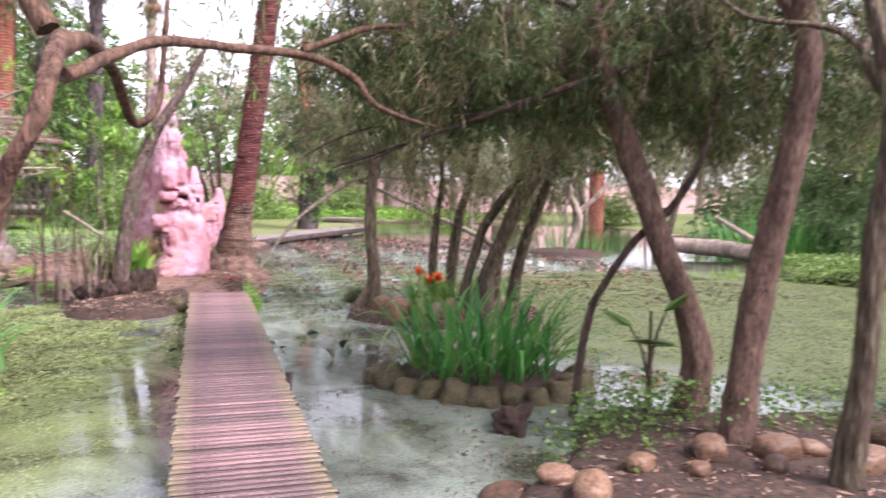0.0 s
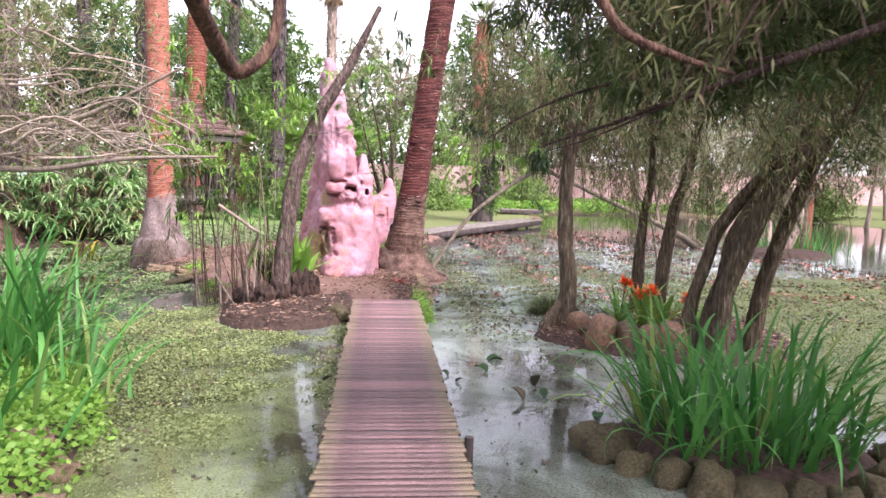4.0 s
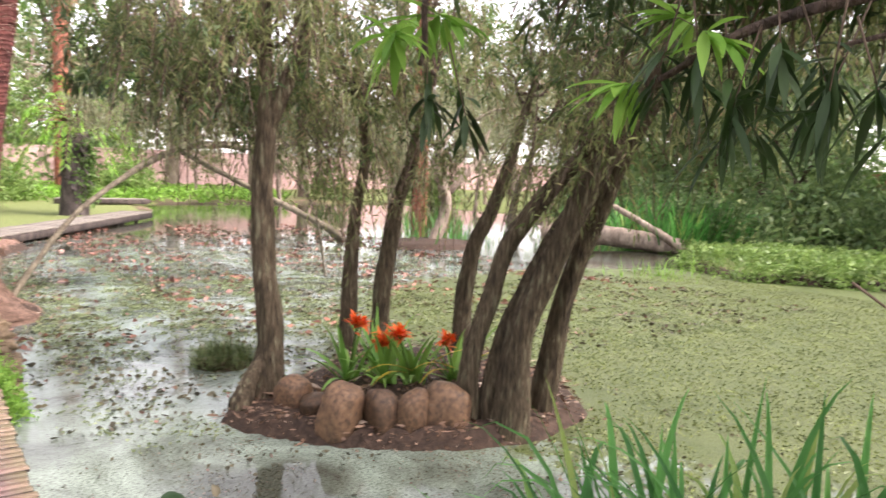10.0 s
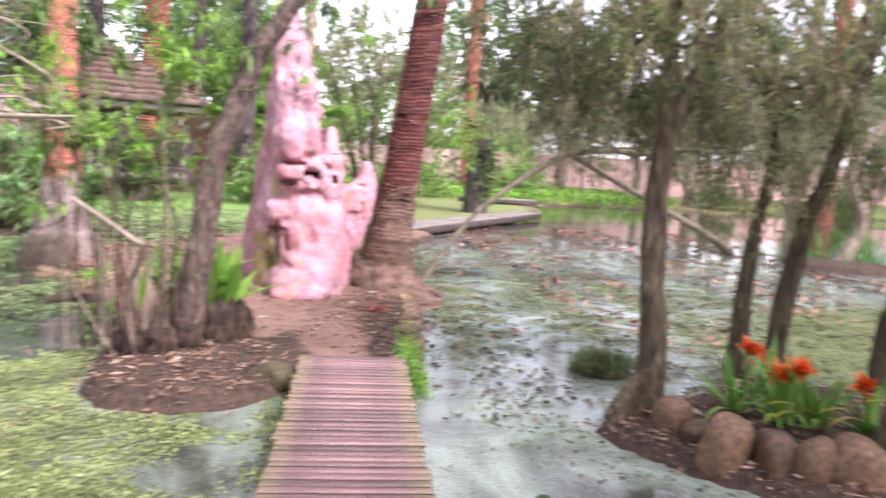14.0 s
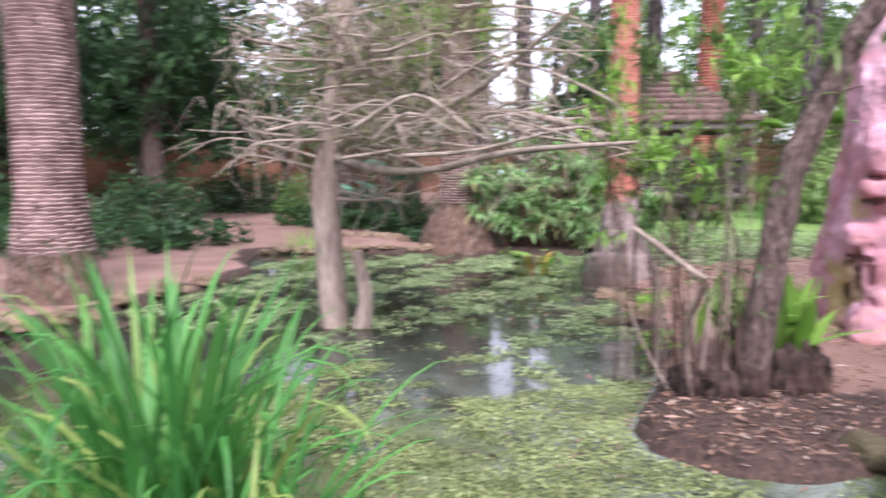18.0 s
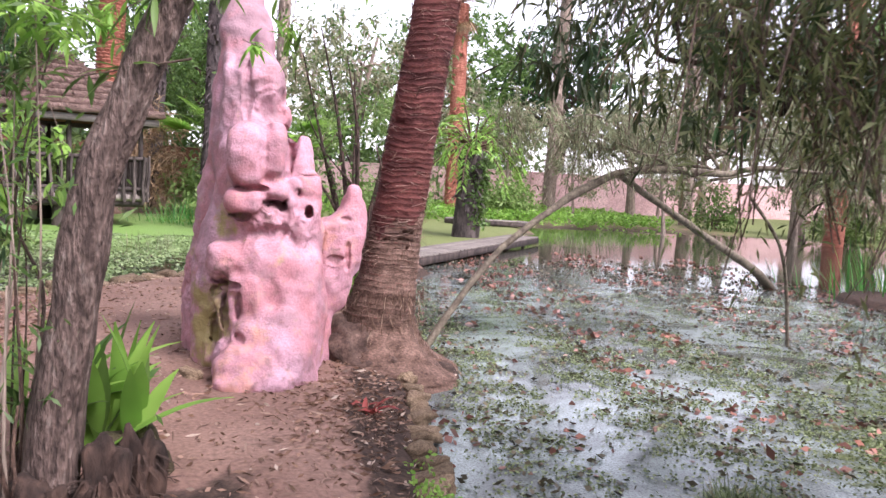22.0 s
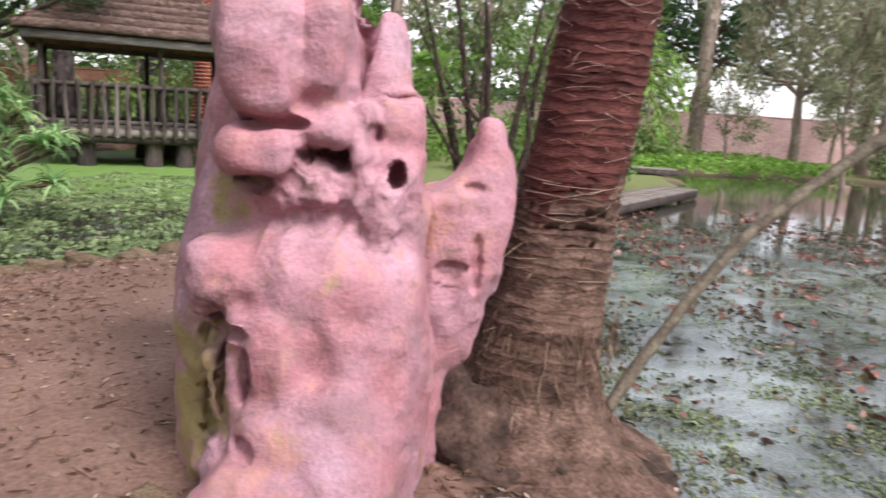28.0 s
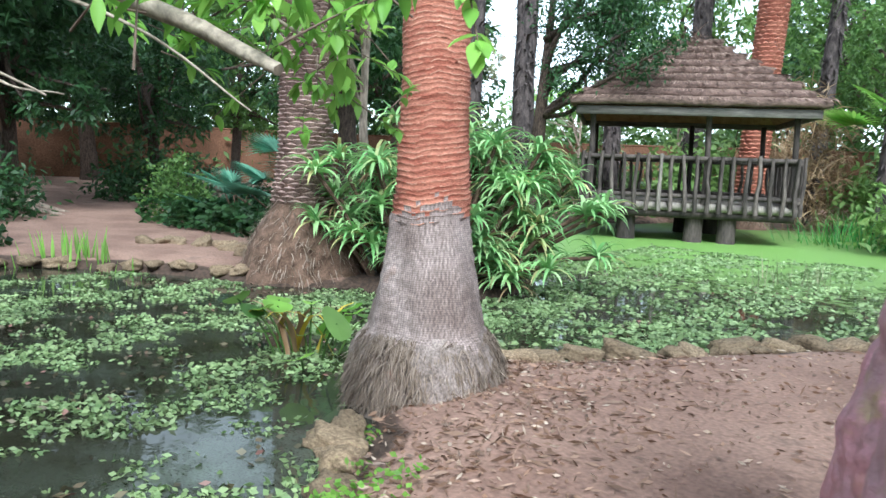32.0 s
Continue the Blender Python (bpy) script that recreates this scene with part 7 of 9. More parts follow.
for k, (x, y, r, h) in enumerate([(-1.18, 11.05, 0.13, 0.2), (-0.98, 10.97, 0.14, 0.18), (-0.62, 11.25, 0.13, 0.26), (-0.5, 11.42, 0.12, 0.32), (-1.32, 11.2, 0.1, 0.16), (-0.8, 11.05, 0.12, 0.2)]):
    r, h, z = 0.82 * r, 0.9 * h, ground_at(x, y)
    ob = thing("tree_stump", "dark rotten rooty stump at the foot of the tree", "stump", "stumps by the tree", at=pose(x, y, z))
    part("stump_body", stone_mesh("stump_body", DARKROOT, 60 + k, (r, r, h), 4, 0.45), None, ob)
    g = Geo()
    n = 60
    a = g2.uniform(0, 6.283, n)
    blades(g, np.column_stack([r * 0.85 * np.cos(a), r * 0.85 * np.sin(a), g2.uniform(0.0, h * 0.8, n)]), np.column_stack([np.cos(a), np.sin(a), g2.uniform(-1.5, 0.3, n)]), g2.uniform(0.05, 0.16, n), 0.014, 0.6, 3, 0.2, 0, g2)
    tagged(part("root_fibre", g, DARKROOT, ob), kind="stuff")

# fan-leaf seedling near the shore
ob = thing("palm_seedling", "young fan palm standing at the pond edge", "palm", at=pose(3.05, 4.35, ground_at(3.05, 4.35)))
g = Geo()
tube(g, spline([(0, 0, 0), (0.01, 0, 0.35), (0, 0, 0.78)], 4), [0.022, 0.018, 0.01], 6, 0.15)
part("stem", g, BARK, ob)
for k, (a, e, h, lean_out) in enumerate([(-0.5, 0.75, 0.78, 0.10), (2.4, 0.5, 0.66, 0.14), (-2.2, 0.35, 0.58, 0.16), (0.8, 0.2, 0.5, 0.15)]):
    g = Geo()
    d = np.array([math.cos(a) * math.cos(e), math.sin(a) * math.cos(e), math.sin(e)])
    top = np.array([lean_out * math.cos(a), lean_out * math.sin(a), h])
    tube(g, spline([(0, 0, 0.3), (top[0] * 0.4, top[1] * 0.4, 0.3 + (h - 0.3) * 0.6), top], 4), [0.012, 0.008], 5, 0, 1)
    u = unit(np.cross(d, [0, 0, 1]))
    t = np.linspace(-1.15, 1.15, 15)
    blades(g, np.repeat([top], 15, 0), np.cos(t)[:, None] * d + np.sin(t)[:, None] * u, 0.27 * (1 - 0.25 * np.abs(t)), 0.036, 0.35, 4, 0.5, 0, g2)
    part("fan_leaf", g, [L_MID, BARK], ob)
for k in range(7):
    g = Geo()
    a = 0.9 * k
    blades(g, [(0, 0, 0.22 + 0.02 * k)], [(math.cos(a), math.sin(a), 0.5)], 0.3, 0.035, 2.4, 5, 0.4, 0, g2)
    part("withered_leaf", g, L_DEAD, ob)

def fan_plant(x, y, h, n, reach, mat, label, seed):
    """A low fan palm with stalked round fans."""
    g3 = np.random.default_rng(seed)
    ob = thing("fan_leaf_plant", label, "palm", "fan-leaf plants", at=pose(x, y, ground_at(x, y)))
    for k in range(n):
        a, e = g3.uniform(0, 6.283), g3.uniform(0.6, 1.4)
        d = np.array([math.cos(a) * math.cos(e), math.sin(a) * math.cos(e), math.sin(e)])
        top = d * h * g3.uniform(0.7, 1.1)
        g = Geo()
        tube(g, spline([(0, 0, 0), top * 0.5 + [0, 0, 0.05], top], 4), [0.025, 0.012], 5, 0, 1)
        u = unit(np.cross(d, [0, 0, 1]))
        f = unit(d * 0.5 + np.array([math.cos(a), math.sin(a), 0.2]) * 0.6)
        t = np.linspace(-1.7, 1.7, 25)
        blades(g, np.repeat([top], 25, 0), np.cos(t)[:, None] * f + np.sin(t)[:, None] * u, reach, 0.12 * reach, 0.35, 3, 0.5, 0, g3)
        part("fan_leaf", g, [mat, PALM_ROOT], ob)
    return ob


L_BLUE = leaf_material("blue_green_fan_leaf", (0.07, 0.20, 0.13), (0.16, 0.33, 0.22), None, 0.25)
fan_plant(-11.9, 22.2, 1.9, 6, 0.75, L_BLUE, "tall blue-green fan palm in the garden bed", 940)
fan_plant(-13.0, 21.6, 0.9, 7, 0.55, L_BLUE, "low blue-green fan palm in the garden bed", 941)
fan_plant(-10.6, 23.5, 1.4, 7, 0.7, L_MID, "green broad-leaved palm in the garden bed", 942)
fan_plant(-2.4, 33.5, 1.3, 9, 0.7, L_MID, "green fan palm beside the hut", 943)

# arum-like pond plants
ob = thing("pond_plant", "pond plant with round green and withered yellow leaves", "plant", at=pose(-5.0, 16.5, 0))
for k in range(17):
    g = Geo()
    x, y, h = g2.normal(0, 0.34), g2.normal(0, 0.26), g2.uniform(0.1, 0.5)
    tube(g, spline([(x * 0.4, y * 0.4, -0.1), (x * 0.7, y * 0.7, h * 0.6), (x, y, h)], 4), [0.01, 0.007], 5)
    t = np.linspace(0, 6.283, 14, endpoint=False)
    r = g2.uniform(0.07, 0.13)
    tilt = g2.normal(0, 0.8)
    ring = np.stack([x + r * np.cos(t) * (1 - 0.3 * (np.cos(t) > 0.97)), y + r * np.sin(t), h + r * np.cos(t) * tilt * 0.6 + 0.012 * np.sin(2 * t)], -1)
    idx = np.arange(14)
    g.add(np.vstack([ring, [[x, y, h - 0.012]]]), np.stack([idx, (idx + 1) % 14, np.full(14, 14)], -1), 1)
    part("leaf", g, [L_MID, L_LIGHT if k % 3 else L_MID], ob)
for k in range(13):
    g = Geo()
    a = g2.uniform(0, 6.283)
    blades(g, [(g2.normal(-0.15, 0.15), g2.normal(0, 0.1), 0)], [(math.cos(a) * 0.5, math.sin(a) * 0.5, 1)], 0.68, 0.05, 1.9, 6, 0.3, 0, g2)
    part("withered_leaf", g, L_DEAD if k % 3 else L_YELLOW, ob)
ob = thing("calla_lily", "white calla lily among the weeds", "flower", at=pose(-3.25, 6.95, 0.15))
g = Geo()
tube(g, [(0, 0, 0), (0.02, 0, 0.4)], [0.008, 0.007], 5)
stalk = part("stalk", g, L_MID, ob)
g = Geo()
tube(g, [(0.02, 0, 0.4), (0.03, 0, 0.46), (0.05, 0, 0.52)], [0.01, 0.03, 0.055], 10, 0.05)
part("flower", g, WHITE, stalk)

# ---- stones ----
stone_set = [stone_mesh("stone", STONE, 20 + k, (1, 0.85, 0.95), 3, 0.10) for k in range(5)]
moss_set = [stone_mesh("kerb_stone", STONE_MOSS, 30 + k, (1, 0.8, 0.7), 3, 0.34) for k in range(5)]
mud_set = [stone_mesh("edging_stone", MUDROCK, 40 + k, (1, 0.85, 0.9), 3, 0.26) for k in range(5)]


def place_stone(meshes, x, y, z, r, k, name, label, group, sx=1.0, sz=1.0, turn=None):
    ob = tagged(new(name, meshes[k % len(meshes)]), label, "stone", group)
    g3 = np.random.default_rng(int(abs(x * 977 + y * 131)) + k)
    ob.matrix_basis = pose(x, y, z, g3.uniform(-12, 12), g3.uniform(-12, 12), g3.uniform(0, 360) if turn is None else turn) @ Matrix.Diagonal((r * sx, r, r * sz, 1))
    return ob


for k, (x, y, r, sz) in enumerate([(2.60, 9.12, 0.165, 1.4), (2.83, 8.98, 0.125, 1.6), (3.0, 8.87, 0.125, 1.55), (3.21, 8.79, 0.165, 1.2), (2.5, 9.62, 0.13, 1.2), (2.56, 9.4, 0.12, 0.7)]):
    place_stone(stone_set, x, y, ground_at(x, y) + r * 0.25, r, k, "island_stone", "rounded orange-brown stone edging the island", "island edging stones", 1.0, sz)
line = spline([(1.66, 6.45), (1.78, 6.05), (2.07, 5.66), (2.42, 5.46), (2.92, 5.44), (3.3, 5.7), (3.44, 6.1)], 12)
d = np.concatenate([[0], np.cumsum(np.linalg.norm(np.diff(line, axis=0), axis=1))])
for k, s in enumerate(np.arange(0, d[-1], 0.235)):
    x, y = np.interp(s, d, line[:, 0]), np.interp(s, d, line[:, 1])
    place_stone(mud_set, x, y, 0.02 + 0.03 * math.sin(2.3 * k), 0.135 + 0.03 * math.sin(1.7 * k), k, "edging_stone", "dark mossy edging stone round the reed islet", "reed islet stones", 0.95, 1.0)


def kerb(pts, step, r, meshes, name, label, group, jitter=0.05, z=0.02):
    line = spline(pts, 10)
    d = np.concatenate([[0], np.cumsum(np.linalg.norm(np.diff(line, axis=0), axis=1))])
    g3 = np.random.default_rng(int(10 * d[-1]))
    s, k = 0.0, 0
    while s < d[-1]:
        x, y = np.interp(s, d, line[:, 0]) + g3.normal(0, jitter), np.interp(s, d, line[:, 1]) + g3.normal(0, jitter)
        q = r * g3.uniform(0.7, 1.35)
        place_stone(meshes, x, y, max(ground_at(x, y), 0) + z, q, int(g3.integers(9)), name, label, group, 1.25, 0.75)
        s += step * g3.uniform(0.75, 1.5)
        k += 1


kerb([(0.93, 11.0), (0.99, 11.8), (1.04, 12.5), (1.1, 13.3), (1.1, 13.9)], 0.17, 0.085, moss_set, "kerb_stone", "flat mossy stone along the path's pond edge", "right kerb stones", 0.02, 0.05)
kerb([(-2.5, 14.0), (-2.8, 14.6), (-3.15, 15.1), (-3.6, 15.6)], 0.24, 0.14, moss_set, "kerb_stone", "flat mossy stone along the path's pond edge", "left kerb stones", 0.03, 0.02)
kerb([(-3.55, 17.3), (-3.1, 17.95), (-2.6, 18.6), (-2.2, 19.3), (-1.6, 20.0), (-0.7, 20.7)], 0.27, 0.14, moss_set, "kerb_stone", "pale brown kerb stone between path and pond", "rear kerb stones", 0.04, 0.10)
kerb([(-11.2, 16.6), (-10.4, 17.25), (-9.4, 17.95), (-8.3, 18.3)], 0.3, 0.12, moss_set, "kerb_stone", "flat kerb stone on the far bank", "far kerb stones")
kerb([(-11.5, 18.8), (-10.6, 19.6), (-9.6, 19.3), (-9.0, 19.5)], 0.3, 0.14, moss_set, "kerb_stone", "flat kerb stone on the far bank", "far kerb stones")
kerb([(-8.1, 8.0), (-7.95, 9.0), (-8.0, 10.0), (-8.3, 11.6), (-8.8, 13.4)], 0.4, 0.14, moss_set, "kerb_stone", "flat kerb stone on the far bank", "far kerb stones")
for k, (x, y, r) in enumerate([(1.72, 3.72, 0.17), (1.95, 3.6, 0.09), (2.5, 3.6, 0.09), (3.0, 3.62, 0.12), (3.4, 3.5, 0.13), (3.75, 3.2, 0.14), (4.2, 3.5, 0.15), (2.0, 3.3, 0.12), (3.2, 3.3, 0.08), (3.62, 3.45, 0.08), (2.75, 3.4, 0.07)]):
    place_stone(stone_set, x, y, ground_at(x, y) + r * 0.3, r, k, "shore_stone", "pale brown rounded stone on the shore", "shore stones", 1.2, 0.7)
for k, (x, y, r) in enumerate([(-1.5, 5.35, 0.13), (-1.42, 5.7, 0.12), (-1.5, 6.05, 0.1), (-1.7, 6.2, 0.14), (-1.45, 6.9, 0.1)]):
    place_stone(moss_set, x, y, ground_at(x, y) + r * 0.3, r, k, "shore_stone", "mossy stone half hidden in the weeds", "left shore stones")
place_stone([stone_mesh("dark_rock", DARKROOT, 47, (1, 0.8, 0.9), 4, 0.5)], 2.25, 4.82, 0.03, 0.15, 0, "dark_rock", "black wet rooty lump in the duckweed", "", 1.1, 0.9)
place_stone(mud_set, -0.1, 10.62, 0.1, 0.14, 1, "boulder", "mossy stone block at the boardwalk's end", "", 1.1, 0.8)
place_stone(mud_set, -0.58, 11.68, 0.24, 0.17, 2, "boulder", "dark brown upright boulder beside the path", "", 1.0, 1.5)
place_stone(moss_set, -0.62, 13.55, 0.2, 0.12, 3, "boulder", "brown stone at the rock's foot", "", 1.3, 0.7)
place_stone(mud_set, -2.75, 13.75, 0.02, 0.16, 3, "floating_log", "short dark log floating in the duckweed", "", 1.6, 0.3, 20)

# ---- sign ----
sg = thing("information_sign", "black-framed information sign with a pale blue panel on a post", "sign", at=pose(-16.0, 12.0, ground_at(-16, 12), 0, 0, 58))
g = Geo()
box(g, -0.52, -0.42, -0.05, 0.05, -0.2, 2.0, bevel=0.01)
part("post", g, SIGNBLACK, sg, smooth=False)
g = Geo()
box(g, -0.415, 0.32, -0.03, 0.03, 0.85, 1.98, bevel=0.01)
part("board", g, SIGNBLACK, sg, smooth=False)
g = Geo()
box(g, -0.36, 0.27, -0.042, -0.034, 0.9, 1.93)
panel = part("panel", g, SIGNBLUE, sg, smooth=False)
g = Geo()
box(g, -0.33, 0.24, -0.052, -0.046, 0.93, 1.28)
part("printed_picture", g, SIGNTEAL, panel, smooth=False)
g = Geo()
box(g, -0.2, 0.12, -0.052, -0.046, 1.42, 1.62)
part("printed_emblem", g, SIGNBLACK, panel, smooth=False)
for k in range(3):
    g = Geo()
    box(g, -0.28, 0.2, -0.053, -0.047, 1.33 - 0.0 * k + 0.02 * k, 1.338 + 0.02 * k)
    part("text_line", g, SIGNBLACK, panel, smooth=False)
bench = thing("stone_bench", "low stone bench before the garden wall", "bench", at=pose(-27.5, 31.0, 0.45, 0, 0, 50))
g = Geo()
box(g, -1.2, 1.2, -0.25, 0.25, 0.38, 0.5, bevel=0.02)
part("seat", g, STONE, bench, smooth=False)
for x in (-0.8, 0.8):
    g = Geo()
    box(g, x - 0.15, x + 0.15, -0.2, 0.2, -0.1, 0.377)
    part("leg", g, STONE, bench, smooth=False)
lb = thing("plant_label", "grey sloping label stand among the aloes", "sign", at=pose(-8.0, 21.3, 0.05, 0, 0, 30))
g = Geo()
tube(g, [(0, 0, -0.1), (0, 0, 1.5)], [0.03], 8)
part("post", g, SIGNBLACK, lb)
g = Geo()
g.add([(-0.3, -0.15, 1.45), (0.3, -0.15, 1.45), (0.3, 0.12, 1.66), (-0.3, 0.12, 1.66), (-0.3, -0.15, 1.42), (0.3, -0.15, 1.42), (0.3, 0.12, 1.63), (-0.3, 0.12, 1.63)], [[0, 1, 2, 3], [7, 6, 5, 4], [0, 4, 5, 1], [1, 5, 6, 2], [2, 6, 7, 3], [3, 7, 4, 0]])
part("plate", g, SIGNBLUE, lb, smooth=False)


# ---- trees and shrubs behind ----
def leafy_tree(name, base, height, crowns, n, leaf, mat, bark, label, seed, radius=0.15, limbs=4, category="tree", group="trees behind", tight=0.5, hang=0.1):
    """A broad-leaved tree: trunk, limbs into each crown, and clumps of leaves. crowns: (offset, half sizes)."""
    g2 = np.random.default_rng(seed)
    ob = thing(name, label, category, group, at=pose(*base))
    g = Geo()
    bow = g2.normal(0, 0.06 * height, (2, 2))
    mid, top = (bow[0, 0] * 0.5, bow[0, 1] * 0.5, height * 0.5), (bow[1, 0], bow[1, 1], height)
    tube(g, spline([(0, 0, -0.3), (bow[0, 0] * 0.2, bow[0, 1] * 0.2, height * 0.2), mid, top], 6), [radius * 1.5, radius, radius * 0.8, radius * 0.3], 10, 0.1, seed=seed)
    part("trunk", g, bark, ob)
    P = []
    for c, s in crowns:
        m = max(6, int(n * s[0] * s[1] * s[2] / sum(q[0] * q[1] * q[2] for _, q in crowns) / 26))
        cl = np.array(c) + ball(m, 1.0, g2) * s
        P.append((cl[:, None] + g2.normal(0, tight * 0.3, (m, 26, 3)) * np.array([1, 1, 0.8])).reshape(-1, 3))
        for k in range(limbs):
            e = cl[int(g2.integers(m))]
            st = np.array([bow[0, 0] * 0.5, bow[0, 1] * 0.5, height * g2.uniform(0.35, 0.85)])
            g = Geo()
            tube(g, spline([st, (st + e) / 2 + g2.normal(0, 0.2, 3), e], 4), [radius * 0.45, radius * 0.12], 6, 0.1)
            part("limb", g, bark, ob)
    P = np.concatenate(P)
    g = Geo()
    k = len(P)
    leaves(g, P, g2.standard_normal((k, 3)) - [0, 0, hang], leaf * g2.uniform(0.6, 1.4, k), leaf * 0.42, 0.15, 0, g2)
    tagged(part("crown", g, mat, ob), kind="stuff")
    return ob


def shrub(base, size, n, leaf, mat, label, seed, name="shrub", category="shrub", group="shrubs round the pond", thin=0.42):
    g2 = np.random.default_rng(seed)
    ob = thing(name, label, category, group, at=pose(*base))
    m = max(10, n // 24)
    cl = ball(m, 1.0, g2) * size
    cl[:, 2] = np.abs(cl[:, 2]) + 0.05
    for k in range(5):
        g = Geo()
        e = cl[k % m]
        tube(g, spline([(0.1 * e[0], 0.1 * e[1], -0.1), e * [0.5, 0.5, 0.6], e], 3), [0.03, 0.008], 5, 0.1)
        part("stem", g, BARK, ob)
    p = (cl[:, None] + g2.normal(0, 0.2 * min(size), (m, 24, 3))).reshape(-1, 3)
    p[:, 2] = np.maximum(p[:, 2], 0.02)
    g = Geo()
    leaves(g, p, g2.standard_normal((len(p), 3)) + [0, 0, 0.15], leaf * g2.uniform(0.6, 1.4, len(p)), leaf * thin, 0.2, 0, g2)
    tagged(part("leaves", g, mat, ob), kind="stuff")
    return ob


def again(ob, x, y, z, turn, s):
    return copy_thing(ob, pose(x, y, z, 0, 0, turn) @ Matrix.Diagonal((s, s, s, 1)))


HEDGE = []
L_HEDGE = leaf_material("deep_green_shrub_leaf", (0.07, 0.135, 0.045), (0.18, 0.255, 0.095), None, 0.42)
# dark broad trees along the left garden wall
t1 = leafy_tree("broad_tree", (-30, 27, 0.3), 7, [((0, 0, 6.0), (3.4, 3.4, 2.6)), ((2, -1, 3.8), (2.0, 1.8, 1.2)), ((-2, 1, 4.2), (2, 2, 1.4))], 7000, 0.3, L_DARK, BARK, "dense dark green broad-leaved tree by the garden wall", 301, 0.3)
t2 = leafy_tree("broad_tree", (-24, 34, 0.3), 8, [((0, 0, 6.5), (3.6, 3.2, 3)), ((1, -2, 3.6), (2.2, 1.6, 1.3))], 7000, 0.28, L_MID, BARK, "tall green broad-leaved tree by the garden wall", 302, 0.28)
t4 = leafy_tree("light_tree", (-9.87, 22.14, 0.15), 5.0, [((1.0, -2.5, 4.6), (1.5, 1.4, 0.7)), ((-0.5, -0.6, 5.2), (1.6, 1.4, 0.9))], 2600, 0.16, L_LIGHT, BARK_PALE, "light green leafy tree overhanging the far bank", 304, 0.09)
for x, y, a, s, t in [(-34, 19, 70, 1.0, t1), (-18.6, 19.6, 40, 0.62, t1), (-21, 15, 100, 0.6, t1), (-23.5, 17.5, 200, 0.62, t1), (-21, 24.5, 20, 0.6, t1), (-26, 13, 310, 0.7, t1), (-31, 22, 120, 0.9, t1), (-36, 12, 140, 1.1, t2), (-39, 6, 200, 1.15, t1), (-27, 22, 250, 0.75, t1), (-29, 14, 30, 0.8, t2), (-25, 39, 120, 1.1, t1), (-17, 43, 300, 0.9, t4), (-33, 33, 10, 1.25, t2), (-14, 47, 80, 1.0, t4), (-40, 25, 210, 1.4, t1), (-43, 14, 20, 1.4, t2), (-22, 28, 160, 0.62, t2), (-30, 8, 90, 0.8, t1), (-24, 3, 45, 0.9, t2)]:
    again(t, x, y, 0.3, a, s)
leafy_tree("fig_tree", (-13.8, 25.5, 0.3), 5.5, [((0, 0, 5.0), (2.6, 2.4, 1.9)), ((-1.8, -1.5, 3.4), (1.6, 1.4, 0.9)), ((1.5, -1.5, 4.0), (1.4, 1.4, 0.9))], 6500, 0.22, L_DARK, BARK, "dark green fig tree with a leaning trunk behind the bank", 303, 0.25)
leafy_tree("hut_tree", (-10.8, 29.0, 0.1), 6.0, [((2.5, -0.3, 4.5), (1.5, 1.0, 1.0)), ((1.6, 0, 5.5), (1.6, 1.3, 1.1)), ((1.2, -0.2, 3.7), (0.8, 0.8, 0.8))], 8000, 0.13, L_DARK, BARK, "dark green tree leaning over the thatched roof", 305, 0.2)
for x, y, a, s, _ in [(23, 24, 20, 2.2, 0), (27, 28, 80, 2.4, 0), (31, 22, 140, 2.5, 0), (31, 31, 250, 2.6, 0), (29, 13, 30, 2.2, 0), (27, 18, 60, 2.0, 0)]:
    HEDGE.append((x, y, a, s))
# eucalypt-like grey-olive trees at the far side, distance haze put into their pale leaves
t6 = leafy_tree("olive_tree", (16, 44, 0.3), 7, [((0, 0, 6), (3.2, 3, 2.2)), ((1.5, 0, 3.8), (2, 2, 1.2)), ((-1.8, 0, 4.4), (1.8, 1.8, 1.2))], 3000, 0.26, L_OLIVE, BARK_PALE, "pale grey-olive tree beyond the pond", 306, 0.2, hang=0.5)
t7 = leafy_tree("olive_tree", (4, 45, 0.3), 5, [((0, 0, 4.4), (2.2, 2, 1.5)), ((0.8, 0, 2.8), (1.4, 1.4, 0.8))], 3600, 0.2, L_SPRING, BARK_PALE, "light green tree beyond the pond", 307, 0.13, hang=0.4)
for x, y, a, s, t in [(21, 46, 250, 1.1, t6), (33, 42, 20, 1.3, t6), (27, 24, 100, 0.9, t6), (30, 16, 300, 1.1, t6), (10, 46, 90, 0.9, t7), (0, 45, 210, 0.8, t7), (-3, 40, 30, 0.9, t7), (36, 24, 10, 1.3, t6), (2, 53, 110, 1.4, t6), (-8, 54, 0, 1.4, t2), (-5, 46, 130, 0.9, t2), (26, 53, 170, 1.5, t6), (40, 36, 230, 1.4, t6), (6, 50, 20, 1.1, t6), (45, 18, 90, 1.5, t2), (34, 8, 200, 1.2, t1)]:
    again(t, x, y, 0.3, a, s)
for k in range(26):
    a = math.radians(-75 + 11.5 * k)
    again((t6, t2, t1)[k % 3], 6 + (60 + 7 * (k % 2)) * math.sin(a), 18 + (52 + 7 * (k % 3)) * math.cos(a), 0.2, 47 * k, 1.7 + 0.2 * (k % 3))
t9 = leafy_tree("slim_tree", (14.5, 37, 0.2), 4.6, [((0, 0, 3.6), (1.7, 1.5, 1.3)), ((0.6, 0, 2.0), (1.3, 1.2, 0.8))], 2300, 0.17, L_OLIVE, BARK_PALE, "slim grey-olive tree before the garden wall", 309, 0.07, hang=0.7)
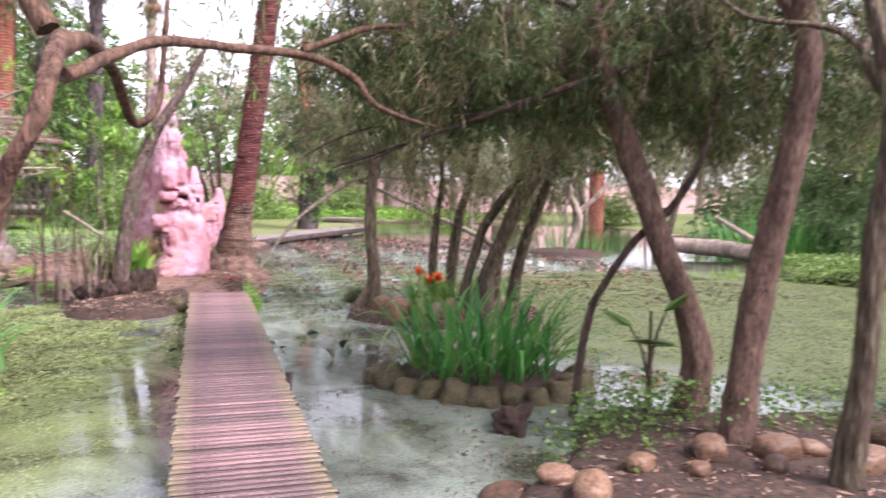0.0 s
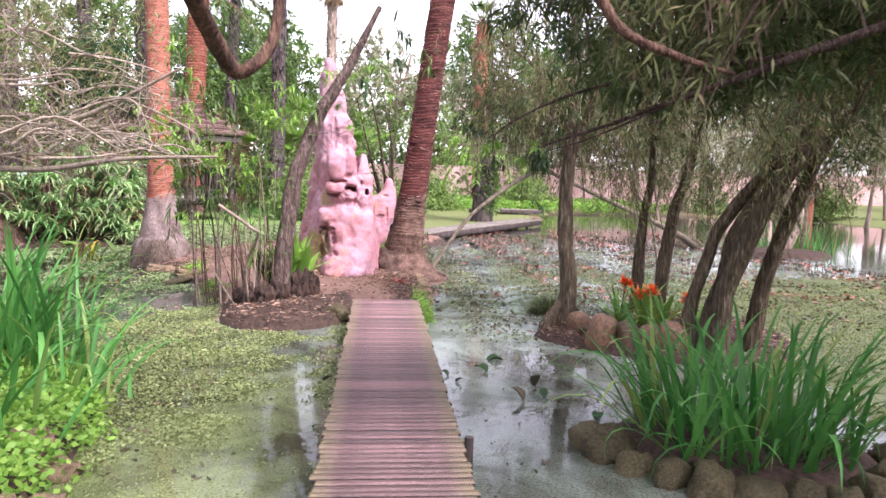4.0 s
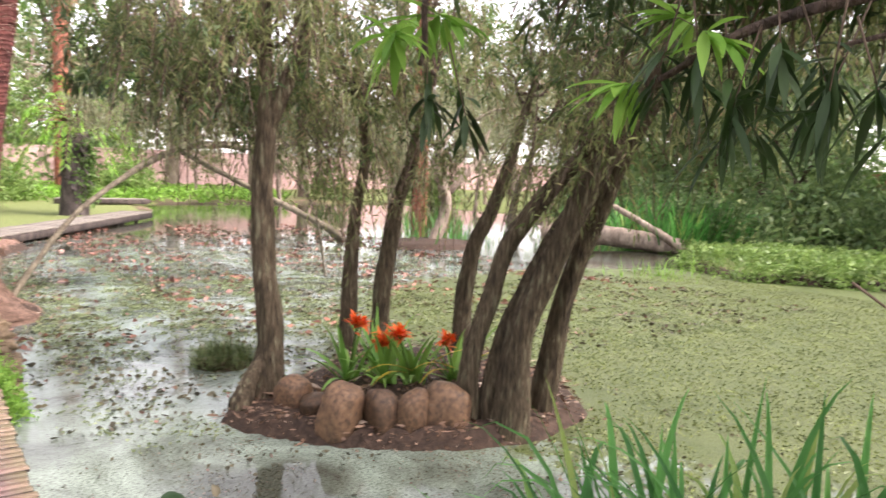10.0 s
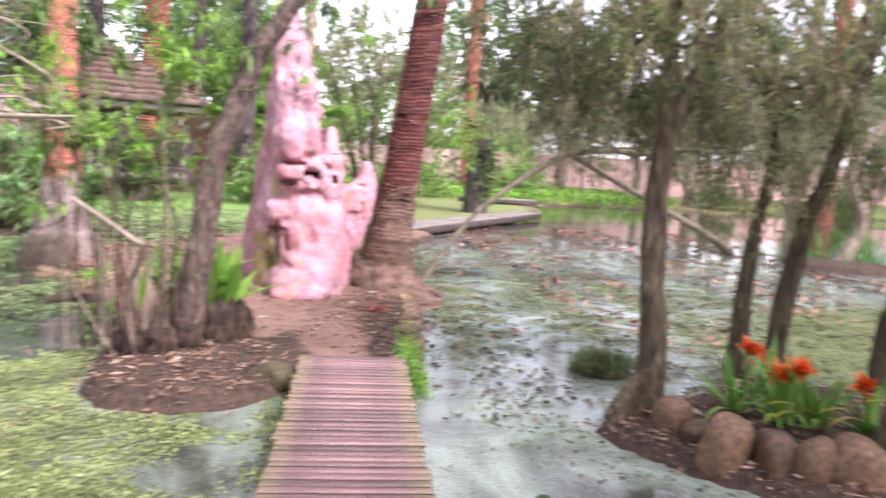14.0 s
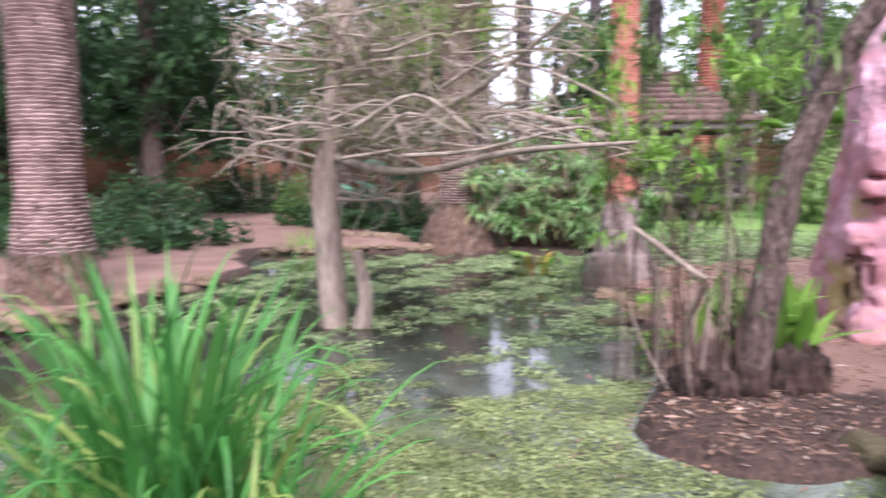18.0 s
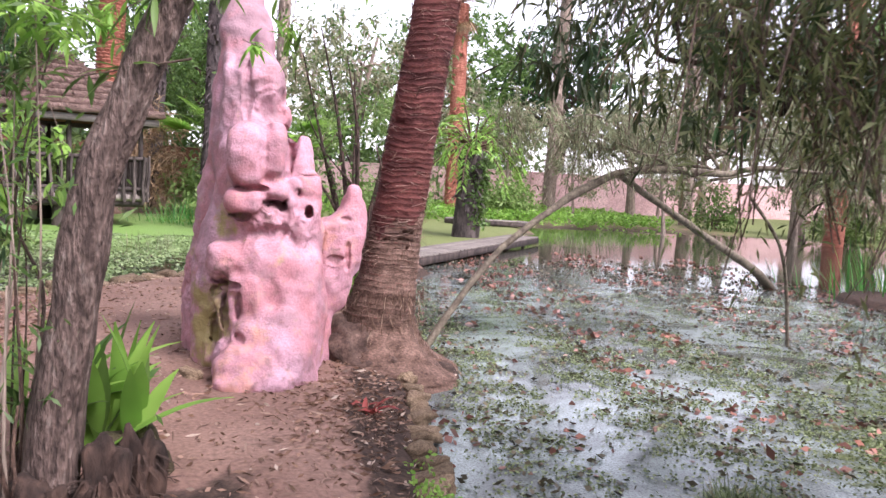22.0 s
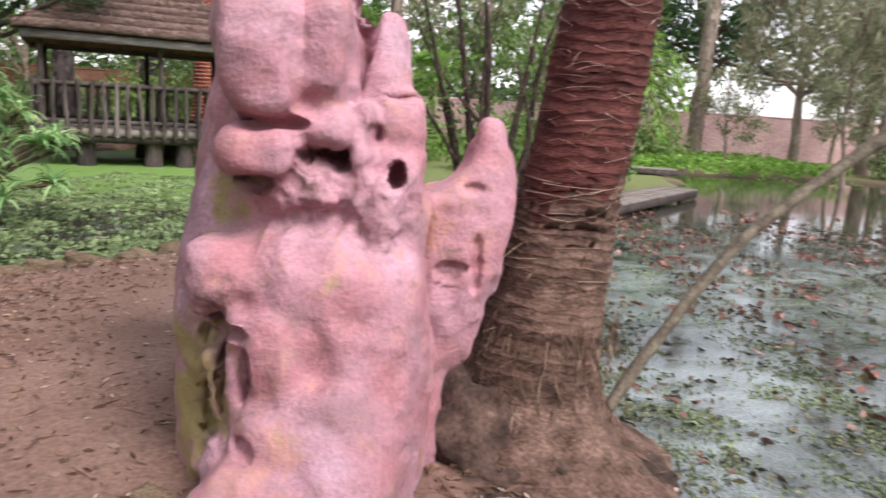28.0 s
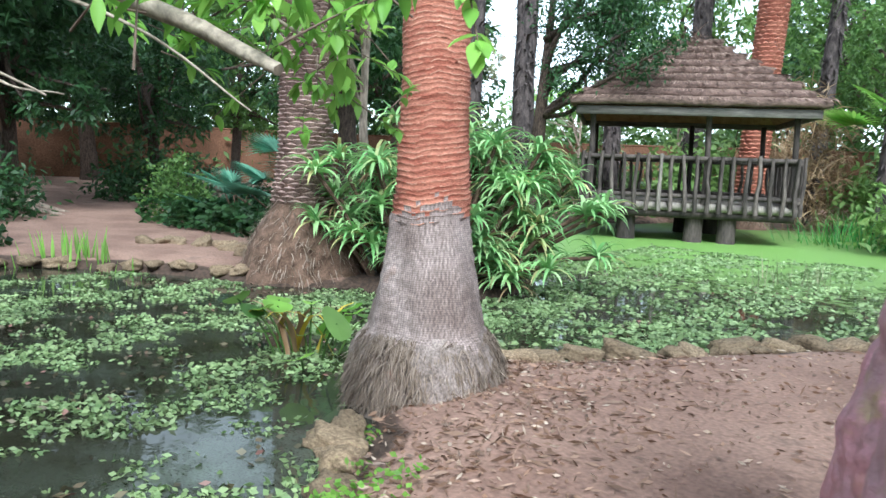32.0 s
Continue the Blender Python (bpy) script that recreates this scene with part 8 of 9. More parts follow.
for x, y, a, s in [(18.5, 34, 60, 0.95), (21.5, 31.5, 150, 1.05), (16.5, 42, 250, 1.15), (25, 35, 20, 1.2), (12.6, 43, 330, 0.9)]:
    again(t9, x, y, 0.2, a, s)
t8 = leafy_tree("dark_tree", (19.5, 10.5, 0.3), 4.5, [((0, 0, 3.6), (2.4, 2.2, 1.6)), ((-0.8, 0.5, 1.9), (1.8, 1.6, 1.1))], 6000, 0.2, L_HEDGE, BARK, "dense dark green tree on the shore", 308, 0.18)
for x, y, a, s in [(18, 14.5, 60, 0.85), (21.5, 17.5, 130, 1.0), (23, 12, 200, 1.1), (18.5, 6.5, 290, 1.0), (24, 21, 10, 1.0), (15, 3.5, 100, 0.9), (22, 3, 250, 1.2), (10, 0.5, 150, 0.9), (27, 8, 30, 1.3), (12, -6, 80, 1.2), (-8, -6, 0, 1.2), (-16, -3, 120, 1.3), (-24, -8, 40, 1.4), (2, -12, 210, 1.3), (-18, 4, 170, 0.7)]:
    again(t8, x, y, 0.3, a, s)
# leaning weeping trees over the far right pond
w1 = thing("weeping_tree", "grey-olive weeping tree drooping over the far pond", "tree", "weeping trees over the pond", at=pose(11.6, 20.3, 0))
for k, (pts, r) in enumerate([([(0.4, 0.6, -0.3), (0.2, 0.3, 1.2), (-0.2, 0, 2.4), (-0.8, -0.4, 3.4)], [0.14, 0.11, 0.08, 0.03]), ([(0.0, 0.1, 2.0), (-1.0, -0.2, 2.9), (-2.2, -0.3, 2.9), (-3.0, -0.2, 2.4)], [0.06, 0.05, 0.035, 0.012]), ([(0, 0.1, 2.2), (0.8, -0.4, 3.2), (1.8, -0.6, 3.5)], [0.06, 0.04, 0.015])]):
    g = Geo()
    tube(g, spline(pts, 6), r, 9, 0.1, seed=k)
    part("trunk" if k == 0 else "limb", g, LICHEN_WOOD, w1)
hanging_crown(w1, [((-1.8, -0.2, 2.9), (1.4, 0.9, 0.6)), ((0.2, 0, 3.3), (1.8, 1.4, 0.9)), ((-2.0, -0.2, 2.3), (0.9, 0.7, 0.4)), ((-0.4, 0, 2.2), (1.2, 1, 0.5))], 760, 401, (0.11, 0.016), L_OLIVE, (0.5, 1.3), 24, low=0.3)
for x, y, a, s in [(19.5, 25.5, 80, 1.3)]:
    again(w1, x, y, 0, a, s)

# dead grey tree standing in the left pond, with bare boughs
dead = branch_tree("dead_tree", [([(-5.35, 12.0, -0.3), (-5.39, 11.95, 1.0), (-5.4, 11.95, 1.66), (-5.25, 12.07, 2.9), (-5.24, 12.07, 4.2)], [0.17, 0.14, 0.14, 0.15, 0.12]),
    ([(-5.1, 12.05, -0.3), (-5.0, 12.1, 0.3), (-5.02, 12.0, 0.85)], [0.12, 0.08, 0.06])], "pale dead tree trunk standing in the pond", bark=BARK_PALE, base_seed=500)
g2 = np.random.default_rng(510)
for k in range(50):
    st = np.array([-5.3, 12.0, g2.uniform(1.4, 3.8)])
    a, reach = g2.uniform(0, 6.283), g2.uniform(0.7, 1.8)
    d = np.array([math.cos(a), math.sin(a), g2.uniform(-0.15, 0.25)])
    e = st + d * reach
    g = Geo()
    tube(g, spline([st, st + d * reach * 0.4 + g2.normal(0, 0.15, 3), st + d * reach * 0.75 + g2.normal(0, 0.15, 3), e - [0, 0, 0.25]], 4), [0.022, 0.012, 0.004], 5, 0.1)
    for q in range(4):
        b = st + d * reach * g2.uniform(0.35, 0.9)
        tube(g, spline([b, b + g2.normal(0, 0.2, 3), b + g2.normal(0, 0.35, 3) - [0, 0, 0.15]], 3), [0.008, 0.003], 4)
    part("bare_bough", g, TWIG, dead)
bough = thing("bare_bough_tangle", "tangle of bleached bare boughs with olive leaves over the pond", "tree", at=pose(-3.4, 11.3, 0, 0, 0, -20))
for k in range(52):
    st = np.array([g2.uniform(-2.0, 0.6), g2.normal(0, 0.35), g2.uniform(1.75, 3.3)])
    a = g2.normal(0.0, 0.4)
    d, reach = np.array([math.cos(a), math.sin(a), g2.normal(0.05, 0.15)]), g2.uniform(0.6, 1.7)
    g = Geo()
    tube(g, spline([st, st + d * reach * 0.4 + g2.normal(0, 0.12, 3), st + d * reach * 0.8 + g2.normal(0, 0.12, 3), st + d * reach - [0, 0, 0.2]], 4), [0.02, 0.012, 0.004], 5, 0.1)
    for q in range(4):
        b = st + d * reach * g2.uniform(0.35, 0.9)
        tube(g, spline([b, b + g2.normal(0, 0.2, 3), b + g2.normal(0, 0.35, 3) - [0, 0, 0.15]], 3), [0.007, 0.003], 4)
    part("bare_bough", g, TWIG, bough)
g = Geo()
n = 5200
cl = np.column_stack([g2.normal(-0.6, 0.9, 200), g2.normal(0.2, 0.6, 200), g2.uniform(2.0, 4.4, 200)])
p = (cl[:, None] + g2.normal(0, 0.16, (200, 26, 3))).reshape(-1, 3)
leaves(g, p, g2.standard_normal((n, 3)) - [0, 0, 0.3], g2.uniform(0.06, 0.13, n), 0.022, 0.2, 0, g2)
tagged(part("leaves", g, L_WEEP, bough), kind="stuff")
for k, pts in enumerate([[(-2.2, 0.0, 1.9), (-1.2, -0.05, 1.75), (-0.2, -0.1, 1.72), (0.9, -0.1, 1.86), (2.1, -0.1, 1.9)], [(-2.2, 0.1, 2.3), (-1.0, 0.1, 2.2), (0.2, 0.05, 2.35), (1.6, 0.0, 2.9)]]):
    g = Geo()
    tube(g, spline(pts, 6), [0.05, 0.04, 0.03, 0.012], 8, 0.1)
    part("limb", g, TWIG, bough)

# pale bough with fresh leaves that reaches over the pond from the dead tree
reach_bough = branch_tree("overhanging_bough", [([(-5.25, 12.1, 2.5), (-4.4, 13.0, 2.45), (-3.5, 13.7, 2.28), (-2.85, 14.0, 2.02), (-2.4, 14.05, 1.84)], [0.05, 0.045, 0.04, 0.032, 0.02]), ([(-4.4, 13.0, 2.45), (-3.8, 13.5, 2.2), (-3.3, 13.75, 2.16)], [0.03, 0.03, 0.02]),
    ([(-3.5, 13.7, 2.28), (-3.2, 14.2, 2.3), (-2.95, 14.6, 2.08), (-2.75, 14.76, 1.98)], [0.02, 0.014, 0.008, 0.004]), ([(-4.2, 13.2, 2.4), (-3.6, 13.5, 1.95), (-3.2, 13.7, 1.75)], [0.012, 0.008, 0.004]), ([(-4.3, 13.1, 2.4), (-4.0, 13.4, 1.9), (-3.95, 13.5, 1.6)], [0.01, 0.008, 0.004]), ([(-3.7, 13.6, 2.25), (-3.0, 13.9, 2.0), (-2.6, 14.1, 1.72)], [0.01, 0.006, 0.003]), ([(-4.0, 13.4, 2.3), (-3.7, 13.7, 1.85), (-3.5, 13.9, 1.78)], [0.01, 0.006, 0.003])], "pale bare bough with fresh green leaves over the pond", "branch", TWIG, base_seed=540)
for k in range(34):
    u = (k % 17) / 16
    pnt = np.array([-3.3, 13.8, 2.3]) * (1 - u) + np.array([-2.2, 14.2, 1.95]) * u + g2.normal(0, 0.17, 3) + [0, 0, 0.16]
    leaf_spray(reach_bough, pnt, g2.normal(0, 0.5, 3) + [0, 0, -0.2], 12, 0.10, 0.045, 0.25, L_LIGHT, 560 + k)

L_RUSTLEAF = leaf_material("rust_red_lily_leaf", (0.10, 0.04, 0.03), (0.30, 0.13, 0.09), (0.42, 0.24, 0.2), 0.05)
L_SODDEN = leaf_material("sodden_dark_pond_leaf", (0.045, 0.04, 0.025), (0.13, 0.11, 0.06), (0.22, 0.11, 0.09), 0.05)
for k in range(44):
    u = g2.uniform(0, 1)
    pnt = np.array([-3.3, 14.35, 2.2]) * (1 - u) + np.array([-2.75, 14.76, 1.98]) * u + g2.normal(0, 0.13, 3)
    leaf_spray(reach_bough, pnt, g2.normal(0, 0.5, 3) + [0, 0, -0.25], 9, 0.075, 0.036, 0.16, L_LIGHT, 660 + k)
reed_bed("reed_clump", "tall feathery green rushes behind the hut", g9.normal((-3.4, 33.2), (0.8, 0.5), (420, 2)), 1.35, 106, 0.03, 0.35, 0.9, L_REED)
fan_plant(-2.8, 40.0, 4.6, 12, 1.3, L_LIGHT, "tall bright green fan palm behind the hut", 945)
shrub((-6.4, 38.2, 0.2), (1.5, 1.0, 4.2), 2200, 0.6, L_DEAD, "mass of hanging dry brown palm fronds behind the hut", 611, "dry_frond_mass", "dead fronds", "", 0.07)
# shrubs
s1 = shrub((-11.2, 26.5, 0.02), (1.0, 0.9, 1.6), 1600, 0.16, L_MID, "mid-green shrub at the pond's far bank", 601)
s2 = shrub((-2.2, 31.5, 0.15), (1.3, 1.2, 1.5), 2200, 0.2, L_SPRING, "light green leafy shrub beside the hut", 602)
s3 = shrub((19, 13, 0.2), (1.6, 1.5, 1.3), 2600, 0.18, L_HEDGE, "dense dark green shrub on the shore", 603)
s4 = shrub((-17, 18, 0.15), (1.6, 1.5, 1.3), 2600, 0.18, L_DARK, "dark green shrub on the shaded earth bank", 604)
for x, y, a, s, t in [(-12.5, 22.5, 20, 0.7, s4), (-10.8, 24.5, 90, 0.8, s4), (-15, 21.5, 140, 0.8, s1), (-1, 36, 60, 1.3, s2), (-3.5, 38, 120, 1.5, s2), (1.8, 33, 10, 0.9, s2), (3.5, 38, 200, 1.1, s2), (16.5, 9.5, 30, 1.0, s3), (17, 13.5, 200, 1.1, s3), (15.5, 5.5, 100, 1.0, s3), (17.2, 17, 300, 0.9, s3), (20, 21, 250, 1.2, s3), (9, 42, 80, 1.2, s2), (19, 41, 20, 1.2, s1), (23, 37, 140, 1.1, s2), (-18, 13.5, 30, 1.0, s1), (-21, 15, 220, 1.2, s4), (-13, 36, 0, 1.5, s3), (-10, 38, 77, 1.6, s2), (-14, 5, 60, 1.0, s4), (12.5, 3.5, 20, 0.9, s3), (8.5, 2.5, 170, 0.8, s1), (6.0, 1.8, 99, 0.8, s1), (-4.5, 3.2, 10, 0.8, s1), (-6.5, 2.4, 190, 1.0, s4), (-20, 24, 15, 1.1, s4)]:
    again(t, x, y, 0.15, a, s)
for k, (x, y) in enumerate(np.concatenate([np.linspace(a, b, 5, endpoint=False) for a, b in (((-51, 2), (-41, 21)), ((-41, 21), (-33, 36)), ((-33, 36), (-22, 47)), ((-22, 47), (-7, 53)), ((-7, 53), (13, 52.5)))])):
    again((s3, s1, s3)[k % 3], float(x), float(y), 0.2, 67 * k, 3.0 + 0.5 * math.sin(k * 2.1))
for k, (x, y, a, s) in enumerate(HEDGE):
    again(s1 if k % 2 else s3, x, y, 0.15, a, s)
shrub((0.75, 17.6, 0.15), (0.8, 0.7, 0.35), 600, 0.1, L_LIGHT, "light green low plant behind the rock", 610)
g5 = np.random.default_rng(640)
MANY = []
for k in range(12):
    a, lean_out, h = g5.uniform(0, 6.283), g5.uniform(0.3, 1.1), g5.uniform(2.0, 3.8)
    c, d = math.cos(a), math.sin(a)
    MANY.append(([(0.9 + 0.08 * c, 18.0 + 0.08 * d, 0), (0.9 + 0.35 * lean_out * c, 18.0 + 0.3 * lean_out * d, 0.35 * h), (0.9 + 0.6 * lean_out * c + g5.normal(0, 0.1), 18.0 + 0.5 * lean_out * d, 0.7 * h), (0.9 + lean_out * c, 18.0 + 0.7 * lean_out * d, h)], [g5.uniform(0.035, 0.06), 0.035, 0.022, 0.007]))
many = branch_tree("many_stemmed_shrub", MANY + [([(0.9, 18.0, 0), (0.9, 18.1, 0.8), (1.1, 18.2, 1.8), (1.3, 18.3, 3.0)], [0.05, 0.04, 0.03, 0.01]), ([(0.85, 18.0, 0.2), (0.6, 18.1, 1.0), (0.3, 18.2, 2.2), (0.0, 18.2, 3.4)], [0.04, 0.03, 0.02, 0.01]), ([(0.95, 18.0, 0.3), (1.3, 18.0, 1.0), (1.5, 18.1, 2.4)], [0.04, 0.03, 0.01]), ([(0.9, 18.0, 0.4), (0.8, 18.1, 1.6), (0.7, 18.2, 3.2)], [0.035, 0.025, 0.01]), ([(0.9, 18.0, 0.6), (0.4, 18.0, 1.5), (-0.4, 18.0, 2.6)], [0.03, 0.02, 0.008])], "thin many-stemmed shrub behind the pink rock", "shrub", BARK, base_seed=620)
g = Geo()
n = 1500
p = np.column_stack([g2.normal(0.8, 0.7, n), g2.normal(18.1, 0.4, n), g2.uniform(1.4, 4.0, n)])
leaves(g, p, g2.standard_normal((n, 3)), g2.uniform(0.06, 0.12, n), 0.035, 0.1, 0, g2)
tagged(part("leaves", g, L_MID, many), kind="stuff")

# tall palms and trunks beyond
for x, y, h, r, lx, m in [(-11.3, 34.5, 11, 0.24, 0.0, None), (-10.2, 38.5, 12, 0.3, 0.01, None), (-7.0, 42.0, 12, 0.25, 0.05, None), (-3.8, 36.5, 11, 0.28, 0.02, None), (6.6, 43.5, 10, 0.33, 0.0, PALM_RUST), (12.5, 47, 13, 0.3, 0.03, BARK_PALE), (18.5, 43, 12, 0.28, -0.02, BARK_PALE), (22.0, 39.0, 12, 0.3, 0.02, BARK_PALE), (-14.7, 31.6, 11, 0.26, 0.0, None), (-13.4, 32.5, 11, 0.3, 0.0, None), (-1.8, 43, 12, 0.25, 0.02, BARK_PALE), (20.5, 34.5, 11, 0.33, 0.0, PALM_RUST)]:
    shaggy_palm((x, y, 0.3), h, r, "tall palm with old leaf bases beyond the pond", int(700 + x * 3), (lx, 0), m)
sp = shaggy_palm((4.6, 29.6, 0.2), 2.6, 0.36, "squat dark palm with bright fronds and ivy by the jetty", 745, (0.03, 0), None, False)
feather_crown(sp, (0.08, 0, 2.6), 34, 1.5, 746, L_LIGHT)
g = Geo()
n = 700
th = g2.uniform(-1.8, 0.9, n)
p = np.column_stack([0.42 * np.cos(th) + 0.1, 0.42 * np.sin(th), g2.uniform(0.3, 2.2, n)]) + g2.normal(0, 0.07, (n, 3))
leaves(g, p, g2.standard_normal((n, 3)), 0.14, 0.08, 0.2, 0, g2)
tagged(part("ivy", g, L_MID, sp), kind="stuff")

# fallen trunks on the far shore
for pts, r, lab in [([(13.4, 18.6, 0.35), (14.4, 17.2, 0.3), (15.0, 15.6, 0.15)], [0.22, 0.25, 0.2], "fallen pale trunk on the far shore"), ([(14.9, 15.4, 0.1), (14.5, 16.4, 0.7), (14.2, 17.4, 1.2)], [0.1, 0.08, 0.05], "broken bough leaning on the fallen trunk"),
                    ([(15.6, 9.2, 0.0), (15.3, 9.3, 1.0), (15.6, 9.2, 2.0)], [0.35, 0.22, 0.18], "torn pale stump on the shore"), ([(10.6, 19.4, 0.0), (10.9, 19.3, 1.0), (10.5, 19.2, 2.0), (11.1, 19.0, 3.2)], [0.16, 0.12, 0.1, 0.05], "twisted pale trunk on the far islet"), ([(10.8, 19.4, 1.1), (11.6, 19.2, 1.9), (12.0, 19.1, 2.8)], [0.09, 0.07, 0.03], "twisted pale bough on the far islet")]:
    g = Geo()
    tube(g, spline(pts, 7), r, 11, 0.12, seed=int(10 * r[0]))
    tagged(new("fallen_trunk", g.mesh("fallen_trunk", BARK_PALE)), lab, "fallen tree", "fallen trunks")

# roots of the big fig at the left
fig = thing("root_mound", "grey buttress roots of a big tree on the earth bank", "tree roots", at=pose(-17.8, 18.8, 0.2) @ Matrix.Diagonal((0.6, 0.6, 0.6, 1)))
for k in range(12):
    a = k * 0.5 + 0.1 * g2.standard_normal()
    g = Geo()
    tube(g, spline([(0, 0, 1.0), (0.8 * math.cos(a), 0.8 * math.sin(a), 0.55), (1.8 * math.cos(a), 1.8 * math.sin(a), 0.2), (3 * math.cos(a + 0.2), 3 * math.sin(a + 0.2), -0.1)], 5), [0.3, 0.2, 0.12, 0.05], 8, 0.12, seed=k)
    part("root", g, BARK_PALE, fig)
g = Geo()
tube(g, spline([(0, 0, 0.3), (0, 0, 2), (-0.3, 0.2, 7), (-1.0, 0.6, 16)], 6), [0.7, 0.5, 0.42, 0.3], 14, 0.12)
part("trunk", g, BARK, fig)
g = Geo()
n = 12000
cl = ball(n // 40, 1.0, g2) * [9.5, 9.5, 4.5] + [-1.0, 1.0, 14.0]
cl = np.vstack([cl, ball(n // 120, 1.0, g2) * [7.0, 6.0, 1.6] + [-2.5, 1.0, 8.2]])
p = (cl[:, None] + g2.normal(0, 0.55, (len(cl), 40, 3))).reshape(-1, 3)
leaves(g, p, g2.standard_normal((len(p), 3)) - [0, 0, 0.2], 0.5 * g2.uniform(0.6, 1.4, len(p)), 0.2, 0.15, 0, g2)
tagged(part("crown", g, L_DARK, fig, "spreading dark green crown"), kind="stuff")

# ---- litter and floating things ----
L_POND = leaf_material("olive_pond_weed_leaf", (0.075, 0.10, 0.028), (0.235, 0.275, 0.095), None, 0.1)
L_CARPET = leaf_material("yellow_green_floating_leaf", (0.12, 0.16, 0.052), (0.28, 0.325, 0.13), None, 0.1)

g2 = np.random.default_rng(801)
xy = np.vstack([spread_in(ISLE_PATH, 6500, g2, 0.03), g2.normal((0.6, 12.9), (0.3, 0.8), (1500, 2)), g2.normal((-2.9, 16.6), (0.5, 0.9), (1500, 2)), g2.normal((-2.5, 14.9), (0.35, 0.8), (900, 2)), g2.normal((-0.7, 10.6), (0.45, 0.35), (600, 2)), spread_in(ISLE_TREES, 2600, g2, 0.05), g2.uniform((1.3, 2.2), (4.5, 4.3), (1300, 2))])
p = on_ground(xy, 0.012)
g = Geo()
leaves(g, p, np.column_stack([g2.standard_normal((len(p), 2)), g2.normal(0, 0.12, len(p))]), np.clip(g2.lognormal(-3.0, 0.5, len(p)), 0.025, 0.18), g2.uniform(0.007, 0.026, len(p)), 0.0, 0, g2)
tagged(new("leaf_litter", g.mesh("leaf_litter", L_LITTER)), "fallen brown leaves and twigs on the path", "leaf litter", kind="stuff")
ob = thing("dead_frond", "crumpled red dead frond lying at the path's edge", "dead frond", at=pose(0.72, 12.85, ground_at(0.72, 12.85)))
for k in range(18):
    g = Geo()
    blades(g, [(g2.normal(0, 0.07), g2.normal(0, 0.06), 0.01)], g2.standard_normal((1, 3)) * [1, 1, 0.4] + [0, 0, 0.3], 0.15, 0.045, 0.8, 4, 0.4, 0, g2)
    part("leaflet", g, REDLEAF, ob)


def floating(name, label, n, area, size, mat, seed, thresh, freq, category="pond weed", fade=None, hole=None):
    """Floating leaves in drifts."""
    g2 = np.random.default_rng(seed)
    q = g2.uniform((area[0], area[2]), (area[1], area[3]), (n, 2))
    drift = waves(q[:, 0] * freq, q[:, 1] * freq * 1.3) + 0.6 * waves(q[:, 0] * freq * 2.7 + 4, q[:, 1] * freq * 2.9)
    if fade:
        drift -= np.clip((np.hypot(q[:, 0] - fade[0], q[:, 1] - fade[1]) - fade[2]) / fade[3], 0, 9)
    if hole:
        drift -= 0.6 * np.clip(1.5 - np.hypot(q[:, 0] - hole[0], q[:, 1] - hole[1]) / hole[2], 0, 1)
    h = ground_height(q[:, 0], q[:, 1])
    q = q[(drift + g2.normal(0, 0.25, n) > thresh) & (h < -0.03)]
    m = len(q)
    g = Geo()
    leaves(g, np.column_stack([q, g2.uniform(0.004, 0.016, m)]), np.column_stack([g2.standard_normal((m, 2)), g2.normal(0, 0.12, m)]), size * g2.uniform(0.6, 1.5, m), size * g2.uniform(0.5, 0.9, m), -0.05, 0, g2)
    tagged(new(name, g.mesh(name, mat)), label, category, kind="stuff")


floating("floating_weed", "floating green pond weed in drifts", 90000, (-10, -1.5, 11, 20), 0.045, L_WEED, 811, 0.2, 1.9, hole=(-3.7, 11.4, 1.2))
floating("floating_weed", "fine specks of pale weed by the boardwalk", 30000, (-2.5, -0.05, 2.5, 8.5), 0.014, L_CARPET, 823, 0.1, 2.6)
floating("floating_weed", "floating green pond weed in drifts", 30000, (-7, 0, 17, 28), 0.07, L_WEED, 812, -0.1, 1.8)
floating("floating_weed", "carpet of small yellow-green floating leaves", 130000, (-5.0, 0.1, 6, 12), 0.026, L_CARPET, 813, -0.3, 1.5, fade=(-1.9, 9.2, 1.5, 2.0), hole=(-3.7, 11.4, 1.2))
floating("floating_leaves", "dark red and brown lily leaves on the pond", 9000, (1, 10, 12, 27), 0.085, L_RUSTLEAF, 814, 0.35, 1.1)
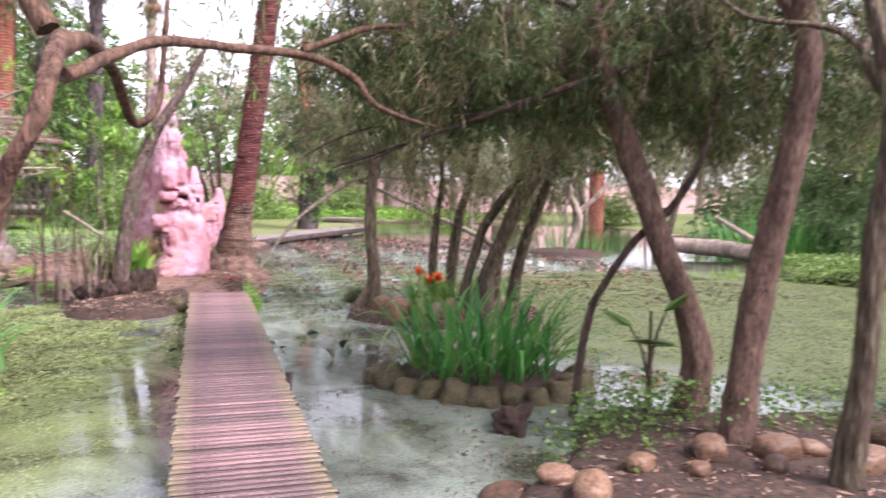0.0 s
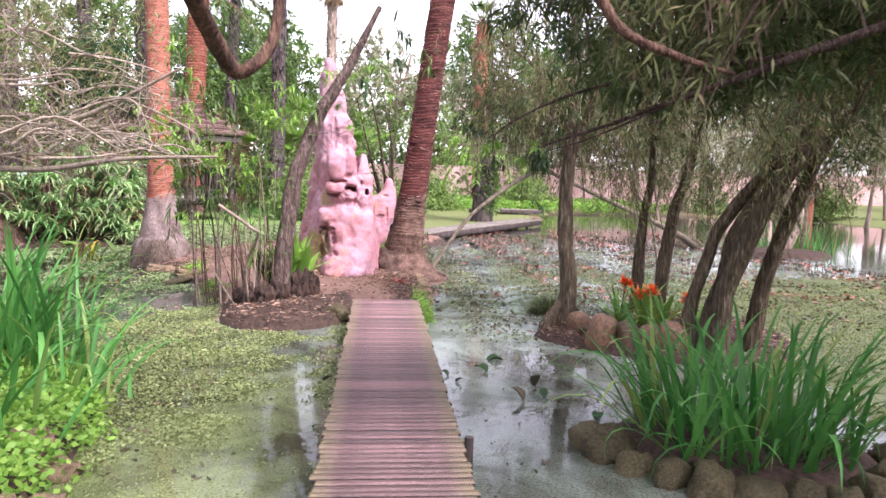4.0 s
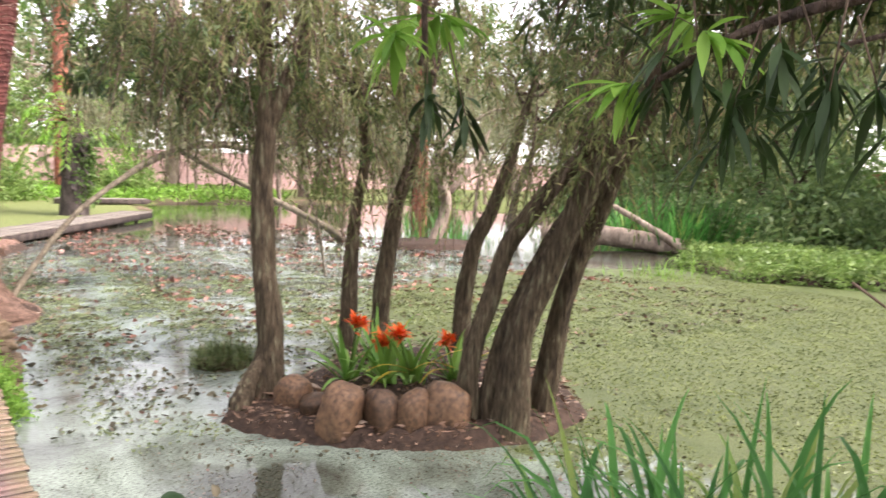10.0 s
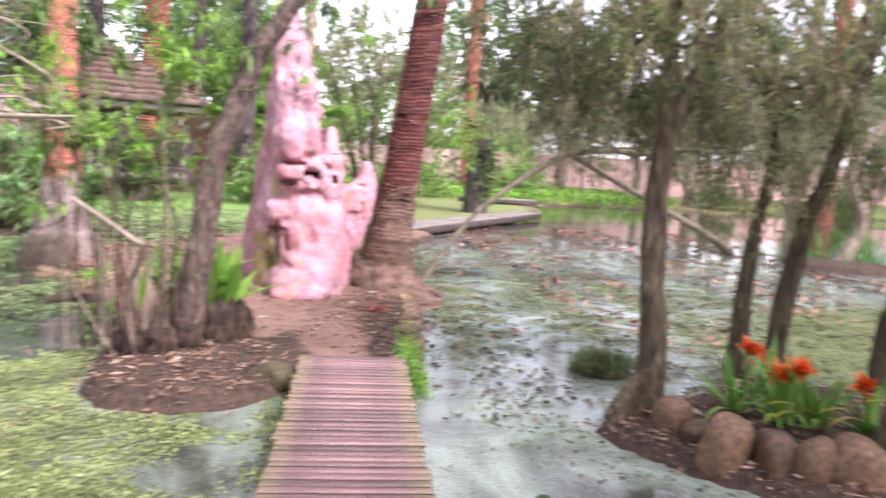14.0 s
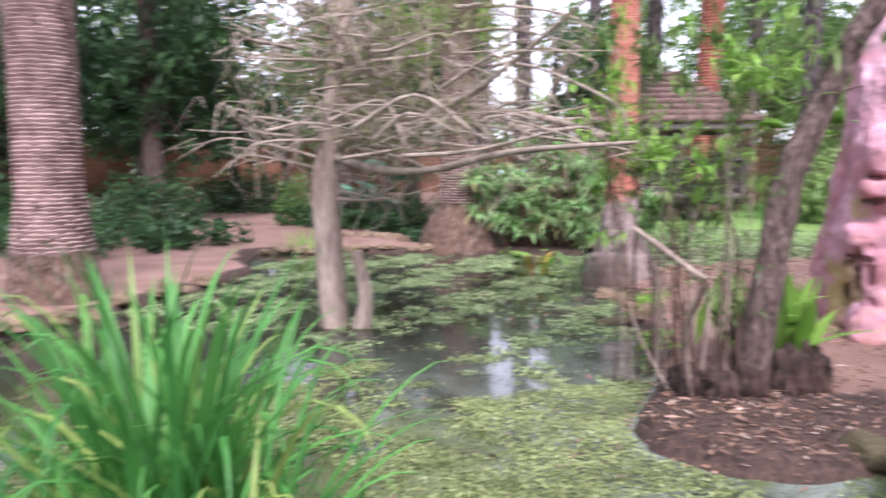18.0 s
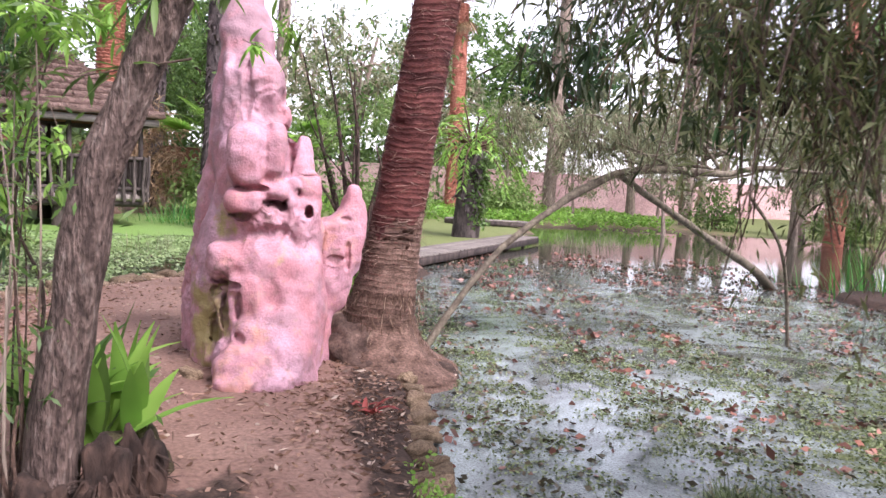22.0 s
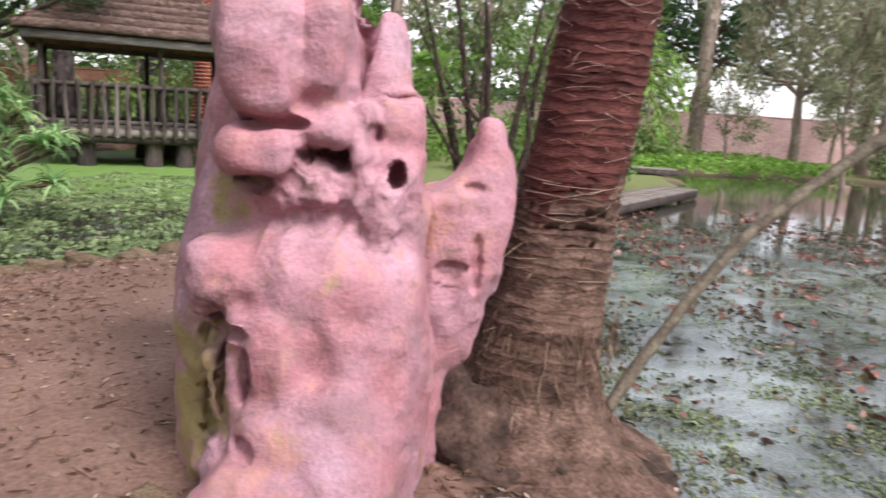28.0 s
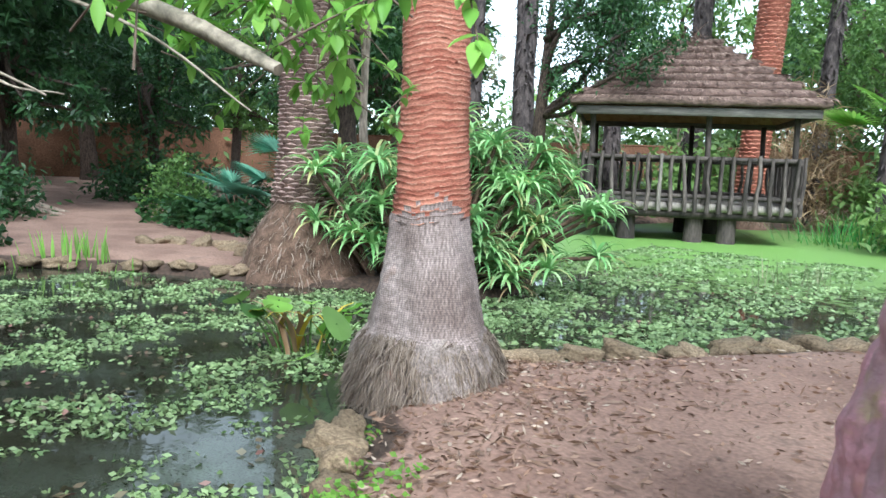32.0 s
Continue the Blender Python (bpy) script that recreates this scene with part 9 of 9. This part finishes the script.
floating("floating_weed", "thin floating weed on the pond", 60000, (1.1, 9, 9.5, 20), 0.024, L_SAGE, 815, 0.15, 2.6)
floating("floating_weed", "carpet of small yellow-green floating leaves", 110000, (3.4, 12, 4.5, 14), 0.02, L_POND, 816, -1.2, 1.2, fade=(8.5, 9.0, 3.0, 1.8))
floating("floating_weed", "specks of pale weed beside the boardwalk", 26000, (0.8, 3.4, 3.2, 9.5), 0.012, L_SODDEN, 817, 0.2, 2.4)
floating("floating_leaves", "sodden dark leaves and weed scraps on the pond", 24000, (1.1, 10.5, 10, 25), 0.055, L_SODDEN, 818, 0.15, 2.3)
floating("floating_weed", "green pond weed in thick drifts under the bough", 80000, (1.3, 7.5, 11.5, 18), 0.026, L_SAGE, 819, 0.0, 2.4, fade=(3.6, 14.0, 1.4, 2.2))
floating("floating_leaves", "sodden dark scraps of leaf on the still water", 5000, (0.8, 5.0, 2.5, 11), 0.035, L_SODDEN, 821, 0.3, 2.0)
floating("floating_leaves", "sodden dark leaves between the duckweed", 12000, (-9, -0.2, 6, 24), 0.05, L_SODDEN, 822, 0.3, 1.7, hole=(-3.7, 11.4, 1.2))
g2 = np.random.default_rng(820)
for k, (x, y, h, w) in enumerate([(1.61, 7.81, 1.2, 0.1), (1.51, 8.74, 0.1, 0.12), (1.64, 8.69, 1.0, 0.05), (1.28, 8.27, 0.3, 0.1), (1.42, 7.39, 0.9, 0.1), (1.61, 7.49, 0.7, 0.07), (-0.14, 8.04, 0.5, 0.07), (0.92, 8.16, 0.5, 0.06), (0.97, 7.99, 0.5, 0.05), (1.85, 6.9, 0.4, 0.08), (1.3, 6.2, 0.2, 0.06)]):
    g = Geo()
    a = g2.uniform(0, 6.283)
    blades(g, [(0, 0, -0.01)], [(0.5 * math.cos(a), 0.5 * math.sin(a), h)], w * 1.5, w, 1.0, 7, 0.7, 0, g2, True)
    tagged(new("lily_leaf", g.mesh("lily_leaf", (L_SODDEN, L_DARK)[k % 2])), "curled dark lily leaf standing out of the water", "leaf", "lily leaves by the boardwalk").matrix_basis = pose(x, y, 0.005)
